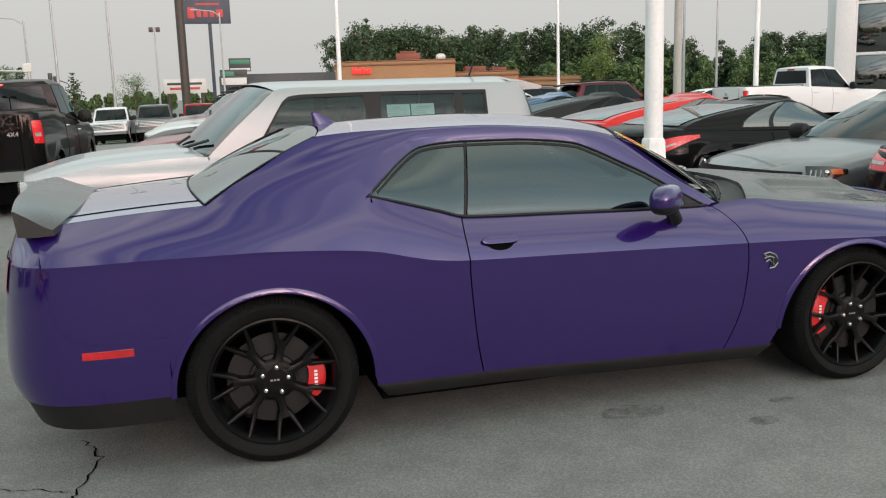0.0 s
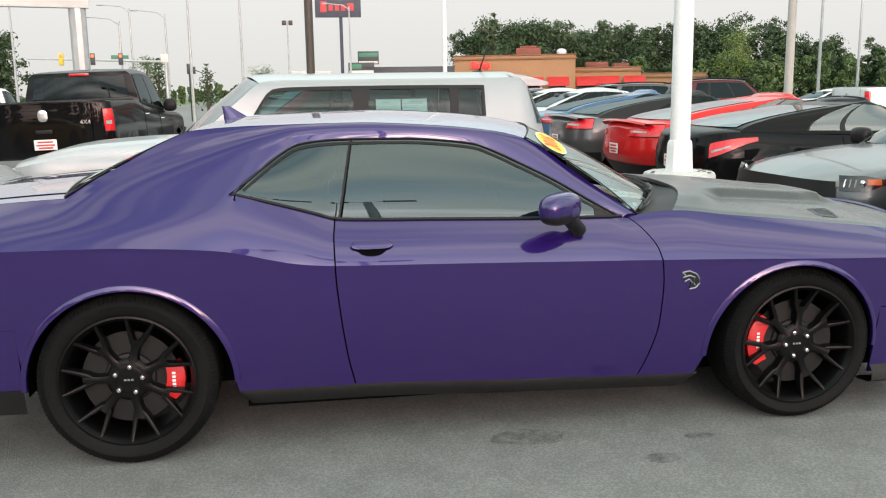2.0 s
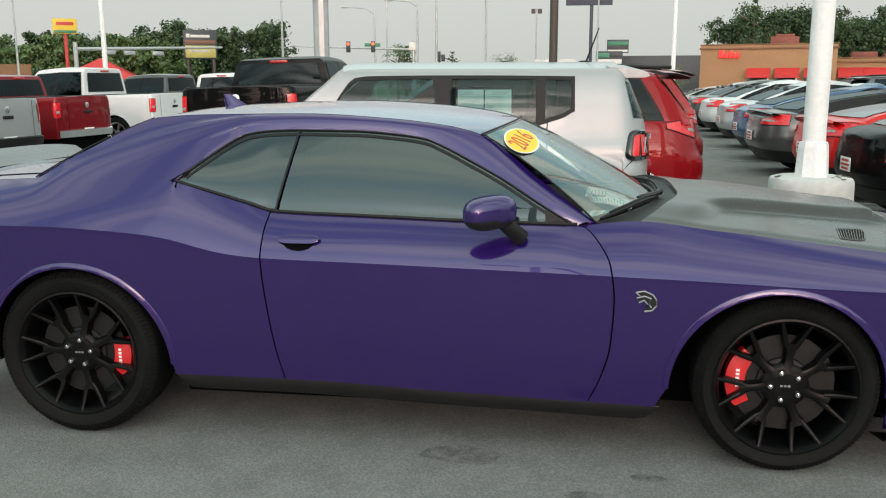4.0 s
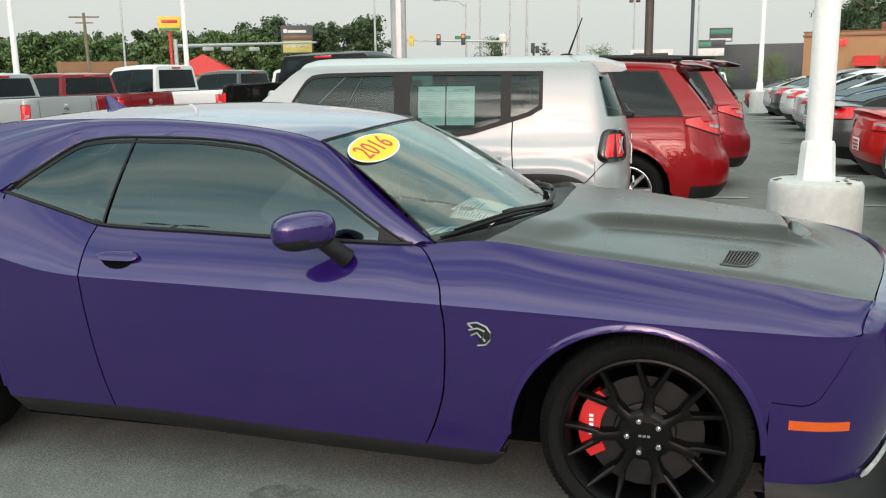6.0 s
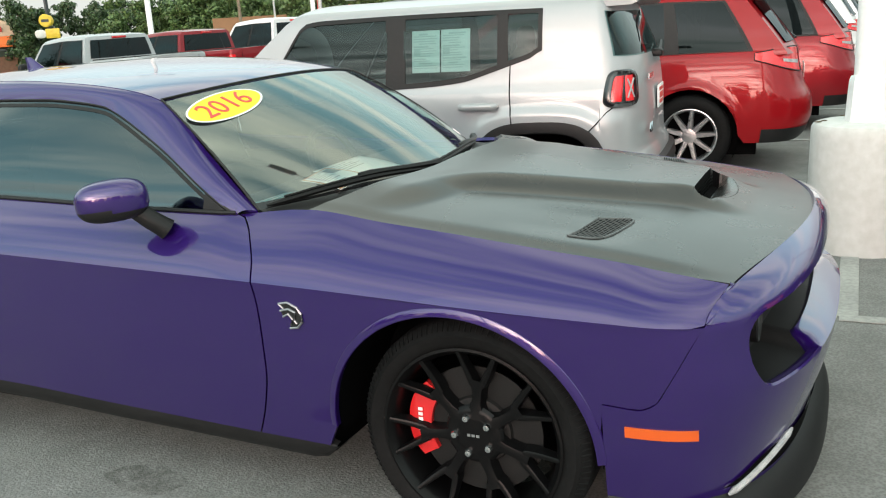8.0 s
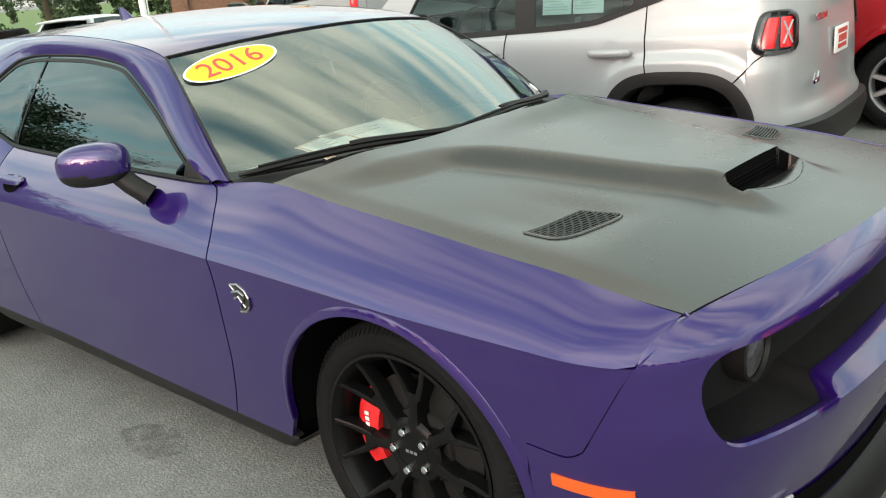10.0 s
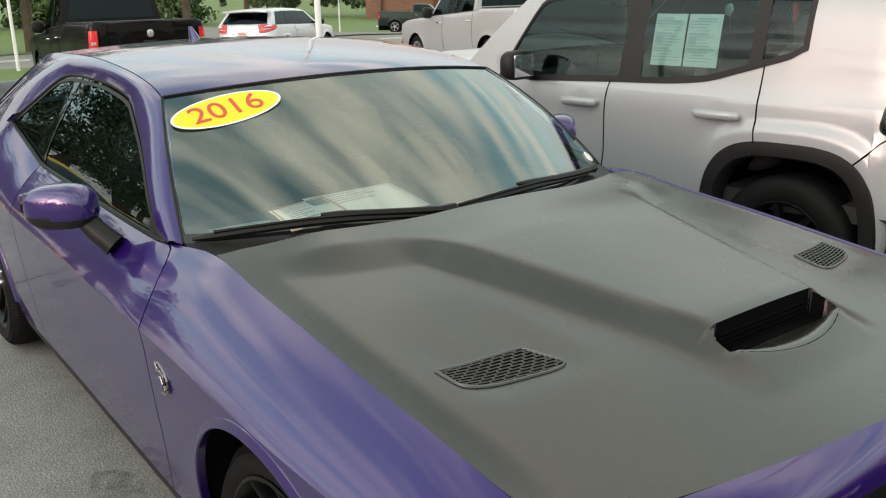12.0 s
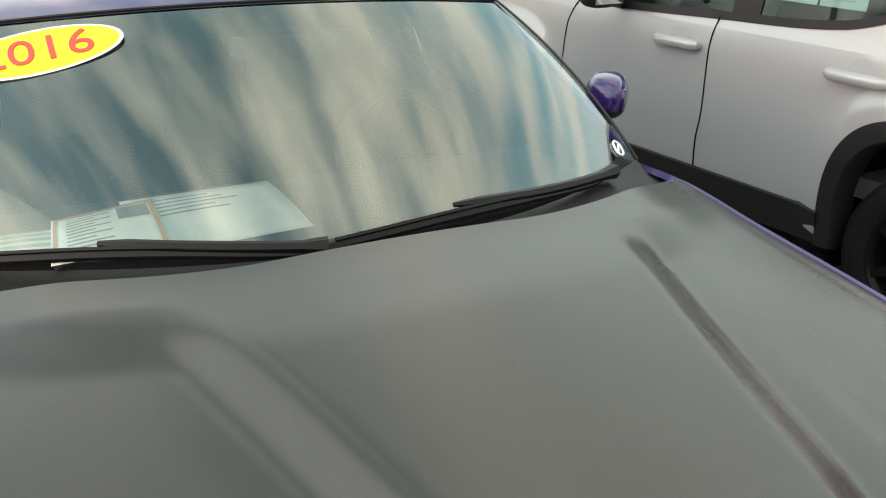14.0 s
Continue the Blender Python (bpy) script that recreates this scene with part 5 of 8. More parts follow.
        turned(bm, [(-.10, ri - .02), (-.10, .001)], 24, (0, 0, 0), "y", s)
        finish("brake_shadow", bm, DARK, root)
    return root


for s in (-1, 1):
    wheel(coupe, 1.473, .352, .352, .938, s, "split", turn=.35)
    wheel(coupe, -1.473, .364, .364, .942, s, "split", turn=1.1)


# ---- other vehicles ----
PAINTS = {}


def colour(name, rgb, metal=0.3):
    if name not in PAINTS:
        PAINTS[name] = paint(name + "_paint", rgb, metal, spec=0.06)
        PAINTS[name].node_tree.nodes["Principled BSDF"].inputs["Coat Weight"].default_value = 0.55
    return PAINTS[name]


def vehicle(name, label, category, place, L, W, belt, roof, axles, r_tyre, paint_m, house, side_glass, tail=None, nose=None, sill=.30, corner=.34, group="", seat_rows=2,
            end_front=None, end_rear=None, crease_z=.62, wheel_opts=None, cladding=None, pickup=False, glass_m=None, bumper=None, lamps=("rear", "front"), tumble=.16,
            handles=True, roof_m=None, rear_bow=.12, mirrors=True, plate=True, seams=(), bend=(.93, 1.1)):
    """A parked vehicle, x ahead. belt: top edge of the lower body along x; house: cab as (front foot, roof front, roof rear, rear foot)."""
    root = tagged(empty(name, place), label, category, group)
    zb = cv(*belt)
    H = W / 2
    ef = cv(*(end_front or ((.2, L / 2 - .06), (.5, L / 2), (.8, L / 2 - .03), (1.2, L / 2 - .15))))
    er = cv(*(end_rear or ((.2, -L / 2 + .08), (.5, -L / 2), (.8, -L / 2 + .02), (1.2, -L / 2 + .08))))
    xf_, xr_ = L / 2 - corner, -L / 2 + corner
    r_arch = r_tyre + .055

    def arch(x):
        for ax in axles:
            if abs(x - ax) < r_arch:
                return r_tyre + math.sqrt(r_arch ** 2 - (x - ax) ** 2)
        return sill

    def half(x, z):
        top = zb(x)
        u = (z - crease_z) / max(top - crease_z, .05)
        if z > crease_z:
            y = H - .02 - (.07 if not pickup else .03) * max(u, 0) ** 2.2
        else:
            d = (crease_z - z) / (crease_z - .2)
            y = H - .02 - .055 * d * d
        for ax in axles:
            k = math.hypot(x - ax, z - r_tyre) - r_arch
            if 0 <= k < .2:
                y += .02 * math.exp(-(k / .05) ** 2)
        return y - .03 * max(0, abs(x) / (L / 2) - .55) / .45

    def point(c, z, s):
        kind, v = c
        if kind == "x":
            return Vector((v, s * half(v, z), z))
        if kind == "f":
            return Vector((xf_ + (ef(z) - xf_) * math.sin(v) ** .62, s * half(xf_, z) * math.cos(v) ** .62, z))
        return Vector((xr_ + (er(z) - xr_) * math.sin(v) ** .62, s * half(xr_, z) * math.cos(v) ** .62, z))

    body = None
    bm = bmesh.new()
    for s in (-1, 1):
        cols = [("r", math.pi / 2 * (1 - i / 12)) for i in range(12)]
        xs = set(spread(xr_, xf_, 26))
        for ax in axles:
            xs |= {ax - r_arch * math.cos(math.pi * i / 14) * .9999 for i in range(15)}
        cols += [("x", x) for x in sorted(xs)] + [("f", math.pi / 2 * (i + 1) / 12) for i in range(12)]
        rows = []
        for c in cols:
            xx = c[1] if c[0] == "x" else (xf_ if c[0] == "f" else xr_)
            x_true = point(c, .7, s).x
            lo, top = (arch(xx) if c[0] == "x" else sill), zb(x_true)
            line = [point(c, lerp(lo, top - .035, k / 12), s) for k in range(13)]
            e = line[-1]
            line += [Vector((e.x, e.y * .985, top - .012)), Vector((e.x, e.y * .95, top))]
            line += [Vector((e.x * (1 if c[0] == "x" else 1), e.y * t, top + (.035 if not pickup else .01) * (1 - t * t))) for t in (.7, .35, 0)]
            rows.append(line)
        grid(bm, rows)
    clean(bm, (0, 0, .4), .001)
    body = finish("body", bm, paint_m, root, "", 35)
    # cab
    a, b, c_, d = house
    zf, zr = zb(a), zb(d)
    hb = half((a + d) / 2, zb((a + d) / 2) - .03) - .035

    def hw(t):
        return hb - tumble * t ** 1.15 - .05 * smooth(.90, 1.0, t)

    def zz(t, k):
        return lerp(lerp(zr, zf, k) - .02, roof - .06 * abs(k - .45) ** 2 * 2, t)

    def xF(t):
        return lerp(a, b, t ** bend[0])

    def xR(t):
        return lerp(d, c_, t ** bend[1])

    def front(y, t):
        return Vector((xF(t) - .14 * y * y, y * hw(t), zz(t, 1)))

    def rear(y, t):
        return Vector((xR(t) + rear_bow * y * y, y * hw(t), zz(t, 0)))

    def side(k, t, s):
        x = lerp(xR(t) + rear_bow, xF(t) - .14, k)
        return Vector((x, s * (hw(t) + .012 * math.sin(math.pi * k)), zz(t, k)))
    bm = bmesh.new()
    r_low = .18 if not pickup else .22
    ts = sorted(set([0, .05, .10, r_low, .30, .42, .54, .66, .78, .86, .90, .94, .97, 1.0]))
    ks = sorted(set([0, 1] + [q for pr in side_glass for q in pr] + spread(0, 1, 8)))
    ys_f, ys_r = [-1, -.96, -.90] + spread(-.6, .6, 4) + [.90, .96, 1], [1, .95, .86] + spread(.6, -.6, 4) + [-.86, -.95, -1]
    marks = [("f", y) for y in ys_f] + [("l", k) for k in ks[::-1][1:-1]] + [("b", y) for y in ys_r] + [("q", k) for k in ks[1:]]
    rings = []
    for t in ts:
        rings.append([front(v, t) if c == "f" else rear(v, t) if c == "b" else side(v, t, 1 if c == "l" else -1) for c, v in marks])
    mid = sum(rings[-1], Vector()) / len(rings[-1])
    n_wall = len(ts)
    for q, up in ((.92, .018), (.6, .035), (.25, .042), (.02, .043)):
        rings.append([Vector((lerp(mid.x, p.x, q), lerp(0, p.y, q), p.z + up - (p.z - roof) * (1 - q) * .5)) for p in rings[n_wall - 1]])

    def solid(i, j):
        if i >= n_wall - 1:
            return True
        t = (ts[i] + ts[i + 1]) / 2
        (c0, v0), (c1, v1) = marks[j], marks[min(j + 1, len(marks) - 1)]
        if c0 != c1:
            if {c0, c1} == {"f", "l"} or {c0, c1} == {"b", "q"}:
                v0 = v1 if c1 in "lq" else v0
            return True
        v = (v0 + v1) / 2
        if c0 == "f":
            return not (abs(v) < .90 and .10 < t < .90)
        if c0 == "b":
            return not (abs(v) < .86 and r_low < t < .86)
        return not (.10 < t < .86 and any(a_ < v < b_ for a_, b_ in side_glass))
    grid(bm, rings, keep=solid)
    clean(bm, (mid.x, 0, mid.z - .4), .001)
    cab = finish("cab", bm, roof_m or paint_m, root, "", 40)
    gm = glass_m or GLASS_DARK

    def pane(nm, f, lo, hi, t0, t1, out, lab="", m_=None):
        bm = bmesh.new()
        rows = []
        for i in range(9):
            t = lerp(t0, t1, i / 8)
            rows.append([f(lerp(lo, hi, j / 10), t) + out for j in range(11)])
        grid(bm, rows)
        clean(bm, (mid.x, 0, mid.z - .3))
        return finish(nm, bm, m_ or gm, cab, lab)
    pane("windscreen", front, -.90, .90, .10, .90, Vector((.012, 0, .006)), m_=GLASS_SCREEN)
    if rear_bow is not None:
        pane("rear_window", rear, -.86, .86, .18 if not pickup else .22, .86, Vector((-.012, 0, .005)))
    for s in (-1, 1):
        for k0, k1 in side_glass:
            pane("side_window", lambda k, t, s=s: side(k, t, s), k0, k1, .10, .86, Vector((0, s * .008, 0)))
        if side_glass:
            bm = bmesh.new()
            k0, k1 = min(q[0] for q in side_glass), max(q[1] for q in side_glass)
            kk = sorted(set([k0 - .012, k1 + .012] + [q for pr in side_glass for q in pr]))
            tt = (.07, .10, .3, .6, .86, .89)
            grid(bm, [[side(k, t, s) + Vector((0, s * .006, 0)) for k in kk] for t in tt],
                 keep=lambda i, j: not (.10 < (tt[i] + tt[i + 1]) / 2 < .86 and any(a_ < (kk[j] + kk[j + 1]) / 2 < b_ for a_, b_ in side_glass)))
            clean(bm, (mid.x, 0, mid.z - .3))
            finish("window_surround", bm, BLACK, cab)
        if mirrors:
            bm = bmesh.new()
            p = side(.985, .14, s)
            blob(bm, p + Vector((-.02, s * .13, .03)), (.07, .12, .085 if not pickup else .12), 3, 14, 10)
            tube(bm, [p, p + Vector((0, s * .08, .0))], .03, 6)
            finish("wing_mirror", bm, BLACK, root)
        for x in seams:
            bm = bmesh.new()
            tube(bm, [Vector((x + (.03 * math.sin(q * 3)), s * (half(x, z) + .001), z)) for q, z in ((q, lerp(sill + .03, zb(x) - .03, q)) for q in spread(0, 1, 12))], .004, 4)
            finish("door_gap", bm, DARK, body)
            if handles:
                bm = bmesh.new()
                hx = x + .17
                tube(bm, [Vector((hx - .08, s * (half(hx, zb(hx) - .16) + .004), zb(hx) - .16)), Vector((hx - .07, s * (half(hx, zb(hx) - .16) + .03), zb(hx) - .16)), Vector((hx + .07, s * (half(hx, zb(hx) - .16) + .03), zb(hx) - .16)), Vector((hx + .08, s * (half(hx, zb(hx) - .16) + .004), zb(hx) - .16))], .013, 6)
                finish("door_handle", bm, paint_m if not pickup else CHROME, body)
        # wheels, wells
        for ax in axles:
            wheel(root, ax, r_tyre, r_tyre, H - .045, s, "plain", .22, r_tyre * .66, .3 * ax, wheel_opts or {"spokes": 5, "twin": True})
            # well in void black, its shade painted in
            bm = bmesh.new()
            rows = [[(ax + (r_arch + .006) * math.cos(q), s * (H - o), max(r_tyre + (r_arch + .006) * math.sin(q), .12)) for q in spread(-.5, math.pi + .5, 20)] for o in (.045, .5)]
            grid(bm, rows)
            grid(bm, [[(ax + q_ * math.cos(q), s * (H - .5), max(r_tyre + q_ * math.sin(q), .2)) for q in spread(-.5, math.pi + .5, 20)] for q_ in (.001, r_arch + .02)])
            finish("wheel_well", bm, DARK, root)
            if cladding:
                bm = bmesh.new()
                rows = [[(ax + rr * math.cos(q), s * (half(ax + rr * math.cos(q), max(r_tyre + rr * math.sin(q), sill)) + o), max(r_tyre + rr * math.sin(q), sill - .02)) for q in spread(-.35, math.pi + .35, 30)]
                        for rr, o in ((r_arch - .030, -.14), (r_arch - .022, .004), (r_arch - .012, .020), (r_arch + .03, .030), (r_arch + .085, .026), (r_arch + .098, -.01))]
                grid(bm, rows)
                clean(bm, (ax, 0, r_tyre))
                finish("arch_cladding", bm, BLACK, body, "black plastic wheel arch trim", 45)
        # lamps
        if "rear" in lamps and tail:
            y0, y1, z0, z1, deep, *swept = tail
            bm = bmesh.new()
            rows = []
            for z in spread(z0, z1, 5):
                def at(v):
                    # a swept lamp rises and narrows towards the flank
                    q_ = (y1 - v) / (y1 - y0) if swept else 0
                    zz = (z0 + z1) / 2 + (z - (z0 + z1) / 2) * (1 - .72 * q_ ** 2) + (swept[0] * q_ if swept else 0)
                    p = point(("r", v), zz, s)
                    n_ = Vector((-1 if v > .6 else -.4, s * (.3 if v > .6 else 1), 0)).normalized()
                    return p + n_ * .008
                rows.append([at(v) for v in spread(y0, y1, 10)])
            grid(bm, rows)
            clean(bm, (0, 0, .8))
            lens_ = finish("tail_lamp", bm, RED_BRIGHT, root, "red tail lamp")
            bm = bmesh.new()
            rows = []
            for z in (lerp(z0, z1, .30), lerp(z0, z1, .46)):
                rows.append([at(v) + Vector((-.004, s * .003, 0)) for v in spread(lerp(y0, y1, .45), lerp(y0, y1, .92), 5)])
            grid(bm, rows)
            clean(bm, (0, 0, .8))
            finish("reverse_lens", bm, CLEAR_LENS, lens_, "pale strip")
            bm = bmesh.new()
            ring = []
            for z, vs_r in ((z0 - .008, spread(y0, y1, 10)), (z1 + .008, spread(y1, y0, 10))):
                ring += [at(v) for v in vs_r]
            tube(bm, ring + ring[:1], .005, 5)
            finish("lamp_frame", bm, BLACK, lens_)
        if "front" in lamps and nose:
            y0, y1, z0, z1, *striped = nose
            bm = bmesh.new()
            rows = [[point(("f", v), lerp((z0 + z1) / 2 + .02, z, .35 + .65 * smooth(y0, lerp(y0, y1, .45), v)) if striped else z, s) + Vector((.008, s * .004, 0)) for v in spread(y0, y1, 8)] for z in spread(z0, z1, 4)]
            grid(bm, rows)
            clean(bm, (0, 0, .7))
            head = finish("headlamp", bm, SHINY_BLACK if striped else CLEAR_LENS, root, "dark striped headlamp" if striped else "clear headlamp")
            if striped:
                zm = (z0 + z1) / 2
                bm = bmesh.new()
                grid(bm, [[point(("f", v), zm + .012 + dz, s) + Vector((.012, s * .006, 0)) for v in spread(lerp(y0, y1, .10), lerp(y0, y1, .38), 4)] for dz in (-.022, .0, .022)])
                clean(bm, (0, 0, .7))
                finish("turn_lens", bm, AMBER, head, "amber turn lens")
                bm = bmesh.new()
                blob(bm, point(("f", lerp(y0, y1, .5)), zm, s) + Vector((.004, 0, 0)), (.022, .030, .030), 2.2, 12, 8)
                finish("lamp_lens", bm, CHROME, head, "round lens")
                bm = bmesh.new()
                for k in range(3):
                    v = lerp(y0, y1, .66 + .12 * k)
                    tube(bm, [point(("f", v), zm - .03, s) + Vector((.010, s * .004, 0)), point(("f", v - .03), zm + .03, s) + Vector((.010, s * .004, 0))], .006, 5)
                finish("lamp_stripe", bm, CLEAR_LENS, head, "pale slanted strips")
    if nose:
        bm = bmesh.new()
        y0, y1, z0, z1 = nose[:4]
        rows = [[point(("f", v), z, s) + Vector((.01, 0, 0)) for s, v in [(-1, v) for v in spread(y1 + .04, math.pi / 2, 6)] + [(1, v) for v in spread(math.pi / 2, y1 + .04, 6)][1:]] for z in spread(z0 - .12, z1 - (.05 if len(nose) > 4 else 0), 6)]
        grid(bm, rows)
        clean(bm, (0, 0, .6))
        finish("grille", bm, BLACK if not pickup else SHINY_BLACK, root, "dark grille")
        if pickup:
            bm = bmesh.new()
            for z in spread(z0 - .08, z1 - .04, 3):
                tube(bm, [point(("f", v), z, s) + Vector((.02, 0, 0)) for s, v in [(-1, v) for v in spread(y1 + .06, math.pi / 2, 5)] + [(1, v) for v in spread(math.pi / 2, y1 + .06, 5)]], .022, 6)
            finish("grille_bar", bm, CHROME, root)
    bm = bmesh.new()
    box(bm, xr_ - .1, xf_ + .1, -H + .18, H - .18, .18, sill + .25)
    finish("underbody", bm, DARK, root)
    if bumper:
        for end, e in (("f", ef), ("r", er)):
            bm = bmesh.new()
            zb0, zb1 = bumper[1]
            rows = []
            for s, v in [(-1, v) for v in spread(.25, math.pi / 2, 8)] + [(1, v) for v in spread(math.pi / 2, .25, 8)][1:]:
                rows.append([point((end, v), z, s) + Vector(((o if end == "f" else -o), 0, 0)) for z, o in ((zb0, 0), (zb0 + .02, .05), (zb1 - .02, .06), (zb1, .02), (zb1, -.02))])
            grid(bm, rows)
            clean(bm, (0, 0, .4))
            finish("bumper", bm, bumper[0], root, "", 45)
    if plate:
        bm = bmesh.new()
        z = plate if isinstance(plate, float) else .80
        x = er(z) - .012
        box(bm, x - .006, x, -.16, .16, z - .07, z + .08, bevel=.004)
        pl = finish("licence_plate", bm, WHITE_VINYL, root, "white dealer plate")
        bm = bmesh.new()
        for k, (w_, dz) in enumerate(((.11, .045), (.13, .0), (.10, -.04))):
            box(bm, x - .009, x - .0065, -w_, w_, z + dz - .012, z + dz + .012)
        finish("plate_mark", bm, RED_VINYL, pl, "red bars", 20)
    if pickup:
        # bed well and tailgate details
        bm = bmesh.new()
        x0, x1 = -L / 2 + .10, d - .12
        z = zb(x0 + .3)
        box(bm, x0, x1, -H + .14, H - .14, z - .02, z + .022, bevel=.01)
        finish("bed_cover", bm, BLACK, root, "black bed cover")
        bm = bmesh.new()
        box(bm, er(1.0) - .022, er(1.0), -.12, .12, 1.0, 1.06, bevel=.01)
        finish("tailgate_handle", bm, BLACK, root)
        bm = bmesh.new()
        p = rear(0, .93)
        box(bm, p.x - .03, p.x + .01, -.16, .16, p.z - .02, p.z + .025, bevel=.008)
        finish("high_brake_lamp", bm, RED_LENS, root, "red brake lamp over the rear window")
        bm = bmesh.new()
        tube(bm, [(er(.9) - .004, -H + .33, .62), (er(.9) - .004, -H + .33, zb(-L / 2 + .2) - .04)], .004, 4)
        finish("tailgate_gap", bm, DARK, root)
        bm = bmesh.new()
        tube(bm, [(er(.9) - .004, H - .33, .62), (er(.9) - .004, H - .33, zb(-L / 2 + .2) - .04)], .004, 4)
        finish("tailgate_gap", bm, DARK, root)
    # dark seats seen through the glass
    for y in (-.36, .36):
        for x in ((lerp(a, d, .42), lerp(a, d, .72)) if seat_rows == 2 else (lerp(a, d, .42),)):
            bm = bmesh.new()
            blob(bm, (x, y, lerp(zf, roof, .25)), (.09, .22, .26), 3, 10, 8)
            blob(bm, (x - .05, y, lerp(zf, roof, .66)), (.05, .12, .09), 3, 10, 8)
            finish("seat", bm, SEAT, root)
    return root, dict(half=half, point=point, side=side, rear=rear, front=front, er=er, ef=ef, zb=zb, H=H, body=body, cab=cab)


RED_BRIGHT = mat("bright_red_lens", (0.72, 0.012, 0.02), 0.2, coat=0.5, vary=0.25, scale=30)
PRINT_PALE = mat("pale_print", (0.66, 0.70, 0.68), 0.8)
GLASS_SKY = glass("coupe_glass", (0.30, 0.38, 0.37), 2.9)
GLASS_SCREEN = glass("screen_glass", (0.20, 0.25, 0.24), 1.5)
WHITE = colour("white", (0.70, 0.71, 0.72), .05)
SILVER = colour("silver", (0.60, 0.61, 0.63), .45)
LIGHT_SILVER = colour("pale_silver", (0.375, 0.392, 0.405), .25)
RED = colour("red", (0.25, 0.005, 0.009), .1)
DEEP_RED = colour("deep_red", (0.22, 0.012, 0.018), .3)
BRIGHT_RED = colour("bright_red", (0.60, 0.018, 0.018), .1)
CAR_BLACK = colour("black", (0.005, 0.005, 0.0055), .0)
CAR_BLACK.node_tree.nodes["Principled BSDF"].inputs["Coat Weight"].default_value = 0.28
CAR_BLACK.node_tree.nodes["Principled BSDF"].inputs["Specular IOR Level"].default_value = 0.02
GREY = colour("graphite", (0.115, 0.118, 0.120), .5)
MID_GREY = colour("mid_grey", (0.135, 0.138, 0.142), .5)
BLUE = colour("blue", (0.06, 0.13, 0.25), .4)
MAROON = colour("maroon", (0.10, 0.018, 0.022), .4)
YELLOW = colour("yellow", (0.72, 0.40, 0.01), .1)
BEIGE = colour("pale_gold", (0.48, 0.45, 0.38), .4)


def suv(label, place, paint_m, L=4.85, W=1.86, roof=1.72, name="suv", rail=True, spoiler=True, group="parked row of family vehicles"):
    r, k = vehicle(name, label, "suv", place, L, W, ((-L / 2, 1.05), (-L / 2 + .3, 1.10), (.5, 1.06), (L * .24, 1.04), (L / 2 - .4, .97), (L / 2, .84)), roof, (L * .305, -L * .285), .365, paint_m,
                   (L * .27, L * .10, -L / 2 + .52, -L / 2 + .12), ((.09, .27), (.31, .60), (.63, .93)), tail=(.05, 1.15, .90, 1.10, .03, .045), nose=(.25, 1.0, .68, .82), seams=(-.25 * L * .62, .13 * L),
                   group=group, wheel_opts={"spokes": 9}, end_rear=((.2, -L / 2 + .22), (.36, -L / 2 + .06), (.52, -L / 2), (.66, -L / 2 + .01), (.76, -L / 2 + .07), (.95, -L / 2 + .12), (1.3, -L / 2 + .18)), plate=.86, corner=.58)
    bm = bmesh.new()
    grid(bm, [[k["point"](("r", v), z, s) + Vector((-.010, s * .004, 0)) for s, v in [(-1, v) for v in spread(.1, math.pi / 2, 9)] + [(1, v) for v in spread(math.pi / 2, .1, 9)][1:]] for z in spread(.30, .42, 4)])
    clean(bm, (0, 0, .4))
    finish("rear_valance", bm, BLACK, r, "black lower valance")
    if rail:
        for s in (-1, 1):
            bm = bmesh.new()
            tube(bm, [(x, s * (W / 2 - .30), roof + .03 + .035 * math.sin(math.pi * t)) for t, x in ((t, lerp(-L / 2 + .55, L * .12, t)) for t in spread(0, 1, 10))], .022, 8)
            finish("roof_rail", bm, BLACK, r)
    if spoiler:
        bm = bmesh.new()
        rows = []
        for y in spread(-1, 1, 14):
            yy = y * (W / 2 - .26)
            x0 = -L / 2 + .54
            rows.append([(x0, yy, roof + .012 - .03 * y * y), (x0 - .15, yy, roof + .004 - .03 * y * y), (x0 - .30, yy, roof - .035 - .03 * y * y), (x0 - .29, yy, roof - .06 - .03 * y * y), (x0 - .05, yy, roof - .06 - .03 * y * y)])
        grid(bm, rows)
        clean(bm, (-L / 2 + .25, 0, roof - .03))
        bmesh.ops.recalc_face_normals(bm, faces=bm.faces)
        finish("roof_spoiler", bm, paint_m, r, "", 45)
    bm = bmesh.new()
    tube(bm, [k["rear"](-.1, .20) + Vector((-.03, 0, 0)), k["rear"](-.55, .24) + Vector((-.035, 0, .01))], .012, 6)
    finish("rear_wiper", bm, BLACK, r)
    return r, k


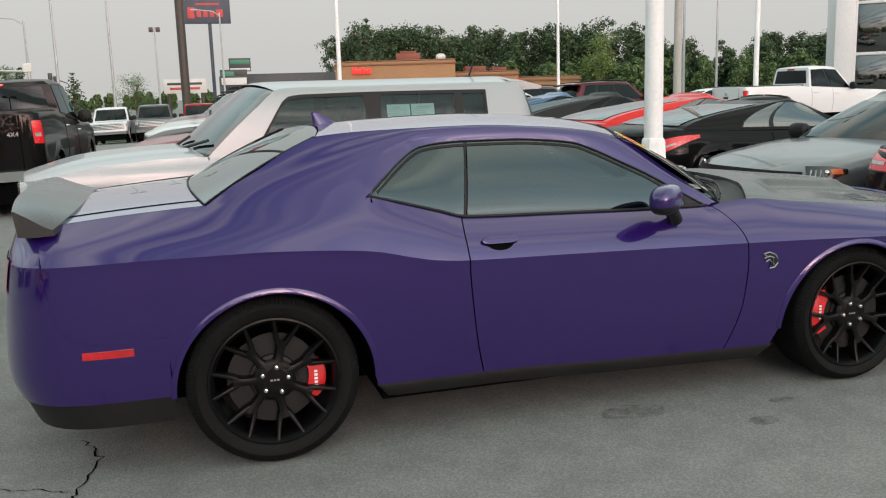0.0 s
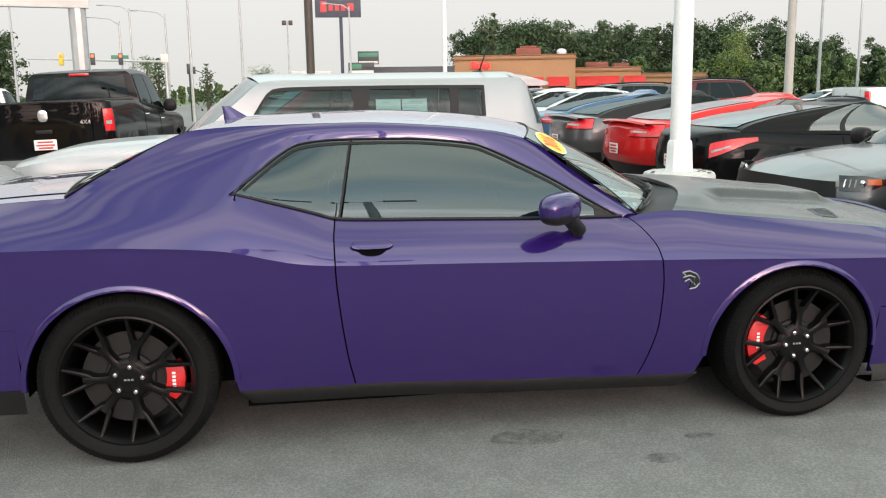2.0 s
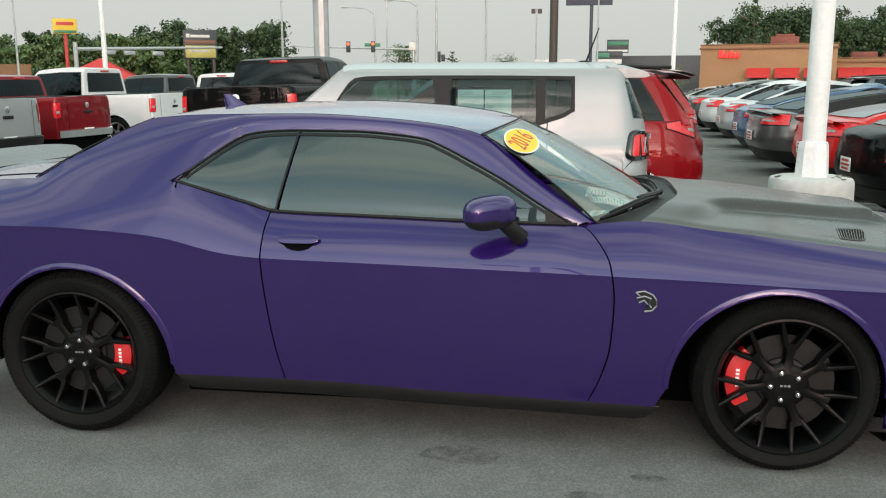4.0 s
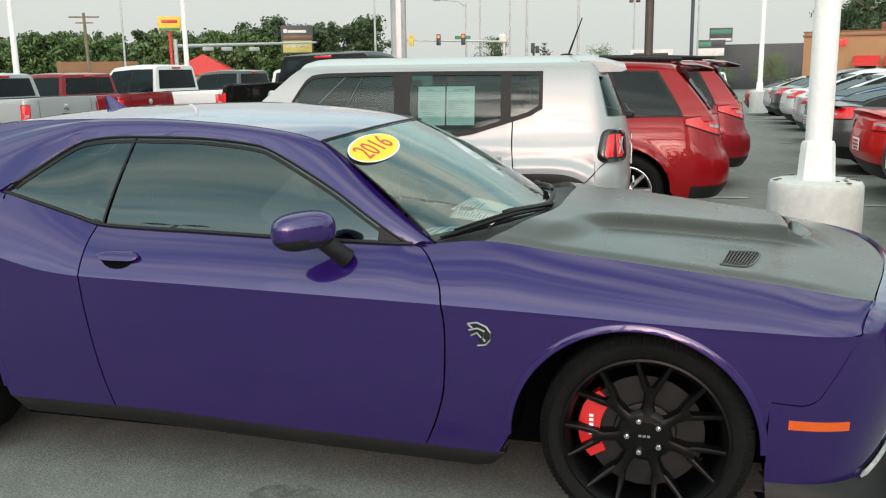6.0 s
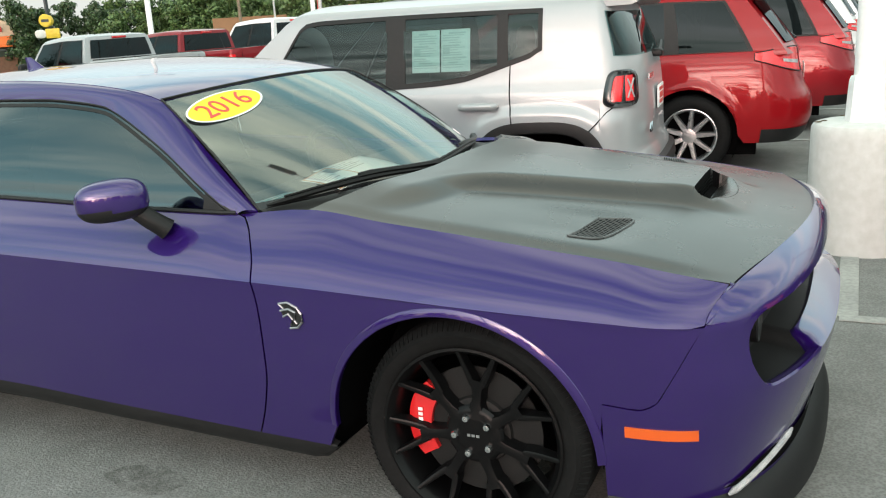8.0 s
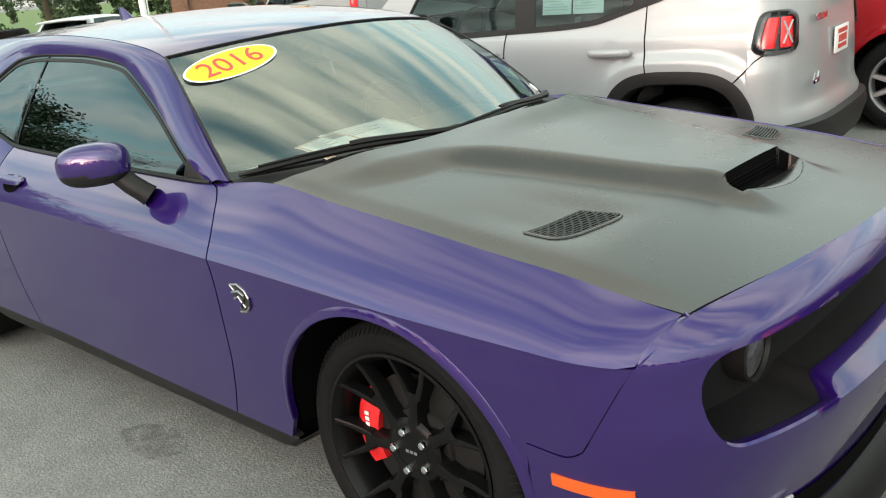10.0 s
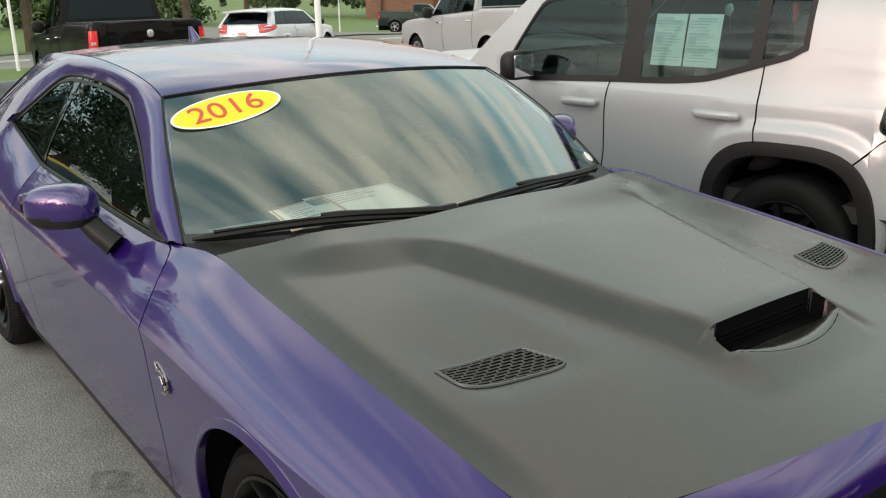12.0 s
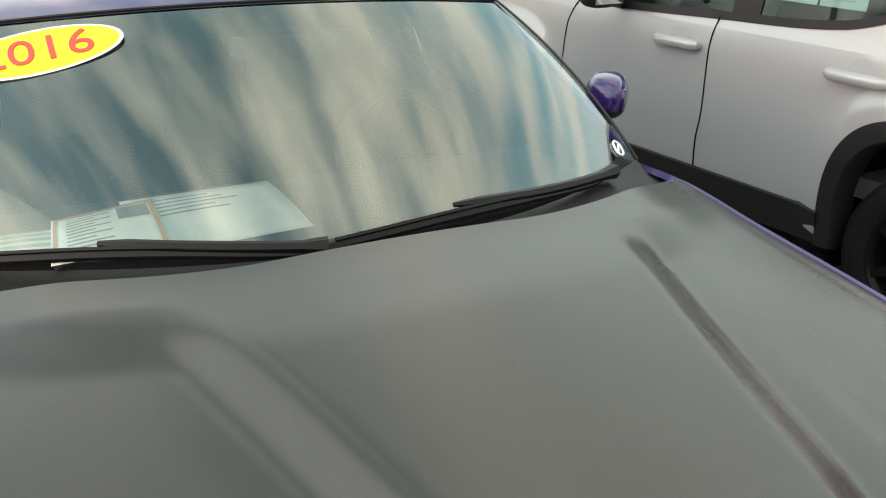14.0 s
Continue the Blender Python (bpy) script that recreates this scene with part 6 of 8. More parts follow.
def sedan(label, place, paint_m, L=4.75, W=1.86, roof=1.42, name="sedan", coupe_like=False, group="cars across the aisle", roof_m=None, tail=(.30, 1.25, .82, .98, .02), spoiler=False, nose=(.25, .95, .62, .74), glass_m=None):
    back = -L * .43 if coupe_like else -L * .385
    top_rear = -L * .02 if coupe_like else -L * .14
    r, k = vehicle(name, label, "car", place, L, W, ((-L / 2, .90), (-L / 2 + .12, .965), (-L / 2 + .35, 1.0), (-L * .22, .96), (.3, .93), (L * .20, .93), (L * .38, .84), (L / 2, .68)), roof, (L * .30, -L * .295), .335, paint_m,
                   (L * .225, L * .07, top_rear, back), ((.34, .50), (.53, .92)) if coupe_like else ((.05, .16), (.20, .53), (.56, .93)), tail=tail, nose=nose, sill=.24,
                   seams=(-.10 * L, .16 * L) if coupe_like else (-.02 * L, .18 * L), tumble=.27 if coupe_like else .22, group=group, wheel_opts={"spokes": 5, "twin": True}, roof_m=roof_m, rear_bow=.16 if coupe_like else .10, glass_m=glass_m,
                   bend=(1.25, 1.85) if coupe_like else (1.0, 1.35),
                   end_rear=((.2, -L / 2 + .26), (.38, -L / 2 + .10), (.55, -L / 2), (.75, -L / 2 + .02), (.88, -L / 2 + .05), (1.0, -L / 2 + .14)), plate=.62, corner=.66, seat_rows=1 if coupe_like else 2)
    bm = bmesh.new()
    grid(bm, [[k["point"](("r", v), z, s) + Vector((-.010, s * .004, 0)) for s, v in [(-1, v) for v in spread(.1, math.pi / 2, 9)] + [(1, v) for v in spread(math.pi / 2, .1, 9)][1:]] for z in spread(.24, .42, 4)])
    clean(bm, (0, 0, .4))
    finish("rear_valance", bm, BLACK, r, "black lower valance")
    if spoiler:
        bm = bmesh.new()
        rows = [[(-L / 2 + .22 + .05 * y * y, y * W * .42, .995 - .03 * y * y), (-L / 2 + .06 + .08 * y * y, y * W * .42, 1.045 - .04 * y * y), (-L / 2 + .03 + .08 * y * y, y * W * .42, 1.02 - .04 * y * y), (-L / 2 + .16, y * W * .42, .965 - .03 * y * y)] for y in spread(-1, 1, 14)]
        grid(bm, rows)
        clean(bm, (-L / 2 + .12, 0, 1.0))
        bmesh.ops.recalc_face_normals(bm, faces=bm.faces)
        finish("boot_spoiler", bm, paint_m, r, "", 45)
    return r, k


def pickup(label, place, paint_m, L=5.8, W=2.0, roof=1.93, name="pickup_truck", group="parked pickup trucks", chrome=True, r_tyre=.40, four=False, cab_rear=-.55, lift=0.0):
    r, k = vehicle(name, label, "pickup", place, L, W, ((-L / 2, 1.36 + lift), (cab_rear - .2, 1.36 + lift), (cab_rear, 1.30 + lift), (.6, 1.24), (L * .22, 1.20), (L / 2 - .3, 1.12), (L / 2, 1.0)), roof, (L * .325, -L * .30), r_tyre, paint_m,
                   (L * .235, L * .115, cab_rear + .06, cab_rear), ((.06, .46), (.50, .93)), tail=(.02, .62, .92 + lift, 1.24 + lift, .02), nose=(.15, .75, .88, 1.06), sill=.48, corner=.16, pickup=True,
                   seams=(cab_rear + .10, .35), tumble=.13, group=group, wheel_opts={"spokes": 5, "twin": True}, crease_z=.85, bumper=(CHROME if chrome else BLACK, (.48, .66)), rear_bow=.04, plate=.84 if four else .60,
                   end_rear=((.3, -L / 2 + .03), (.7, -L / 2), (1.2, -L / 2), (1.4, -L / 2 + .01)), end_front=((.3, L / 2 - .05), (.7, L / 2), (1.0, L / 2 - .01), (1.2, L / 2 - .10)))
    if four:
        bm = bmesh.new()
        text_mesh(bm, "4X4", Matrix.Translation((-L / 2 - .006, -W / 2 + .42, 1.15)) @ Euler((radians(90), 0, radians(-90))).to_matrix().to_4x4(), .09, .002)
        finish("tailgate_lettering", bm, ALLOY, r, "chrome letters 4X4", 20)
    bm = bmesh.new()
    blob(bm, (-L / 2 - .006, 0, 1.17 + lift), (.010, .072 if four else .055, .086 if four else .062), 2.5, 14, 10)
    finish("tailgate_badge", bm, ALLOY, r, "plain chrome badge")
    if chrome:
        bm = bmesh.new()
        turned(bm, [(0, .045), (-.16, .048), (-.17, .040), (-.02, .038)], 16, (-L / 2 + .05, -W / 2 + .33, .42), "x")
        finish("exhaust_pipe", bm, CHROME, r)
    return r, k


def put(x, y, heading):
    n = Vector(((ground_z(x - 1, y) - ground_z(x + 1, y)) / 2, (ground_z(x, y - 1) - ground_z(x, y + 1)) / 2, 1)).normalized()
    tip = Vector((0, 0, 1)).rotation_difference(n).to_matrix().to_4x4()
    return Matrix.Translation((x, y, ground_z(x, y))) @ tip @ pose(0, 0, 0, 0, 0, heading)


# pale boxy small off-roader beside the coupe
def boxy_offroader(place, paint_m):
    """A compact square-shouldered off-roader; x ahead, wheels at -1.41 and 1.16."""
    root = tagged(empty("compact_suv", place), "pale silver boxy off-roader with black wheel arch trim", "suv")
    axles, rt = (-1.42, 1.15), .345
    prof = cv((.28, .845), (.45, .882), (.70, .900), (.92, .899), (1.03, .890), (1.09, .870), (1.30, .836), (1.45, .806), (1.545, .776), (1.58, .752), (1.604, .715))
    tail_x = cv((.28, -2.03), (.42, -2.10), (.58, -2.112), (.66, -2.075), (.95, -2.065), (1.16, -2.045), (1.24, -2.025), (1.40, -1.955), (1.54, -1.885), (1.604, -1.83))
    nose_x = cv((.28, 1.96), (.45, 2.08), (.62, 2.105), (.85, 2.09), (1.05, 2.05), (1.13, 1.96))
    win_low = cv((-2.2, 1.22), (-1.62, 1.27), (-1.452, 1.306), (-1.39, 1.268), (-1.25, 1.222), (-1.12, 1.182), (-.93, 1.130), (-.70, 1.108), (-.39, 1.096), (.20, 1.072), (.50, 1.066))
    win_top = cv((-2.2, 1.49), (-1.8, 1.51), (-1.452, 1.540), (-.5, 1.548), (.05, 1.544), (.17, 1.532), (.22, 1.500), (.30, 1.385), (.40, 1.235), (.50, 1.075))
    top = cv((-2.2, 1.604), (.10, 1.604), (.20, 1.600), (.27, 1.583), (.40, 1.482), (.55, 1.358), (.70, 1.222), (.80, 1.128))
    join = cv((-2.2, 1.05), (.45, 1.05), (.80, 1.127), (.95, 1.132), (1.50, 1.105), (1.80, 1.06), (2.1, 1.0))
    xr, xf = -1.74, 1.72
    pw = 3.2

    def ring(ax, a, b, q):
        c, d = math.cos(q), math.sin(q)
        return ax + a * math.copysign(abs(c) ** (2 / pw), c), rt + b * math.copysign(abs(d) ** (2 / pw), d)

    def arch(x):
        for ax in axles:
            if abs(x - ax) < .385:
                return rt + .455 * (1 - abs((x - ax) / .385) ** pw) ** (1 / pw)
        return .30

    def half(x, z):
        y = prof(z) - .045 * smooth(.9, 1.9, x) - .030 * smooth(-1.2, -1.9, x)
        for ax in axles:
            k = (abs((x - ax) / .455) ** pw + abs((z - rt) / .525) ** pw) ** (1 / pw)
            if z > .3:
                y += .026 * (1 - smooth(1.06, 1.20, k))
        return y

    def point(c, z, s):
        kind, v = c
        if kind == "x":
            return Vector((v, s * half(v, z), z))
        e, x0 = (nose_x(z), xf) if kind == "f" else (tail_x(z), xr)
        return Vector((x0 + (e - x0) * math.sin(v) ** .66, s * half(x0, z) * math.cos(v) ** .60, z))

    rear_cols = [("r", math.pi / 2 * (1 - i / 16)) for i in range(16)]
    bm = bmesh.new()
    for s in (-1, 1):
        xs = set(spread(xr, xf, 40)) | {.80}
        for ax in axles:
            xs |= {ring(ax, .385 * .9999, .455, math.pi * i / 22)[0] for i in range(23)}
        cols = rear_cols + [("x", x) for x in sorted(xs)] + [("f", math.pi / 2 * (i + 1) / 14) for i in range(14)]
        rows = []
        for c in cols:
            x = c[1] if c[0] == "x" else point(c, .8, s).x
            lo, hi = (arch(x) if c[0] == "x" else .30), join(x)
            rows.append([point(c, lerp(lo, hi, k / 18), s) for k in range(19)])
        grid(bm, rows)
    # bonnet: spans from edge to edge
    rows = []
    for c in [("x", x) for x in spread(.80, xf, 12)] + [("f", math.pi / 2 * (i + 1) / 14 * .999) for i in range(14)]:
        x = c[1] if c[0] == "x" else point(c, .8, 1).x
        p = point(c, join(x), 1)
        rows.append([Vector((p.x, p.y * u, p.z + .030 * (1 - u ** 4) + .016 * smooth(.62, .48, abs(u)) * smooth(2.05, 1.7, x))) for u in spread(-1, 1, 24)])
    grid(bm, rows)
    clean(bm, (0, 0, .5), .001)
    body = finish("body", bm, paint_m, root, "", 38)
    # upper shell with window openings
    marks = sorted(set([-1.452, -1.235, -1.165, -.545, -.405, .50] + spread(xr, .80, 44) + [.17, .22, .27]))
    cols = rear_cols + [("x", x) for x in marks]
    n0, n1, n2 = 4, 8, 5

    def levels(c):
        x = c[1] if c[0] == "x" else point(c, 1.3, 1).x
        a, b, d, e = join(x), win_low(x), win_top(x), top(x)
        if x > .50:
            b = d = lerp(a, e, .5)
        return [lerp(a, b, k / n0) for k in range(n0)] + [lerp(b, d, k / n1) for k in range(n1)] + [lerp(d, e, k / n2) for k in range(n2 + 1)]

    def is_open(c0, c1):
        if c0[0] == "r" and c1[0] == "r":
            return c1[1] > .36
        return c0[0] == "x" and c1[0] == "x" and c0[1] > -1.4525 and c1[1] < .5005
    for nm, m_, off in (("upper_shell", paint_m, 0.0), ("inner_lining", LINING, .028)):
        bm = bmesh.new()
        for s in (-1, 1):
            rows = []
            for c in cols:
                ps = [point(c, z, s) for z in levels(c)]
                if off:
                    ps = [Vector((p.x + (off if c[0] == "r" else 0), p.y - s * min(off, abs(p.y)), p.z)) for p in ps]
                rows.append(ps)
            grid(bm, rows, keep=lambda i, j: not (is_open(cols[i], cols[i + 1]) and n0 <= j < n0 + n1))
        rows = []
        for c in cols:
            x = c[1] if c[0] == "x" else point(c, 1.6, 1).x
            if x > .271:
                break
            p = point(c, top(x), 1)
            rows.append([Vector((p.x + .07 * smooth(-.1, .27, x) * (1 - u * u), u * (p.y - off), p.z - off + .058 * (1 - abs(u) ** 2.6))) for u in spread(-1, 1, 26)])
        grid(bm, rows)
        clean(bm, (-.7, 0, 1.2), .0008)
        shell = finish(nm, bm, m_, root, "", 38) if not off else finish(nm, bm, m_, shell, "dark inside lining", 38)
        if not off:
            cab = shell
    # windscreen
    bm = bmesh.new()
    rows = []
    for x in spread(.272, .80, 12):
        p = point(("x", x), top(x), 1)
        rows.append([Vector((p.x + .07 * (1 - u * u) + .05 * smooth(.27, .8, x) * (1 - u * u), u * (p.y - .01), p.z + .045 * (1 - u * u) * (1 - smooth(.3, .8, x) * .6))) for u in spread(-1, 1, 22)])
    grid(bm, rows)
    clean(bm, (0, 0, 1))
    finish("windscreen", bm, GLASS_SCREEN, cab, "pale green windscreen").visible_shadow = False
    bm = bmesh.new()
    for u, r_ in ((-.3, .012), (.35, .012)):
        tube(bm, [rows[-1][int((u + 1) * 11)] + Vector((.01, 0, .02)), rows[-3][int((u + 1.5) * 11) % 23] + Vector((.02, 0, .02))], r_, 5)
    grid(bm, [[p + Vector((.05, 0, -.005)) for p in rows[-1]], [p + Vector((-.03, 0, .018)) for p in rows[-1]]])
    finish("cowl", bm, BLACK, body, "black cowl and wipers")
    # rear window wraps round to the pillars
    bm = bmesh.new()
    rc = [("r", q) for q in spread(.34, math.pi / 2, 14)]
    rows = [[point(c, lerp(win_low(point(c, 1.3, 1).x) - .006, win_top(point(c, 1.3, 1).x) + .004, t), s) + Vector((-.004, s * .002, 0)) for s, c in [(-1, c) for c in rc] + [(1, c) for c in rc[::-1]][1:]] for t in spread(0, 1, 8)]
    grid(bm, rows)
    clean(bm, (-1.4, 0, 1.3))
    finish("rear_window", bm, GLASS_TEAL, cab, "dark tinted rear window").visible_shadow = False
    for s in (-1, 1):
        # panes behind a black surround
        for x0, x1, lab in ((-1.445, -1.222, "small quarter window"), (-1.178, -.532, "rear door window"), (-.418, .495, "front door window")):
            bm = bmesh.new()
            grid(bm, [[Vector((x, s * (half(x, z) - .003), z)) for x, z in ((x, lerp(win_low(x) - .004, win_top(x) + .004, t)) for x in spread(x0, x1, 22))] for t in spread(0, 1, 8)])
            clean(bm, (-.6, 0, 1.2))
            finish("side_window", bm, GLASS_TEAL, cab, lab).visible_shadow = False
        kk = sorted(set([-1.452, -1.425, -1.235, -1.165, -.545, -.405, .46, .50] + spread(-1.425, .46, 40)))
        bm = bmesh.new()
        rows = []
        for x in kk:
            lo, hi = win_low(x), win_top(x)
            g = max(hi - lo, .002)
            rows.append([Vector((x, s * (half(x, z) + .004), z)) for z in (lo - .012, lo, lo + min(.022, g * .4), hi - min(.020, g * .4), hi, hi + .008)])
        solid = ((-1.46, -1.42), (-1.236, -1.164), (-.546, -.404), (.455, .51))
        grid(bm, rows, keep=lambda i, j: j != 2 or any(a <= kk[i] and kk[i + 1] <= b for a, b in solid))
        clean(bm, (-.6, 0, 1.2))
        finish("window_surround", bm, BLACK, cab, "black window surround", 40)
        # mirror on the door corner
        bm = bmesh.new()
        blob(bm, (.205, s * 1.045, 1.158), (.060, .105, .085), 3.4, 18, 12)
        tube(bm, [(.26, s * .86, 1.085), (.22, s * .95, 1.10)], [.035, .030], 8)
        mir = finish("wing_mirror", bm, BLACK, root, "square black door mirror")
        bm = bmesh.new()
        box(bm, .140, .146, s * 1.045 - .082, s * 1.045 + .082, 1.095, 1.222, bevel=.002)
        finish("mirror_glass", bm, CHROME, mir)
        # door gaps
        for pts in (((1.100, -.352), (1.03, -.340), (.95, -.334), (.70, -.338), (.55, -.318), (.36, -.31)), ((1.228, -1.250), (1.10, -1.246), (1.02, -1.248), (.80, -1.262), (.78, -1.262)),
                    ((1.06, .540), (1.0, .575), (.94, .60), (.75, .62), (.55, .625), (.36, .60))):
            f_ = cv(*sorted(pts))
            bm = bmesh.new()
            tube(bm, [(f_(z), s * (half(f_(z), z) + .0005), z) for z in spread(min(p[0] for p in pts), max(p[0] for p in pts), 20)], .0042, 4)
            finish("door_gap", bm, DARK, body)
        # seam between quarter panel and bumper
        bm = bmesh.new()
        tube(bm, [point(c, z, s) + Vector((0, s * .0005, 0)) for c, z in ((("x", xr), .795), (("r", .06), .845), (("r", .18), .905), (("r", .34), .945))], .004, 4)
        finish("bumper_gap", bm, DARK, body)
        # handles over flat oval cups, whose shade is painted in
        for hx in (-.165, -1.045):
            z = .968
            bm = bmesh.new()
            grid(bm, [[(hx + .062 * q * math.cos(a), s * (half(hx, z + .062 * q * math.sin(a)) + .0015 - .0 * q), z + .005 + .062 * q * math.sin(a)) for a in spread(0, 2 * math.pi, 24)] for q in (.02, .5, 1.0)])
            clean(bm, (hx, 0, z))
            cup = finish("handle_cup", bm, CUP_SHADE, body, "flat round recess patch with shade painted in")
            bm = bmesh.new()
            y = half(hx, z)
            tube(bm, [(hx - .118, s * (y - .002), z), (hx - .112, s * (y + .026), z), (hx - .095, s * (y + .040), z), (hx + .095, s * (y + .040), z), (hx + .112, s * (y + .026), z), (hx + .118, s * (y - .002), z)], [.016, .021, .023, .023, .021, .016], 12)
            finish("door_handle", bm, paint_m, body)
        # wheels, wells, arch trim
        for ax in axles:
            wheel(root, ax, rt, rt, .885, s, "plain", .22, .222, .3 * ax, {"spokes": 7, "rim": WHEEL_BLACK})
            # void black well: the darkness under the arch is in the colour
            bm = bmesh.new()
            qs = spread(-.35, math.pi + .35, 36)
            grid(bm, [[(ring(ax, .392, .462, q)[0], s * (.875 - o), max(ring(ax, .392, .462, q)[1], .2)) for q in qs] for o in (0, .5)])
            grid(bm, [[(ax + f_ * math.cos(q), s * .38, max(rt + f_ * math.sin(q), .2)) for q in qs] for f_ in (.001, .52)])
            finish("wheel_well", bm, DARK, root)
            bm = bmesh.new()
            rows = []
            for a, b, o in ((.372, .440, -.10), (.374, .442, .012), (.382, .450, .026), (.42, .488, .030), (.447, .517, .026), (.457, .527, .004)):
                pts = [ring(ax, a, b, q) for q in spread(-.22, math.pi + .22, 48)]
                rows.append([(x, s * (half(min(max(x, xr + .02), xf - .02), max(z, .33)) + o - .024), max(z, .29)) for x, z in pts])
            grid(bm, rows)
            clean(bm, (ax, 0, rt))
            finish("arch_cladding", bm, BLACK, body, "black plastic wheel arch trim", 45)
        bm = bmesh.new()
        grid(bm, [[(x, s * (half(x, z) + o), z) for x in spread(-.98, .72, 14)] for z, o in ((.26, -.05), (.28, .006), (.40, .014), (.43, .010), (.44, -.006))])
        clean(bm, (0, 0, .4))
        finish("sill_cladding", bm, BLACK, body, "black plastic sill")
        # tail lamp: black frame round a red lens with a pale cross
        ang, zc = .50, 1.045

        def at(u, v, out, s=s):
            p = point(("r", max(ang + .345 * u + .05 * v * (u < 0), .01)), zc + .112 * v, s)
            return p + Vector((-.72, s * .69, 0)) * out

        def squircle(q, k):
            c, d = math.cos(q), math.sin(q)
            return k * math.copysign(abs(c) ** .45, c), k * math.copysign(abs(d) ** .45, d)
        bm = bmesh.new()
        grid(bm, [[at(*squircle(q, k), o) for q in spread(0, 2 * math.pi, 36)] for k, o in ((1.0, -.012), (1.0, .018), (.93, .030), (.78, .028), (.75, .010), (.01, .010))])
        clean(bm, (0, 0, zc))
        lamp = finish("tail_lamp", bm, SHINY_BLACK, root, "black framed square tail lamp", 50)
        for u0, u1 in ((-.70, -.06), (.10, .70)):
            bm = bmesh.new()
            grid(bm, [[at(lerp(u0, u1, i / 5), v, .020 if 0 < i < 5 else .012) for i in range(6)] for v in spread(-.68, .68, 6)])
            clean(bm, (0, 0, zc))
            finish("lens", bm, RED_BRIGHT, lamp)
        bm = bmesh.new()
        for sg in (-1, 1):
            tube(bm, [at(lerp(.18, .62, k / 6), sg * lerp(-.5, .5, k / 6), .024) for k in range(7)], .0055, 5)
        finish("lens_cross", bm, CLEAR_LENS, lamp, "pale cross on the lens")
        bm = bmesh.new()
        p = point(("x", 1.66), .84, s)
        box(bm, p.x - .05, p.x + .05, p.y - .012, p.y + .012, .81, .87, bevel=.008)
        finish("side_marker", bm, AMBER, root, "amber marker")
        # headlamps, never far from the grille
        bm = bmesh.new()
        c = point(("f", 1.02), .90, s)
        turned(bm, [(-.04, .105), (.012, .105), (.016, .095), (.006, .088), (.014, .05), (.016, .001)], 28, c, "x")
        finish("headlamp", bm, CLEAR_LENS, root, "round headlamp")
    bm = bmesh.new()
    for k in range(7):
        y = -.30 + .10 * k
        box(bm, nose_x(.88) - .02, nose_x(.88) + .012, y - .030, y + .030, .80, .98, bevel=.012)
    finish("grille_slot", bm, SHINY_BLACK, root, "black upright grille slots")
    for end, xe in (("r", tail_x), ("f", nose_x)):
        bm = bmesh.new()
        o_ = -1 if end == "r" else 1
        rows = []
        for s, v in [(-1, v) for v in spread(.22, math.pi / 2, 10)] + [(1, v) for v in spread(math.pi / 2, .22, 10)][1:]:
            rows.append([point((end, v), z, s) + Vector((o_ * o, s * o * .3, 0)) for z, o in ((.30, -.02), (.31, .03), (.36, .05), (.48, .055), (.55, .04), (.565, -.01))])
        grid(bm, rows)
        clean(bm, (0, 0, .4))
        finish("bumper", bm, BLACK, root, "dark grey plastic bumper", 45)
    bm = bmesh.new()
    rows = []
    for y in spread(-1, 1, 18):
        yy, d = y * .70, .035 * abs(y) ** 3
        rows.append([(-1.70, yy * .97, 1.650 - d), (-1.86, yy, 1.638 - d), (-2.005, yy, 1.600 - d), (-2.012, yy, 1.584 - d), (-1.98, yy, 1.572 - d), (-1.83, yy, 1.570 - d)])
    grid(bm, rows)
    for r in (rows[0], rows[-1]):
        bm.faces.new([bm.verts.new(p) for p in r])
    clean(bm, (-1.86, 0, 1.61))
    bmesh.ops.recalc_face_normals(bm, faces=bm.faces)
    finish("roof_spoiler", bm, paint_m, root, "", 45)
    bm = bmesh.new()
    tube(bm, [(-1.60, .10, 1.655), (-1.70, .10, 1.93)], [.009, .005], 6)
    blob(bm, (-1.59, .10, 1.658), (.05, .025, .016), 2.4, 12, 8)
    finish("roof_antenna", bm, BLACK, root, "short black antenna")
    bm = bmesh.new()
    x = tail_x(1.24)
    blob(bm, (x - .035, .02, 1.215), (.045, .05, .028), 3, 12, 8)
    tube(bm, [(x - .05, .02, 1.22), (x - .035, -.22, 1.245), (x - .02, -.42, 1.28)], [.016, .012, .008], 6)
    finish("rear_wiper", bm, BLACK, root)
    bm = bmesh.new()
    box(bm, tail_x(.93) - .020, tail_x(.93) - .010, -.16, .16, .855, 1.005, bevel=.004)
    pl = finish("licence_plate", bm, WHITE_VINYL, root, "white dealer plate")
    bm = bmesh.new()
    for w_, z in ((.11, .975), (.10, .89)):
        box(bm, tail_x(.93) - .0235, tail_x(.93) - .0205, -w_, w_, z - .012, z + .012)
    for k in range(4):
        box(bm, tail_x(.93) - .0235, tail_x(.93) - .0205, -.10 + .052 * k, -.065 + .052 * k, .912, .952)
    finish("plate_mark", bm, RED_VINYL, pl, "red bars", 20)
    bm = bmesh.new()
    text_mesh(bm, "4x4", Matrix.Translation((tail_x(.78) - .012, .56, .775)) @ Euler((radians(90), 0, radians(-90))).to_matrix().to_4x4(), .085, .004)
    finish("tailgate_lettering", bm, CHROME, root, "chrome letters 4x4", 20)
    bm = bmesh.new()
    for k in range(4):
        box(bm, tail_x(1.09) - .014, tail_x(1.09) - .004, .30 + .06 * k, .345 + .06 * k, 1.075, 1.11)
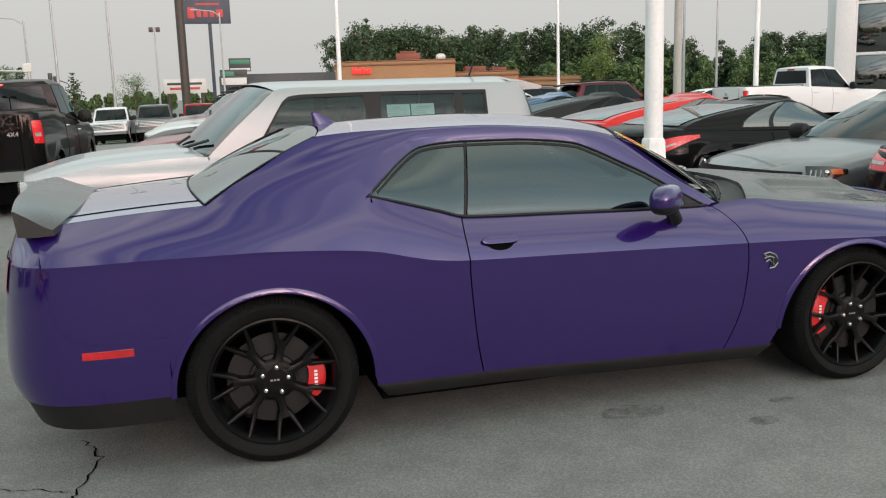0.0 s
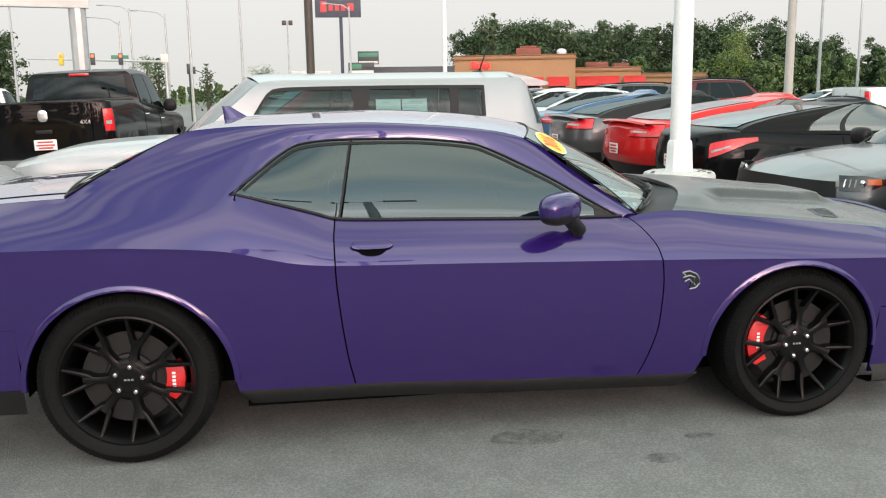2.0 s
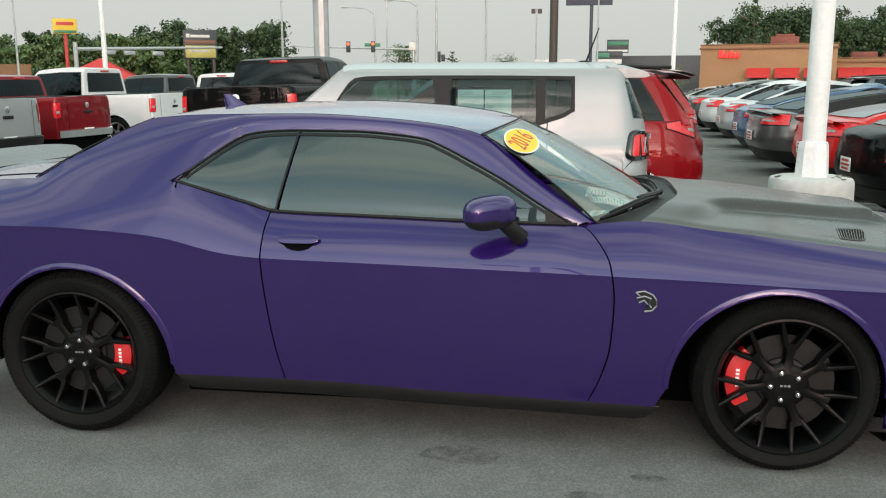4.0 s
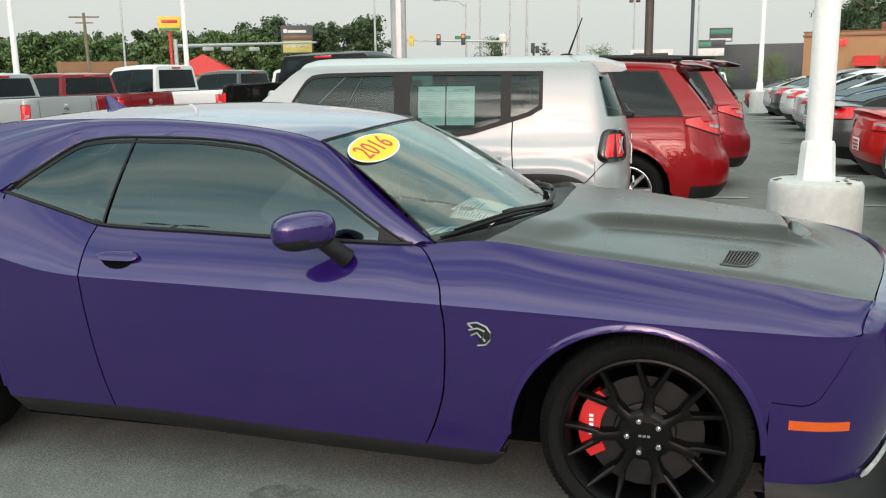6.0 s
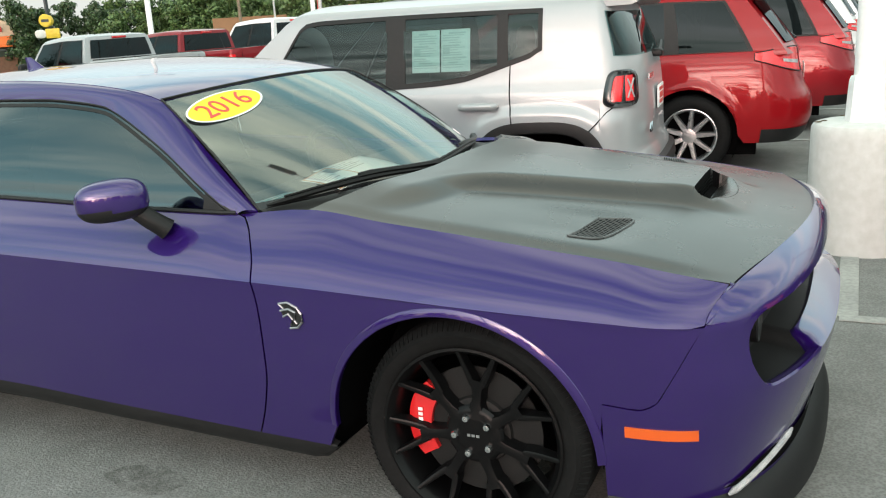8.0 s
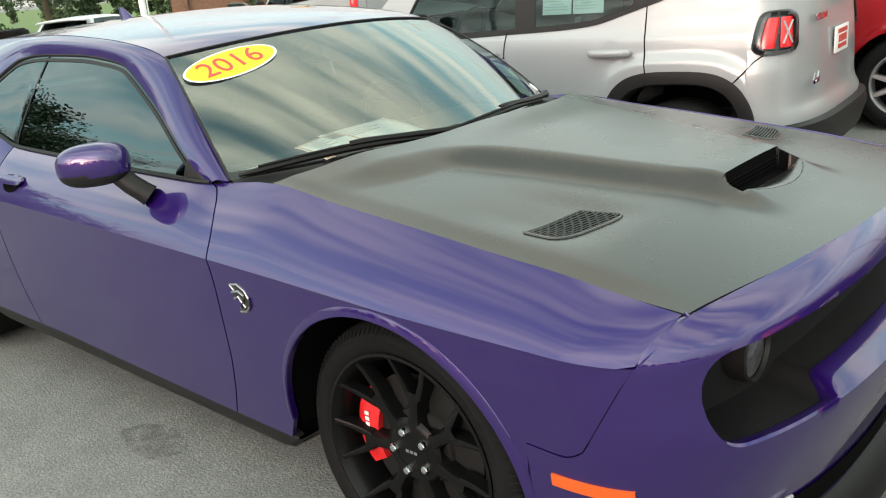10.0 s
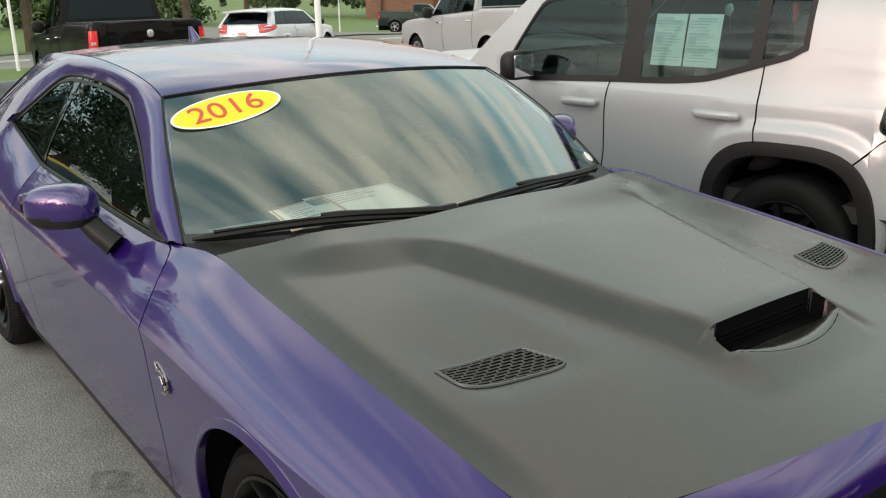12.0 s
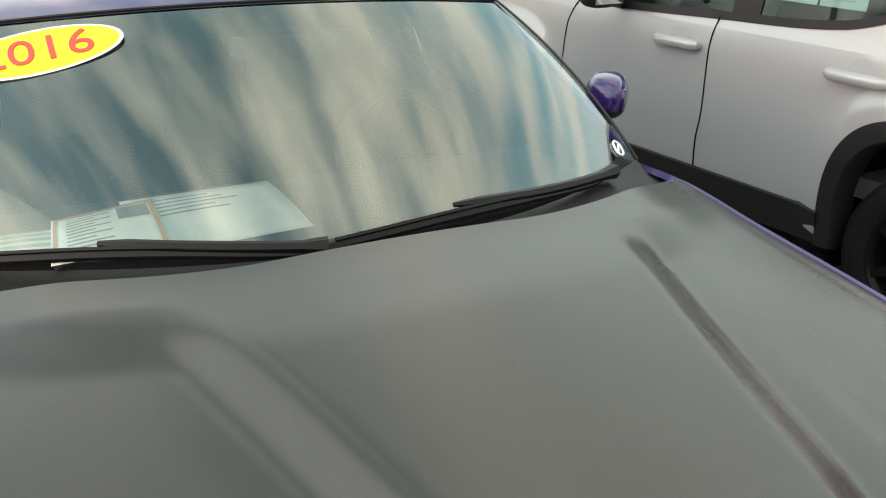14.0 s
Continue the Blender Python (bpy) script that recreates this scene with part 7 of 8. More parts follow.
    finish("tailgate_badge", bm, CHROME, root, "plain chrome bars")
    # inside: floor, seats, wheel, dashboard
    bm = bmesh.new()
    box(bm, -1.95, .62, -.80, .80, .50, .58)
    box(bm, .36, .80, -.78, .78, .58, 1.05, bevel=.06)
    finish("cabin_floor", bm, LINING, root, "dark cabin floor and dashboard")
    for x in (-.32, -1.12):
        for y in (-.38, .38):
            bm = bmesh.new()
            blob(bm, (x + .22, y, .72), (.26, .25, .12), 3, 14, 10)
            blob(bm, (x - .05, y, 1.00), (.09, .24, .32), 3, 14, 10, m=Euler((0, radians(-12), 0)).to_matrix().to_4x4())
            blob(bm, (x - .12, y, 1.36), (.05, .13, .085), 3, 14, 10)
            finish("seat", bm, SEAT_GREY, root, "grey cloth seat")
    bm = bmesh.new()
    tube(bm, [Vector((.26, .38, 1.06)) + .175 * (Vector((0, math.cos(a), 0)) + Vector((-.4, 0, .92)) * math.sin(a)) for a in spread(0, 2 * math.pi, 24)], .016, 8)
    finish("steering_wheel", bm, BLACK, root)
    # sheets inside the rear door window
    for x0, x1 in ((-.985, -.790), (-.780, -.590)):
        bm = bmesh.new()

        def on(u, v, d, s=1):
            x, z = lerp(x0, x1, u), lerp(1.188, 1.452, v)
            return Vector((x, half(x, z) - .008 + d, z))
        grid(bm, [[on(u, v, 0) for u in spread(0, 1, 4)] for v in spread(0, 1, 6)])
        clean(bm, (-.8, 0, 1.2))
        sheet = finish("price_sheet", bm, PAPER, root, "white printed sheet behind the glass")
        bm = bmesh.new()
        for i in range(15):
            v = .93 - i * .058
            w_ = random.uniform(.45, .92)
            grid(bm, [[on(u, v - dv, .0015) for u in (1 - .06 - (0 if i % 4 else .2), 1 - w_)] for dv in (0, .022 if i % 5 else .04)])
        grid(bm, [[on(u, v, .002) for u in (.70, .93)] for v in (.42, .56)])
        clean(bm, (-.8, 0, 1.2))
        finish("print_line", bm, PRINT_PALE, sheet, "grey bars of print")
    return root


LINING = mat("dark_grey_lining", (0.030, 0.031, 0.032), 0.8, vary=0.15, scale=5)
SEAT_GREY = mat("grey_cloth_seat", (0.11, 0.115, 0.115), 0.85, vary=0.15, scale=8, bump=0.2, bump_scale=200)
# darker copy of the body silver, paints the shade in the handle cups
CUP_SHADE = colour("silver_painted_shade", (0.36, 0.385, 0.40), .25)
GLASS_TEAL = glass("green_car_glass", (0.30, 0.46, 0.45), 1.42, cast=(0.85, 1.0, 1.0))
boxy_offroader(put(-.88, 2.98, 185.5), LIGHT_SILVER)

suv("red family SUV with roof rails, dusty rear window", put(-.40, 5.85, 185), RED, 4.89, 1.84, 1.61)
suv("dark red tall SUV with black roof rails", put(-.05, 8.8, 185), DEEP_RED, 5.0, 1.95, 1.65)
suv("black SUV with tinted windows", put(-.05, 11.7, 184), CAR_BLACK, 4.7, 1.85, 1.68)
suv("white minivan with roof rails", put(.0, 14.6, 184), WHITE, 5.0, 1.95, 1.72, "minivan")
suv("silver minivan with dark glass", put(.1, 17.6, 184), SILVER, 5.0, 1.95, 1.72, "minivan")
suv("red compact SUV in the row", put(.1, 20.6, 184), RED, 4.6, 1.82, 1.66)
suv("mid grey SUV in the row", put(.15, 23.6, 184), MID_GREY, 4.7, 1.85, 1.68)
suv("white SUV in the row", put(.2, 26.6, 184), WHITE, 4.7, 1.85, 1.68)
suv("silver SUV in the row", put(.2, 29.6, 184), SILVER, 4.7, 1.85, 1.66)
suv("dark grey SUV parked in line", put(.2, 32.6, 184), GREY, 4.7, 1.85, 1.66)

sedan("grey muscle coupe with striped headlamps and dark grille", put(5.56, 2.72, 184), MID_GREY, 4.78, 1.92, 1.38, "coupe_car", True, nose=(.18, .80, .69, .81, 1), glass_m=GLASS_SKY)
sedan("black sports coupe with boomerang tail lamps", put(5.68, 5.75, 2), CAR_BLACK, 4.25, 1.85, 1.32, "sports_coupe", True, tail=(.0, .80, .70, .86, .02, .13), glass_m=GLASS_SKY)
sedan("bright red coupe with boot spoiler", put(6.04, 8.15, 3), BRIGHT_RED, 4.78, 1.90, 1.35, "coupe_car", True, spoiler=True, glass_m=GLASS_SKY)
sedan("dark grey convertible with black fabric roof", put(5.9, 10.9, 3), GREY, 4.78, 1.88, 1.39, "convertible", True, roof_m=BLACK, spoiler=True)
sedan("blue sloping-roofed coupe in a row", put(6.1, 13.6, 3), BLUE, 4.7, 1.84, 1.40, "coupe_car", True)
sedan("silver four-door sedan in a row", put(6.3, 16.6, 3), SILVER, 4.8, 1.84, 1.45)
sedan("white four-door sedan parked far off", put(6.4, 20.2, 3), WHITE, 4.8, 1.84, 1.45)
sedan("dark graphite four-door sedan in a row", put(6.4, 23.1, 3), GREY, 4.8, 1.84, 1.45)
sedan("silver four-door sedan in a row", put(6.5, 26.2, 3), SILVER, 4.8, 1.84, 1.45)
sedan("pale gold four-door sedan in a row", put(6.5, 32.2, 3), BEIGE, 4.8, 1.84, 1.45)
sedan("red four-door sedan in a row", put(6.5, 35.2, 3), RED, 4.8, 1.84, 1.45)
sedan("black hatchback with red tail lamps", put(5.68, .72, 3), CAR_BLACK, 4.5, 1.82, 1.46, "hatchback")
pickup("white crew cab pickup truck", put(17.9, 20.2, 0), WHITE, chrome=False)
suv("dark maroon SUV parked far off", put(14.2, 26.5, 10), MAROON, group="far parked vehicles")
suv("dark grey SUV parked in line", put(12.5, 29.5, 10), GREY, group="far parked vehicles")
sedan("white four-door sedan parked far off", put(10.4, 27.5, 8), WHITE, group="far parked vehicles")
sedan("dark grey four-door sedan far off", put(14.4, 36.5, 8), GREY, group="far parked vehicles")
suv("blue grey SUV facing the lot", put(12.0, 46, -95), BLUE, group="far parked vehicles")
suv("grey SUV facing the lot", put(16.5, 48, -95), MID_GREY, group="far parked vehicles")
sedan("white four-door sedan parked far off", put(21.0, 30.0, 5), WHITE, group="far parked vehicles")

pickup("black crew cab pickup truck with chrome exhaust and bumper", put(-4.47, 11.95, 88), CAR_BLACK, 5.8, 2.02, 1.94, four=True, cab_rear=-.95, lift=.09)
pickup("white pickup truck facing the lot", put(-5.2, 47.5, -92), WHITE)
pickup("grey pickup truck facing the lot", put(-3.0, 46.8, -90), GREY)
pickup("red pickup truck facing the lot", put(-.6, 47.5, -90), RED)
pickup("white pickup truck facing the lot", put(2.9, 44, -91), WHITE)
pickup("white crew cab pickup truck", put(-10.9, 24.5, 95), WHITE)
pickup("silver pickup truck with black bed cover", put(-12.17, 11.09, 170), LIGHT_SILVER, 5.3, 1.88, 1.85, chrome=False, cab_rear=-1.08)
pickup("dark red crew cab pickup truck", put(-12.72, 14.4, 172), DEEP_RED, 5.6, 1.92, 1.86, cab_rear=-1.12)
pickup("white crew cab pickup truck", put(-12.5, 18.0, 174), WHITE, 5.8, 2.0, 2.06, cab_rear=-.95)
pickup("dark grey crew cab pickup truck", put(-12.0, 21.7, 174), GREY, 5.8, 2.0, 1.9, cab_rear=-.9)
pickup("black crew cab pickup truck with tinted glass", put(-14.86, 3.79, 176.5), CAR_BLACK, 5.8, 2.02, 1.95)
pickup("white pickup truck with chrome rear bumper", put(-15.1, .02, 186.5), WHITE, 5.8, 2.0, 1.95)
suv("silver SUV with tinted glass parked at an angle", put(-21.0, 10.57, 126.5), SILVER, 4.6, 1.84, 1.50, rail=False, group="far parked vehicles")
pickup("dark green pickup truck by the road", put(-45.3, 33.2, 52), colour("dark_green", (.02, .03, .025)), 5.6, 2.0, 1.8)
sedan("bright yellow low sports car", put(-8.6, -3.3, 4), YELLOW, 4.6, 1.9, 1.36, "sports_car", True, group="vehicles behind the walk")


# ---- lot furniture ----
def lot_pole(x, y, h=9.0, base=True, r=.085, m_=None, label="tall white painted light pole on a round concrete base", heads=2, turn=0.0):
    root = tagged(empty("light_pole", pose(x, y, 0, 0, 0, turn)), label, "light pole", "lot light poles")
    z0 = .80 if base else 0.0
    if base:
        bm = bmesh.new()
        turned(bm, [(0, .325), (.70, .315), (.745, .312), (.765, .300), (.775, .27), (.78, .001)], 48, (0, 0, 0), "z")
        clean(bm)
        bmesh.ops.recalc_face_normals(bm, faces=bm.faces)
        finish("concrete_base", bm, CONCRETE, root, "chipped white painted concrete")
        bm = bmesh.new()
        turned(bm, [(.776, .13), (.80, .125), (.98, .115), (1.02, .112), (1.045, .102), (1.05, .06)], 8, (0, 0, 0), "z", a0=math.pi / 8)
        clean(bm)
        finish("pole_foot", bm, WHITE_PAINT, root, "", 20)
        bm = bmesh.new()
        for k in range(14):
            a = 2 * math.pi * random.random()
            blob(bm, (random.uniform(.16, .30) * math.cos(a), random.uniform(.16, .30) * math.sin(a), .778), (random.uniform(.01, .03), random.uniform(.01, .025), .004), 2, 8, 4)
        tagged(finish("moss", bm, BARK, root), "dirt and dry leaves on the base", kind="stuff")
    bm = bmesh.new()
    tube(bm, [(0, 0, z0 if base else ground_z(x, y) - .02), (0, 0, h)], [r, r * .72], 16)
    finish("pole_shaft", bm, m_ or WHITE_PAINT, root)
    for k in range(heads):
        s = 1 if k == 0 else -1
        bm = bmesh.new()
        tube(bm, [(0, 0, h - .1), (s * .35, 0, h - .02)], .03, 6)
        box(bm, s * .60 - .32, s * .60 + .32, -.17, .17, h - .08, h + .05, bevel=.03)
        finish("lamp_head", bm, m_ or WHITE_PAINT, root)
    return root


lot_pole(2.487, 2.885, 9.5, True, .088, turn=20)
lot_pole(4.2, 29.2, 10, True, .085)
lot_pole(17.9, 39.8, 7.2, False, .09, heads=1)
lot_pole(24.6, 32.0, 11, False, .13)
lot_pole(11.9, 18.0, 11, False, .12, mat("tan_pole_paint", (.40, .39, .36), .6, vary=.1, scale=2), "tall pale tan light pole")
lot_pole(-17.1, 18.3, 11, False, .09)
lot_pole(-15.3, 24.6, 11, False, .09)
lot_pole(.4, -9.8, 8.5, True, .11, label="white light pole with two flat lamp heads", turn=8)
lot_pole(-9.5, -15.0, 8.0, True, .09, label="white light pole with two flat lamp heads", turn=8)

# thin street poles in the distance
def street_lamp(x, y, h, arm=1.6, m_=None, turn=0.0, twin=False):
    root = tagged(empty("street_lamp", pose(x, y, 0, 0, 0, turn)), "slim grey street lamp on a long arm", "street lamp", "street lamps")
    bm = bmesh.new()
    tube(bm, [(0, 0, ground_z(x, y) - .02), (0, 0, h)], [.12, .07], 8)
    finish("pole_shaft", bm, m_ or GALV, root)
    if twin:
        for s in (-1, 1):
            bm = bmesh.new()
            box(bm, s * .35 - .22, s * .35 + .22, -.15, .15, h - .5, h, bevel=.05)
            finish("lamp_head", bm, BROWN_POLE, root)
    else:
        bm = bmesh.new()
        tube(bm, [(0, 0, h - .3), (arm * .3, 0, h + .15), (arm, 0, h + .3)], .045, 6)
        blob(bm, (arm + .25, 0, h + .3), (.35, .13, .08), 2.4, 10, 6)
        finish("lamp_arm", bm, m_ or GALV, root)
    return root


for x, y, h, tw in ((-9.5, 62, 9, 0), (-13, 74, 8, 0), (-6.2, 66, 10, 1), (-17, 80, 9, 0), (-24, 70, 9, 0), (-46.0, 66.0, 8.6, 0), (-3.5, 95, 9, 1), (-15.5, 68, 7, 0), (3.0, 90, 10, 0), (33, 52, 10, 0), (41, 60, 9, 0)):
    street_lamp(x, y, h, 2.2, turn=180 if x > -20 else 150, twin=bool(tw))

# dark sign pylon and others
def pylon(x, y, w, z0, z1, board, poles, label, turn=0.0, pole_m=None, bars=(), r=.16, lean=0.0):
    root = tagged(empty("sign_pylon", pose(x, y, 0, 0, 0, turn)), label, "sign", "roadside signs")
    for px in poles:
        bm = bmesh.new()
        tube(bm, [(px, .12, ground_z(x, y) - .02), (px, .12, z1)], r, 10)
        finish("sign_post", bm, pole_m or BROWN_POLE, root)
    bm = bmesh.new()
    box(bm, -w / 2, w / 2, -.18, .18, z0, z1, bevel=.04)
    b = finish("sign_board", bm, board, root)
    for x0, x1, a, c, m_ in bars:
        bm = bmesh.new()
        box(bm, x0, x1, -.20, -.175, a, c, bevel=.02)
        finish("sign_panel", bm, m_, b)
    return root


NAVY = mat("faded_navy_board", (.05, .06, .085), .6, vary=.2, scale=1)
SIGN_RED = mat("sign_red", (.50, .05, .05), .5, vary=.1, scale=2)
SIGN_WHITE = mat("sign_white", (.62, .62, .60), .6, vary=.08, scale=2)
SIGN_YELLOW = mat("sign_yellow", (.68, .48, .04), .5, vary=.08, scale=2)
SIGN_OLIVE = mat("sign_olive_yellow", (.42, .38, .10), .5, vary=.15, scale=2)
SIGN_BROWN = mat("sign_brown", (.16, .07, .04), .5, vary=.15, scale=2)
SIGN_GREEN = mat("sign_green", (.04, .20, .12), .5, vary=.1, scale=2)
SIGN_DARK = mat("sign_dark", (.03, .04, .045), .5, vary=.2, scale=2)
pylon(2.25, 104, 5.4, 10.0, 12.7, NAVY, (.3,), "old dark blue roadside sign with red lettering shapes on one post", pole_m=NAVY, r=.2,
      bars=((-2.1, -1.35, 10.6, 11.85, SIGN_RED), (-1.1, -.6, 10.75, 11.45, SIGN_RED), (-.37, .12, 10.75, 11.45, SIGN_RED), (.37, .86, 10.75, 11.45, SIGN_RED), (1.1, 1.85, 10.75, 11.6, SIGN_RED), (-1.2, 1.5, 12.1, 12.3, SIGN_RED)))
bm = bmesh.new()
tube(bm, [(-1.05, 70, -1.3), (-1.05, 70, 15)], .34, 14)
tagged(finish("sign_mast", bm, BROWN_POLE), "thick dark brown steel sign mast", "pole")
pylon(4.6, 100, 3.0, 2.8, 4.6, SIGN_DARK, (-1.0, 1.0), "stacked store sign with green and white panels", bars=((-1.4, .0, 3.9, 4.4, SIGN_GREEN), (-1.4, 1.4, 2.9, 3.7, SIGN_WHITE), (.1, 1.4, 3.9, 4.4, SIGN_DARK)))
pylon(5.9, 108, 2.6, 4.6, 6.2, SIGN_DARK, (0,), "dark panel sign with green stripe", bars=((-1.2, 1.2, 4.7, 5.0, SIGN_WHITE), (-1.2, 1.2, 5.5, 6.0, SIGN_GREEN)))
pylon(-1.0, 76, 3.6, 2.0, 3.2, SIGN_WHITE, (-1.4, 1.4), "white letter board with rows of dark and red bars", bars=((-1.5, 1.4, 2.7, 2.9, SIGN_DARK), (-1.3, 1.2, 2.3, 2.5, SIGN_RED)))
pylon(-35, 78.4, 3.1, 3.5, 6.2, SIGN_DARK, (-1.2, 1.2), "roadside board with dark upper and yellow lower panel", turn=24,
      bars=((-1.4, 1.4, 3.62, 4.75, SIGN_OLIVE), (-1.1, .9, 4.1, 4.35, SIGN_WHITE), (-1.4, 1.4, 4.9, 5.25, SIGN_BROWN), (-.9, .9, 5.5, 5.75, SIGN_WHITE), (-1.3, -.95, 5.5, 5.85, SIGN_WHITE)))
pylon(-45.6, 72.9, 2.1, 5.7, 7.05, SIGN_YELLOW, (0,), "yellow and green roadside sign", turn=31, pole_m=SIGN_RED, bars=((-.95, .95, 5.75, 6.0, SIGN_GREEN), (-.7, .75, 6.45, 6.75, SIGN_RED)))
pylon(-10.1, 29.3, 3.0, 4.55, 6.6, SIGN_WHITE, (1.1,), "dealer sign cabinet on a thick grey post", turn=18, pole_m=GALV, r=.30)
round_sign = tagged(empty("roadside_sign", pose(-42.2, 36.9, 0, 0, 0, 28)), "round yellow drum sign over smaller panels on a dark post", "sign", "roadside signs")
bm = bmesh.new()
tube(bm, [(.1, .15, -1.5), (.1, .15, 5.9)], .12, 10)
finish("sign_post", bm, SIGN_DARK, round_sign)
bm = bmesh.new()
turned(bm, [(.50, .001), (.50, .88), (.46, .92), (-.22, .92), (-.26, .88), (-.20, .82), (-.20, .001)], 40, (0, 0, 6.15), "y")
board = finish("sign_drum", bm, SIGN_DARK, round_sign, "dark drum")
bm = bmesh.new()
turned(bm, [(-.205, .80), (-.225, .79), (-.235, .001)], 40, (0, 0, 6.15), "y")
finish("sign_face", bm, SIGN_YELLOW, board, "yellow face")
bm = bmesh.new()
for k in range(6):
    box(bm, -.55 + k * .185, -.42 + k * .185, -.25, -.228, 6.02 + .05 * math.sin(k), 6.30 + .06 * math.cos(k * 2))
finish("sign_bar", bm, SIGN_RED, board, "plain red bars")
bm = bmesh.new()
box(bm, -.55, .5, -.12, .05, 4.86, 5.06, bevel=.02)
finish("sign_strip", bm, SIGN_RED, round_sign, "narrow red strip")
bm = bmesh.new()
turned(bm, [(.28, .001), (.28, .36), (-.12, .38), (-.15, .34), (-.15, .001)], 28, (0, 0, 2.9), "y")
low = finish("small_drum", bm, SIGN_YELLOW, round_sign, "small yellow drum")
bm = bmesh.new()
box(bm, -.22, .22, -.17, -.152, 2.82, 2.98)
finish("sign_bar", bm, SIGN_DARK, low)
bm = bmesh.new()
box(bm, -.1, .72, -.1, .05, 1.85, 2.42, bevel=.03)
finish("lower_panel", bm, SIGN_YELLOW, round_sign)
bm = bmesh.new()
blob(bm, (-.42, 0, 2.13), (.36, .09, .26), 2.6, 16, 10)
finish("side_panel", bm, SIGN_WHITE, round_sign, "rounded white panel")

# traffic signals on a mast arm
root = tagged(empty("traffic_signal", pose(-14.6, 63.3, 0, 0, 0, 8)), "grey mast arm with three traffic signals and a street name blade", "traffic signal")
bm = bmesh.new()
tube(bm, [(3.1, 0, -1.5), (3.1, 0, 4.4)], .12, 10)
tube(bm, [(3.1, 0, 3.75), (-6.3, 0, 4.03)], [.09, .045], 8)
finish("mast", bm, GALV, root)
for k, x in enumerate((-4.0, -1.9, .0)):
    bm = bmesh.new()
    box(bm, x - .16, x + .16, -.11, .11, 3.55, 4.38, bevel=.04)
    sig = finish("signal_head", bm, SIGN_DARK if k else SIGN_YELLOW, root)
    bm = bmesh.new()
    turned(bm, [(0, .11), (.02, .09), (.03, .001)], 14, (x, -.115, 4.19), "y", -1)
    finish("lens", bm, glow("red_signal", (1.0, .10, .03), 2.5), sig, "lit red lens")
bm = bmesh.new()
box(bm, -.65, .55, -.04, .04, 3.98, 4.24, bevel=.02)
finish("street_blade", bm, SIGN_GREEN, root)
bm = bmesh.new()
box(bm, 2.75, 3.3, -.18, .18, 3.7, 4.3, bevel=.03)
finish("control_cabinet", bm, SIGN_WHITE, root, "white cabinet on the mast")
root = tagged(empty("traffic_signal", pose(-34.8, 56, 0, 0, 0, 57)), "long grey mast arm with signals over the road", "traffic signal")
bm = bmesh.new()
tube(bm, [(0, 0, 3.7), (12.5, 0, 4.12)], [.14, .08], 8)
tube(bm, [(0, 0, -1.9), (0, 0, 4.2)], .16, 8)
finish("mast", bm, GALV, root)
for x in (2.6, 4.2, 6.6):
    bm = bmesh.new()
    box(bm, x - .45, x + .45, -.1, .1, 3.38, 3.68, bevel=.04)
    finish("signal_head", bm, GALV, root)
root = tagged(empty("utility_pole", pose(-45.8, 60.7, 0, 0, 0, 20)), "weathered wooden utility pole with cross arm", "utility pole")
bm = bmesh.new()
tube(bm, [(0, 0, -2.4), (-.1, 0, 6.7)], [.17, .12], 8)
box(bm, -1.3, 1.1, -.06, .06, 6.3, 6.42)
box(bm, -.8, .6, -.06, .06, 5.85, 5.95)
finish("pole_shaft", bm, WOOD_POLE, root)
root = tagged(empty("signal_post", pose(-13.0, 87, 0)), "dark signal seen from the side on a post", "traffic signal")
bm = bmesh.new()
tube(bm, [(0, 0, -1.4), (0, 0, 4.3)], .12, 8)
tube(bm, [(0, 0, 3.9), (1.4, 0, 3.3)], .05, 6)
box(bm, -.25, .05, -.2, .2, 3.3, 4.3, bevel=.04)
box(bm, .2, .55, -.2, .2, 3.3, 4.0, bevel=.04)
finish("post", bm, SIGN_DARK, root)

# flag on a pole by the road
STRIPE_R = mat("flag_red", (.45, .04, .05), .7)
STRIPE_W = mat("flag_white", (.75, .75, .76), .7)
FLAG_BLUE = mat("flag_blue", (.05, .07, .18), .7)


def flag(x, y, h, w, hgt, turn, pole_r=.05):
    root = tagged(empty("flag_pole", pose(x, y, 0, 0, 0, turn)), "striped flag flying from a white pole", "flag")
    bm = bmesh.new()
    tube(bm, [(0, 0, ground_z(x, y) - .02), (0, 0, h)], [pole_r, pole_r * .7], 10)
    finish("pole_shaft", bm, WHITE_PAINT, root)
    bm = bmesh.new()
    n, rows = 26, []
    for i in range(14):
        rows.append([(.06 + w * j / n, .10 * math.sin(j * .55 + i * .1) * (j / n) ** .6, h - .2 - hgt * i / 13 - .25 * hgt * (j / n) ** 1.5 * .5) for j in range(n + 1)])
    vs2 = [[bm.verts.new(p) for p in r] for r in rows]
    for i in range(13):
        for j in range(n):
            f = bm.faces.new((vs2[i][j], vs2[i][j + 1], vs2[i + 1][j + 1], vs2[i + 1][j]))
            f.material_index = 2 if (i < 7 and j < 10) else i % 2
    cl = finish("flag_cloth", bm, [STRIPE_R, STRIPE_W, FLAG_BLUE], root, "red and white stripes with a blue corner", 80)
    bm = bmesh.new()
    for i in range(6):
        for j in range(5 if i % 2 else 6):
            jj = 1 + (j * 1.6) + (.8 if i % 2 else 0)
            k = min(int(jj), n - 1)
            p = Vector(rows[i][k]).lerp(Vector(rows[i + 1][k + 1]), .5)
            blob(bm, p, (.035, .02, .035), 2, 6, 4)
    finish("flag_stars", bm, STRIPE_W, cl, "white dots")


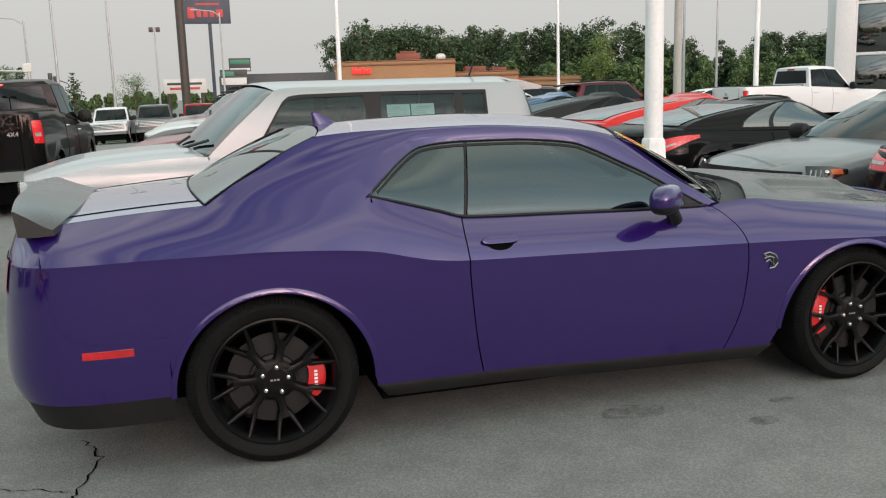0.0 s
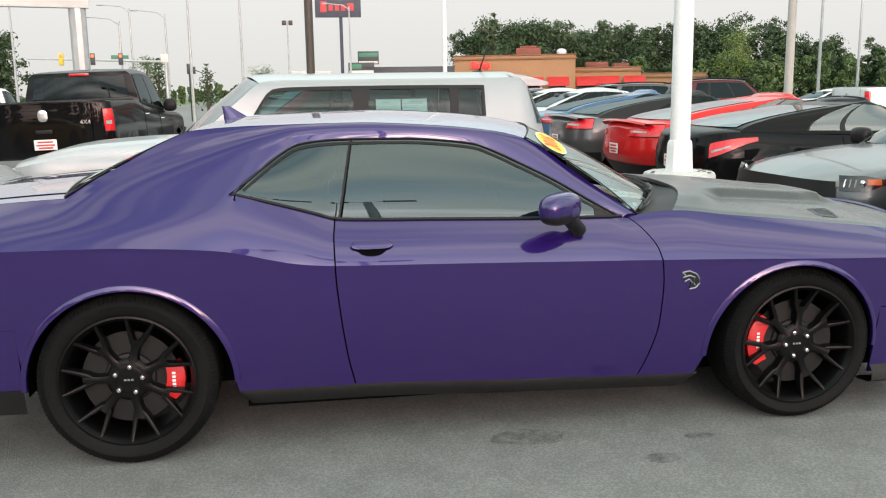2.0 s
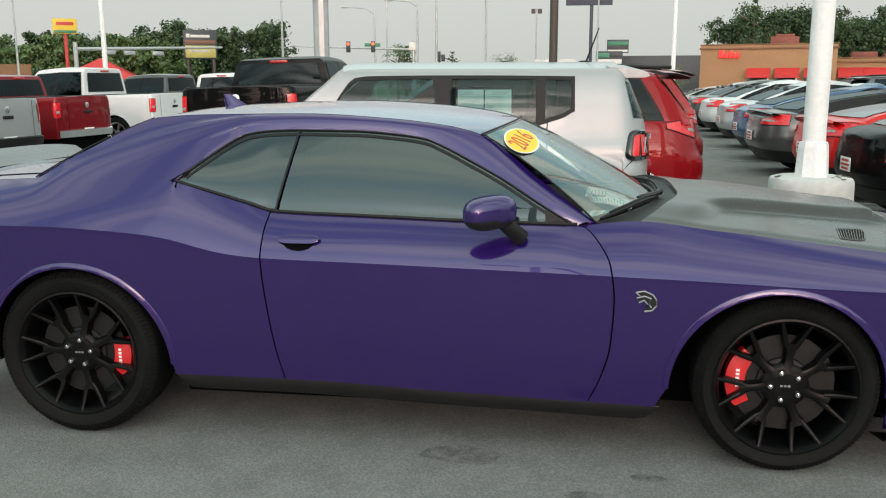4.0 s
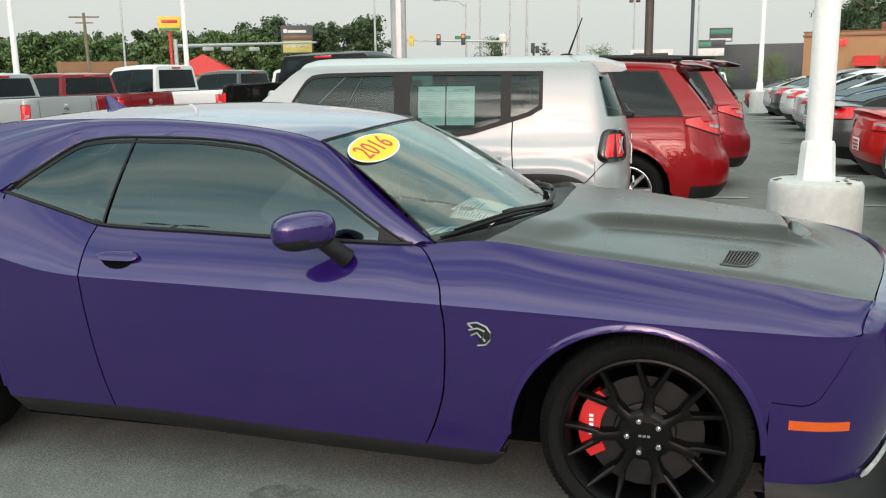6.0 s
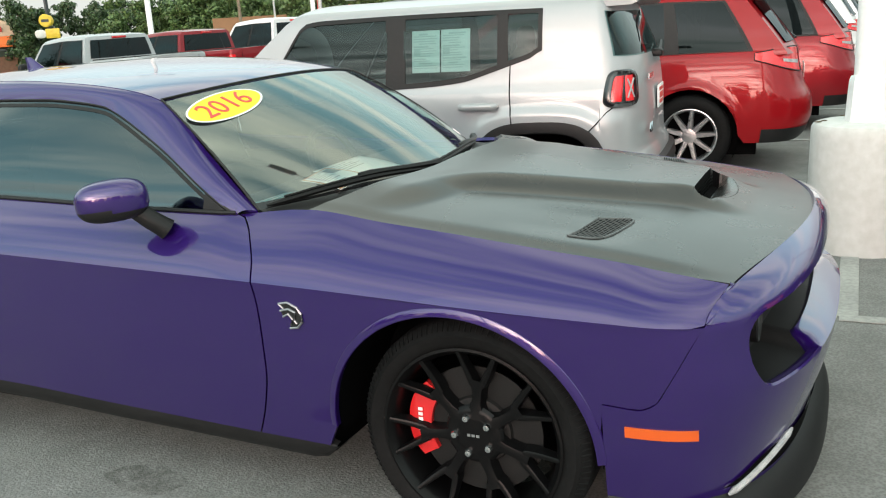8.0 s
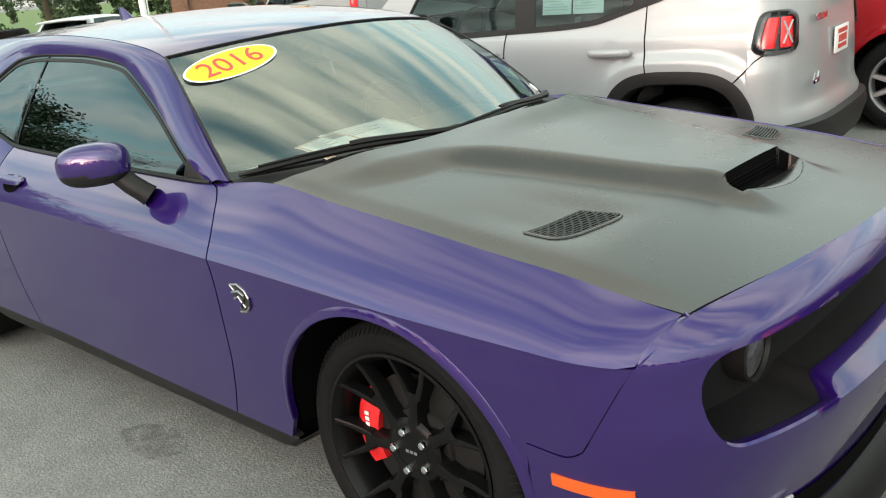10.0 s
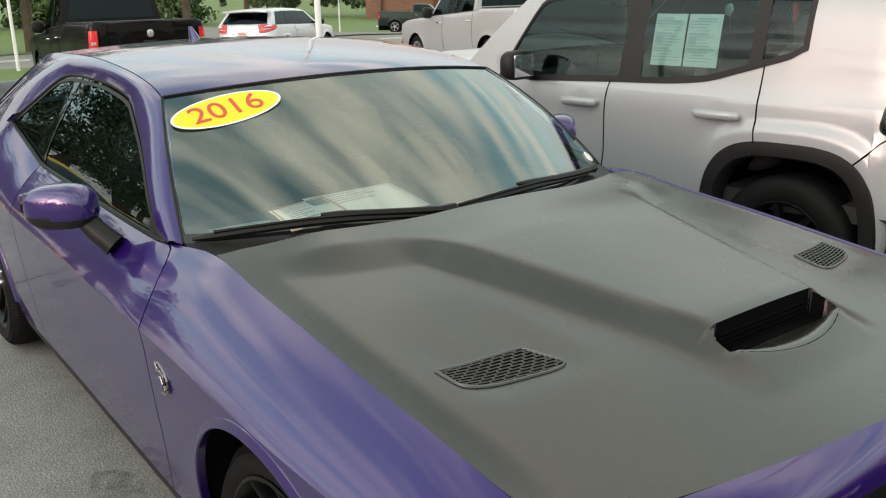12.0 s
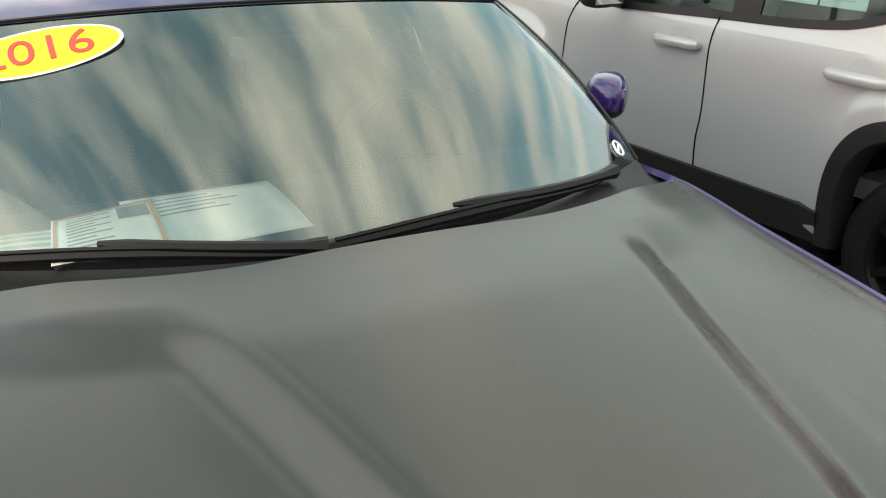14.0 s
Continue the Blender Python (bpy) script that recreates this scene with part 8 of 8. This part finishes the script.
bm = bmesh.new()
tube(bm, [(-15.9, 9.0, -.40), (-15.9, 9.0, 10.5)], [.075, .07], 12)
tagged(finish("lot_post", bm, WHITE_PAINT), "tall white post beside the grass", "pole")
flag(-48.3, 28.8, 3.9, 3.3, 2.0, 58)
flag(-23.5, 3.9, 3.6, 2.4, 1.9, 78)

# ---- ground details ----
bm = bmesh.new()
z_k = ground_z(-18.6, 0)
box(bm, -18.75, -18.55, -60, 6.5, z_k - .1, z_k + .13, bevel=.03)
tagged(finish("kerb", bm, CURB), "pale concrete kerb along the grass", "kerb", kind="structure")
RY = [-200, -120, -60, -20, 0, 12, 24] + [30 + 6 * k for k in range(6)] + [80, 120, 200, 300]


def sheet_of(xs, ys, up):
    bm = bmesh.new()
    grid(bm, [[(x, y, ground_z(x, y) + up) for x in xs] for y in ys])
    return bm


tagged(finish("grass_verge", sheet_of((-25, -23, -21, -18.75), (-200, -60, -20, 0, 6.5), .11), GRASS), "mown green grass verge", "grass", kind="structure")
tagged(finish("road", sheet_of((-38, -36, -30, -25), RY, .03), ROAD), "grey main road", "road", kind="structure")
bm = bmesh.new()
for y in range(-60, 120, 9):
    z = ground_z(-31.5, y + 1.5)
    box(bm, -31.6, -31.45, y, y + 3, z - .06, z + .075)
tagged(finish("road_marking", bm, SIGN_WHITE), "worn white lane dashes", "road marking", kind="stuff")
tagged(finish("far_grass", sheet_of((-600, -300, -120, -80, -60, -48, -40, -38), [-400] + RY + [500], .06), GRASS), "grass beyond the road", "grass", kind="structure")
tagged(finish("end_verge", sheet_of((-20, -15, -9, -3, 0, 5), (54, 57, 60, 62), .06), GRASS), "grass strip at the end of the lot", "grass", kind="structure")
# side street and parking round the far diner
tagged(finish("side_street", sheet_of((-75, -68, -60, -48, -40, -38), (18, 24, 30), .09), ROAD), "grey side street beyond the main road", "road", kind="structure")
# bay lines
bm = bmesh.new()
for k in range(-1, 11):
    y = 4.3 + 2.93 * k
    m_ = Matrix.Translation((.0, y, ground_z(0, y) + .004)) @ Euler((0, 0, radians(5))).to_matrix().to_4x4()
    box(bm, -2.3, 2.4, -.05, .05, .002, .006, m_)
    m_ = Matrix.Translation((6.0, y - .1, ground_z(0, y) + .004)) @ Euler((0, 0, radians(3))).to_matrix().to_4x4()
    box(bm, -2.4, 2.4, -.05, .05, .002, .006, m_)
box(bm, 2.385, 2.485, 1.45, 2.56, .002, .006)
box(bm, 2.40, 5.2, 1.385, 1.475, .0025, .0065)
tagged(finish("bay_line", bm, mat("worn_white_line", (.42, .42, .40), .8, second=(.28, .28, .27), scale=3)), "worn white parking bay lines", "road marking", kind="stuff")
# oil spots beside the coupe
for x, y, a, b, rot in ((.205, -.93, .17, .085, 5), (.705, -1.25, .075, .05, 0), (.95, -1.05, .07, .035, 10), (-2.05, -1.35, .08, .05, 0)):
    bm = bmesh.new()
    rows = []
    for q, up in ((1.0, .0022), (.7, .003), (.35, .003), (.02, .003)):
        row = []
        for k in range(29):
            an = 2 * math.pi * k / 28
            w_ = 1 + .22 * noise.noise((x * 9 + math.cos(an) * 1.3, y * 9 + math.sin(an) * 1.3, 0))
            row.append((x + a * q * w_ * math.cos(an), y + b * q * w_ * math.sin(an), up))
        rows.append(row)
    grid(bm, rows)
    clean(bm, (x, y, -1), .00001)
    tagged(finish("oil_stain", bm, STAIN_FADE, angle=80), "dark oil stain on the asphalt", "stain", "oil stains", "structure")
# cracks
for pts in (((-2.30, -1.55), (-2.24, -1.20), (-2.30, -.95), (-2.22, -.6), (-2.33, -.3)), ((-2.9, -1.0), (-2.6, -.8), (-2.45, -.85), (-2.3, -.95))):
    bm = bmesh.new()
    fine = []
    for a, b in zip(pts, pts[1:]):
        for k in range(8):
            t = k / 8
            fine.append((lerp(a[0], b[0], t) + random.uniform(-.015, .015), lerp(a[1], b[1], t) + random.uniform(-.015, .015)))
    l_, r_ = [], []
    for i, (x, y) in enumerate(fine):
        w_ = random.uniform(.002, .006)
        l_.append((x - w_, y, .003))
        r_.append((x + w_, y, .003))
    grid(bm, [l_, r_])
    clean(bm, (0, 0, -5), .00001)
    tagged(finish("asphalt_crack", bm, DARK), "thin dark crack in the asphalt", "crack", "asphalt cracks", "structure")

# ---- buildings ----
TAN = mat("tan_stucco", (.36, .20, .10), .8, vary=.08, scale=.6, bump=.1, bump_scale=20)
TAN_DARK = mat("brown_stucco", (.24, .13, .07), .8, vary=.08, scale=.6)
AWNING = mat("red_awning", (.55, .03, .03), .6, vary=.08, scale=1)
AWNING_O = mat("orange_awning", (.75, .16, .03), .6, vary=.08, scale=1)
CREAM = mat("cream_stucco", (.50, .40, .30), .8, vary=.08, scale=.6)
BRICK = mat("brown_brick", (.20, .11, .075), .85, vary=.25, scale=3)
ROOF_UNIT = mat("rusty_roof_unit", (.22, .07, .05), .7, vary=.2, scale=1)
PANEL = mat("white_cladding", (.66, .67, .68), .5, vary=.05, scale=.5)
GLASS_SHOP = mat("dark_shop_glass", (.05, .06, .06), .08, coat=.5)
LIT_RED = glow("red_lit_sign", (.85, .03, .03), .9)


def block(name, x0, x1, y0, y1, z0, z1, m_, parent, label="", bevel=.03):
    bm = bmesh.new()
    box(bm, x0, x1, y0, y1, z0, z1, bevel=bevel)
    return finish(name, bm, m_, parent, label, 25)


eat = tagged(empty("restaurant", pose(9.2, 58.5, 0, 0, 0, -14)), "tan flat-roofed restaurant with red awnings and a red sign", "building")
for x0, x1, y0, h_ in ((-.1, 8.4, 0, 3.70), (8.4, 13.0, .8, 2.78), (13.0, 17.6, 1.2, 2.30)):
    block("wall", x0, x1, y0, 10, -2.6, h_, TAN, eat)
    block("cornice", x0 - .08, x1 + .08, y0 - .10, 10, h_ - .28, h_ - .14, TAN_DARK, eat)
    block("parapet_cap", x0 - .06, x1 + .06, y0 - .06, 10, h_, h_ + .07, TAN_DARK, eat)
block("roof_unit", 4.2, 6.0, 2.5, 4.5, 3.7, 4.32, ROOF_UNIT, eat, "rusty red rooftop unit")
block("roof_unit", 4.5, 5.7, 2.6, 4.4, 4.32, 4.48, ROOF_UNIT, eat)
block("roof_unit", 9.3, 10.9, 3, 5, 2.85, 3.25, ROOF_UNIT, eat)
block("roof_unit", 11.3, 12.4, 3, 5, 2.85, 3.15, ROOF_UNIT, eat)
bm = bmesh.new()
blob(bm, (7.5, 2.6, 3.98), (.36, .36, .26), 2.4, 14, 10)
finish("roof_vent", bm, PANEL, eat, "white roof fan")
for k in range(6):
    x = 2.9 + 1.78 * k
    yb = 0 if x < 7.0 else .8
    if x < 8.4 < x + 1.5:
        x = 8.5
    bm = bmesh.new()
    grid(bm, [[(x, yb, 2.20), (x, yb - .65, 1.72), (x, yb - .65, 1.56)], [(x + 1.5, yb, 2.20), (x + 1.5, yb - .65, 1.72), (x + 1.5, yb - .65, 1.56)]])
    finish("awning", bm, AWNING, eat)
    block("window", x + .08, x + 1.42, yb - .04, yb + .02, .5, 1.6, GLASS_SHOP, eat)
for k, (x, w_, h_) in enumerate(((1.10, .34, .50), (1.48, .22, .34), (1.74, .22, .46), (2.0, .22, .34), (2.26, .18, .38))):
    block("sign_letter_shape", x, x + w_, -.22, -.12, 2.86, 2.86 + h_, LIT_RED, eat, "lit red shape" if k == 0 else "")
shop = tagged(empty("dealership", pose(26.55, 30.35, 0, 0, 0, -38)), "white clad showroom with a tall glass front", "building")
block("corner_pier", .8, 1.6, 0, 12, -.9, 9.5, PANEL, shop)
block("roof_band", 1.6, 24, -.1, 12, 7.2, 9.5, PANEL, shop)
block("back_wall", 1.6, 24, 6, 12, -.9, 7.2, PANEL, shop)
for i in range(7):
    for j in range(3):
        block("glass_pane", 1.7 + i * 2.3, 3.88 + i * 2.3, .25, .30, .4 + j * 2.27, 2.55 + j * 2.27, glass("showroom_glass", (.25, .26, .22), 2.3) if (i, j) == (0, 0) else bpy.data.materials["showroom_glass"], shop)
for i in range(8):
    block("mullion", 1.60 + i * 2.3, 1.72 + i * 2.3, .15, .40, -.9, 7.2, PANEL, shop)
for j in range(4):
    block("transom", 1.6, 18, .16, .39, .26 + j * 2.27, .40 + j * 2.27, PANEL, shop)
diner = tagged(empty("diner", pose(-93.4, 69.6, 0, 0, 0, 52)), "brick and cream restaurant with orange awnings", "building")
block("wall", -8.5, 8.5, 0, 10, -3.6, 3.6, BRICK, diner)
for x0, x1, hh in ((-8.6, -6.6, 5.2), (-1.4, .4, 5.6), (6.8, 8.6, 5.8)):
    block("brick_pier", x0, x1, -.4, 2, -3.6, hh, BRICK, diner)
for x0, x1 in ((-6.6, -1.4), (.4, 6.8)):
    bm = bmesh.new()
    n = 14
    pts = [(lerp(x0, x1, k / n), 3.9 + .9 * math.sin(math.pi * k / n)) for k in range(n + 1)]
    grid(bm, [[(x, -.15, 2.6) for x, z in pts], [(x, -.15, z) for x, z in pts], [(x, .4, z) for x, z in pts], [(x, .4, 2.6) for x, z in pts]])
    finish("arched_front", bm, CREAM, diner)
    bm = bmesh.new()
    grid(bm, [[(x0, -.2, 2.75), (x1, -.2, 2.75)], [(x0, -1.3, 1.75), (x1, -1.3, 1.75)], [(x0, -1.3, 1.5), (x1, -1.3, 1.5)]])
    finish("awning", bm, AWNING_O, diner)
    block("window", x0 + .3, x1 - .3, -.1, -.04, .4, 1.6, GLASS_SHOP, diner)
    for k in range(4):
        block("sign_letter_shape", (x0 + x1) / 2 - 1.3 + k * .66, (x0 + x1) / 2 - .8 + k * .66, -.30, -.18, 3.3, 3.3 + (.8 if k in (0, 2) else .55), SIGN_RED, diner)
bm = bmesh.new()
box(bm, -3.4, 3.4, -3, 3, -3.6, 2.9)
hut = tagged(finish("low_building", bm, TAN_DARK), "low brown building behind the trees", "building")
hut.matrix_world = pose(-51, 69, 0, 0, 0, 36)
bm = bmesh.new()
box(bm, -9, 9, -5, 5, -1.4, 4.4, bevel=.1)
ob = tagged(finish("dark_building", bm, SIGN_DARK), "dark flat roofed building in the distance", "building")
ob.matrix_world = pose(13, 118, 0)
bm = bmesh.new()
box(bm, -3, 3, -3, 3, -3.6, 2.2)
vs4 = [bm.verts.new(p) for p in ((-3.6, -3.6, 2.2), (3.6, -3.6, 2.2), (3.6, 3.6, 2.2), (-3.6, 3.6, 2.2), (0, 0, 4.2))]
for a, b in ((0, 1), (1, 2), (2, 3), (3, 0)):
    f = bm.faces.new((vs4[a], vs4[b], vs4[4]))
    f.material_index = 1
ob = tagged(finish("small_shop", bm, [CREAM, AWNING], angle=10), "small shop with a red pitched roof", "building")
ob.matrix_world = pose(-44, 76, -.6, 0, 0, 20)


# ---- trees ----
def leaf_cloud(bm, centre, r, n, size, flat=.75, rng=random):
    """Many small leaf cards through a lumpy volume."""
    c = Vector(centre)
    for _ in range(n):
        d = Vector((rng.gauss(0, 1), rng.gauss(0, 1), rng.gauss(0, 1))).normalized()
        p = c + Vector((d.x, d.y, d.z * flat)) * r * rng.uniform(.25, 1.3)
        a = Vector((rng.gauss(0, 1), rng.gauss(0, 1), rng.gauss(0, .6))).normalized()
        b = a.cross(Vector((rng.gauss(0, 1), rng.gauss(0, 1), rng.gauss(0, 1)))).normalized()
        s = size * rng.uniform(.6, 1.4)
        vs_ = [bm.verts.new(p + a * s * u + b * s * v * .7) for u, v in ((-.5, 0), (0, -.5), (.6, 0), (0, .5))]
        bm.faces.new(vs_)


def tree(x, y, h, w, m_, seed, conifer=False, label="broad leafed green tree", detail=1.0):
    rng = random.Random(seed)
    root = tagged(empty("tree", pose(x, y, 0)), label, "tree", "trees round the lot")
    bm = bmesh.new()
    tube(bm, [(0, 0, ground_z(x, y) - .05), (rng.uniform(-.1, .1), 0, h * .35), (rng.uniform(-.2, .2), rng.uniform(-.2, .2), h * .8)], [h * .035, h * .025, h * .006], 8)
    for k in range(7):
        z = h * rng.uniform(.25, .7)
        a = rng.uniform(0, 6.28)
        q = w * rng.uniform(.25, .42)
        tube(bm, [(0, 0, z), (q * .5 * math.cos(a), q * .5 * math.sin(a), z + q * .4), (q * math.cos(a), q * math.sin(a), z + q * .6)], [h * .014, h * .009, h * .003], 5)
    finish("trunk", bm, BARK, root)
    bm = bmesh.new()
    if conifer:
        for k in range(12):
            t = k / 12
            leaf_cloud(bm, (0, 0, h * (.18 + .80 * t)), w * .5 * (1 - t) + .12, int(70 * detail * (1.1 - t)), h * .05, .5, rng)
    else:
        for k in range(26):
            a, q, z = rng.uniform(0, 6.28), rng.uniform(.05, .42) * w, h * rng.uniform(.28, .92)
            q *= 1.15 - abs(z / h - .58)
            leaf_cloud(bm, (q * math.cos(a), q * math.sin(a), z), w * rng.uniform(.12, .23), int(170 * detail), h * .023, .8, rng)
    finish("crown", bm, m_, root, flat=True)
    return root


def woods(name, label, pts, h0, h1, depth, n, seed, m_, leaf=.19, per=78):
    """A belt of far trees along a line of points, as one mass of leaves with uneven tops."""
    rng = np.random.default_rng(seed)
    t = (np.arange(n) + rng.random(n)) / n * (len(pts) - 1)
    line = np.array(pts, float)
    k = np.minimum(t.astype(int), len(pts) - 2)
    base = line[k] + (line[k + 1] - line[k]) * (t - k)[:, None] + rng.uniform(-1, 1, (n, 2)) * depth
    h = rng.uniform(h0, h1, n)
    w = h * rng.uniform(.36, .56, n)
    blobs = 32
    z = rng.uniform(-.15, .93, (n, blobs))
    ang, q = rng.uniform(0, 6.283, (n, blobs)), rng.uniform(0, .55, (n, blobs)) * w[:, None] * (1.12 - np.abs(z - .45) * 1.1)
    c = np.stack([base[:, :1] + q * np.cos(ang), base[:, 1:] + q * np.sin(ang), z * h[:, None]], -1).reshape(-1, 3)
    r = (w[:, None] * rng.uniform(.10, .24, (n, blobs))).reshape(-1)
    d = rng.normal(size=(len(c), per, 3))
    d /= np.linalg.norm(d, axis=2, keepdims=True)
    p = c[:, None] + d * np.array((1, 1, .8)) * r[:, None, None] * rng.uniform(.2, 1.45, (len(c), per, 1))
    # leaves lie roughly along the clump's skin
    a1 = np.cross(d, rng.normal(size=d.shape) + .01)
    a1 /= np.linalg.norm(a1, axis=2, keepdims=True)
    b1 = np.cross(a1, d + rng.normal(size=d.shape) * .9)
    b1 /= np.linalg.norm(b1, axis=2, keepdims=True)
    s_ = leaf * rng.uniform(.5, 1.4, (len(c), per, 1))
    v = np.stack([p - a1 * s_, p - b1 * s_ * .6, p + a1 * s_, p + b1 * s_ * .6], 2).reshape(-1, 3)
    me = bpy.data.meshes.new(name)
    me.from_pydata(v.tolist(), [], np.arange(len(v)).reshape(-1, 4).tolist())
    me.materials.append(m_)
    return tagged(new(name, me), label, "woods", kind="stuff")


for pts_, h0_, h1_, n_w, sd in ((((20, 117), (40, 122), (62, 113)), 8.8, 11.2, 92, 3), (((62, 113), (70, 110)), 6.4, 8.4, 14, 31), (((70, 110), (76, 106)), 3.6, 5.2, 10, 32), (((76, 106), (92, 96), (112, 76)), 6.0, 8.8, 70, 33)):
    woods("woods", "dense dark green broadleaf woods behind the restaurant", pts_, h0_, h1_, 4, n_w, sd, LEAF_B, .17, 84)
woods("woods", "mixed green woods in front of the dark belt", ((40, 108), (66, 100), (88, 84)), 3.4, 5.6, 3, 44, 4, LEAF_A, .18)
woods("woods", "green woods beyond the road", ((-42, 84), (-54, 79), (-66, 73)), 4.6, 6.4, 4, 70, 5, LEAF_A)
woods("woods", "tall dark woods beyond the road", ((-33, 93), (-46, 91)), 6.4, 8.2, 4, 34, 61, LEAF_B)
woods("woods", "dark woods beyond the road", ((-46, 91), (-58, 86), (-90, 74), (-130, 60)), 5.0, 6.9, 5, 110, 6, LEAF_B)
woods("woods", "green trees beyond the road", ((-84, 34), (-86, 24), (-86, 5), (-84, -20)), 6, 10, 4, 60, 8, LEAF_A, .2)
woods("woods", "hazy low trees on the skyline", ((-36, 190), (0, 210), (30, 200)), 1.6, 3.4, 8, 70, 9, LEAF_A, .4, 40)
woods("woods", "trees behind the lot", ((-50, -38), (-20, -52), (20, -58), (60, -50), (90, -20)), 6, 10, 5, 80, 10, LEAF_B, .35, 40)
tree(-12.5, 66, 4.4, 2.2, LEAF_B, 11, True, "small dark green conifer tree")
tree(-9.4, 70, 4.0, 2.0, LEAF_B, 12, True, "small dark green conifer tree")
tree(-5.0, 74, 3.6, 3.2, LEAF_A, 13)
tree(-15.5, 78, 4.6, 3.6, LEAF_A, 14)
tree(4.0, 66, 2.4, 3.4, LEAF_A, 15, label="low rounded shrub tree")
tree(8.5, 72, 2.8, 3.4, LEAF_C, 16, label="low rounded shrub tree")
tree(21.0, 104, 11.2, 4.6, LEAF_B, 17, label="tall dark pointed tree", conifer=True)
tree(52, 103, 8.4, 6, LEAF_C, 18)
tree(84, 88, 8.6, 5.5, LEAF_A, 19)
tree(-46.5, 21.5, 6.0, 4.6, LEAF_B, 20, detail=1.6)
tree(-38, 14.5, 6.8, 5.6, LEAF_B, 21, detail=1.6)
tree(-40, 8.0, 7.4, 6.0, LEAF_A, 22, detail=1.6)
tree(-41, 1.0, 7.4, 6.4, LEAF_B, 23, detail=1.6)
tree(-24, -11.5, 7.6, 7.4, LEAF_B, 25, detail=1.6)
tree(-34, -11.5, 13.0, 10.5, LEAF_B, 26, detail=2.0)
tree(-42, -18, 13.0, 11.0, LEAF_B, 29, detail=1.8)
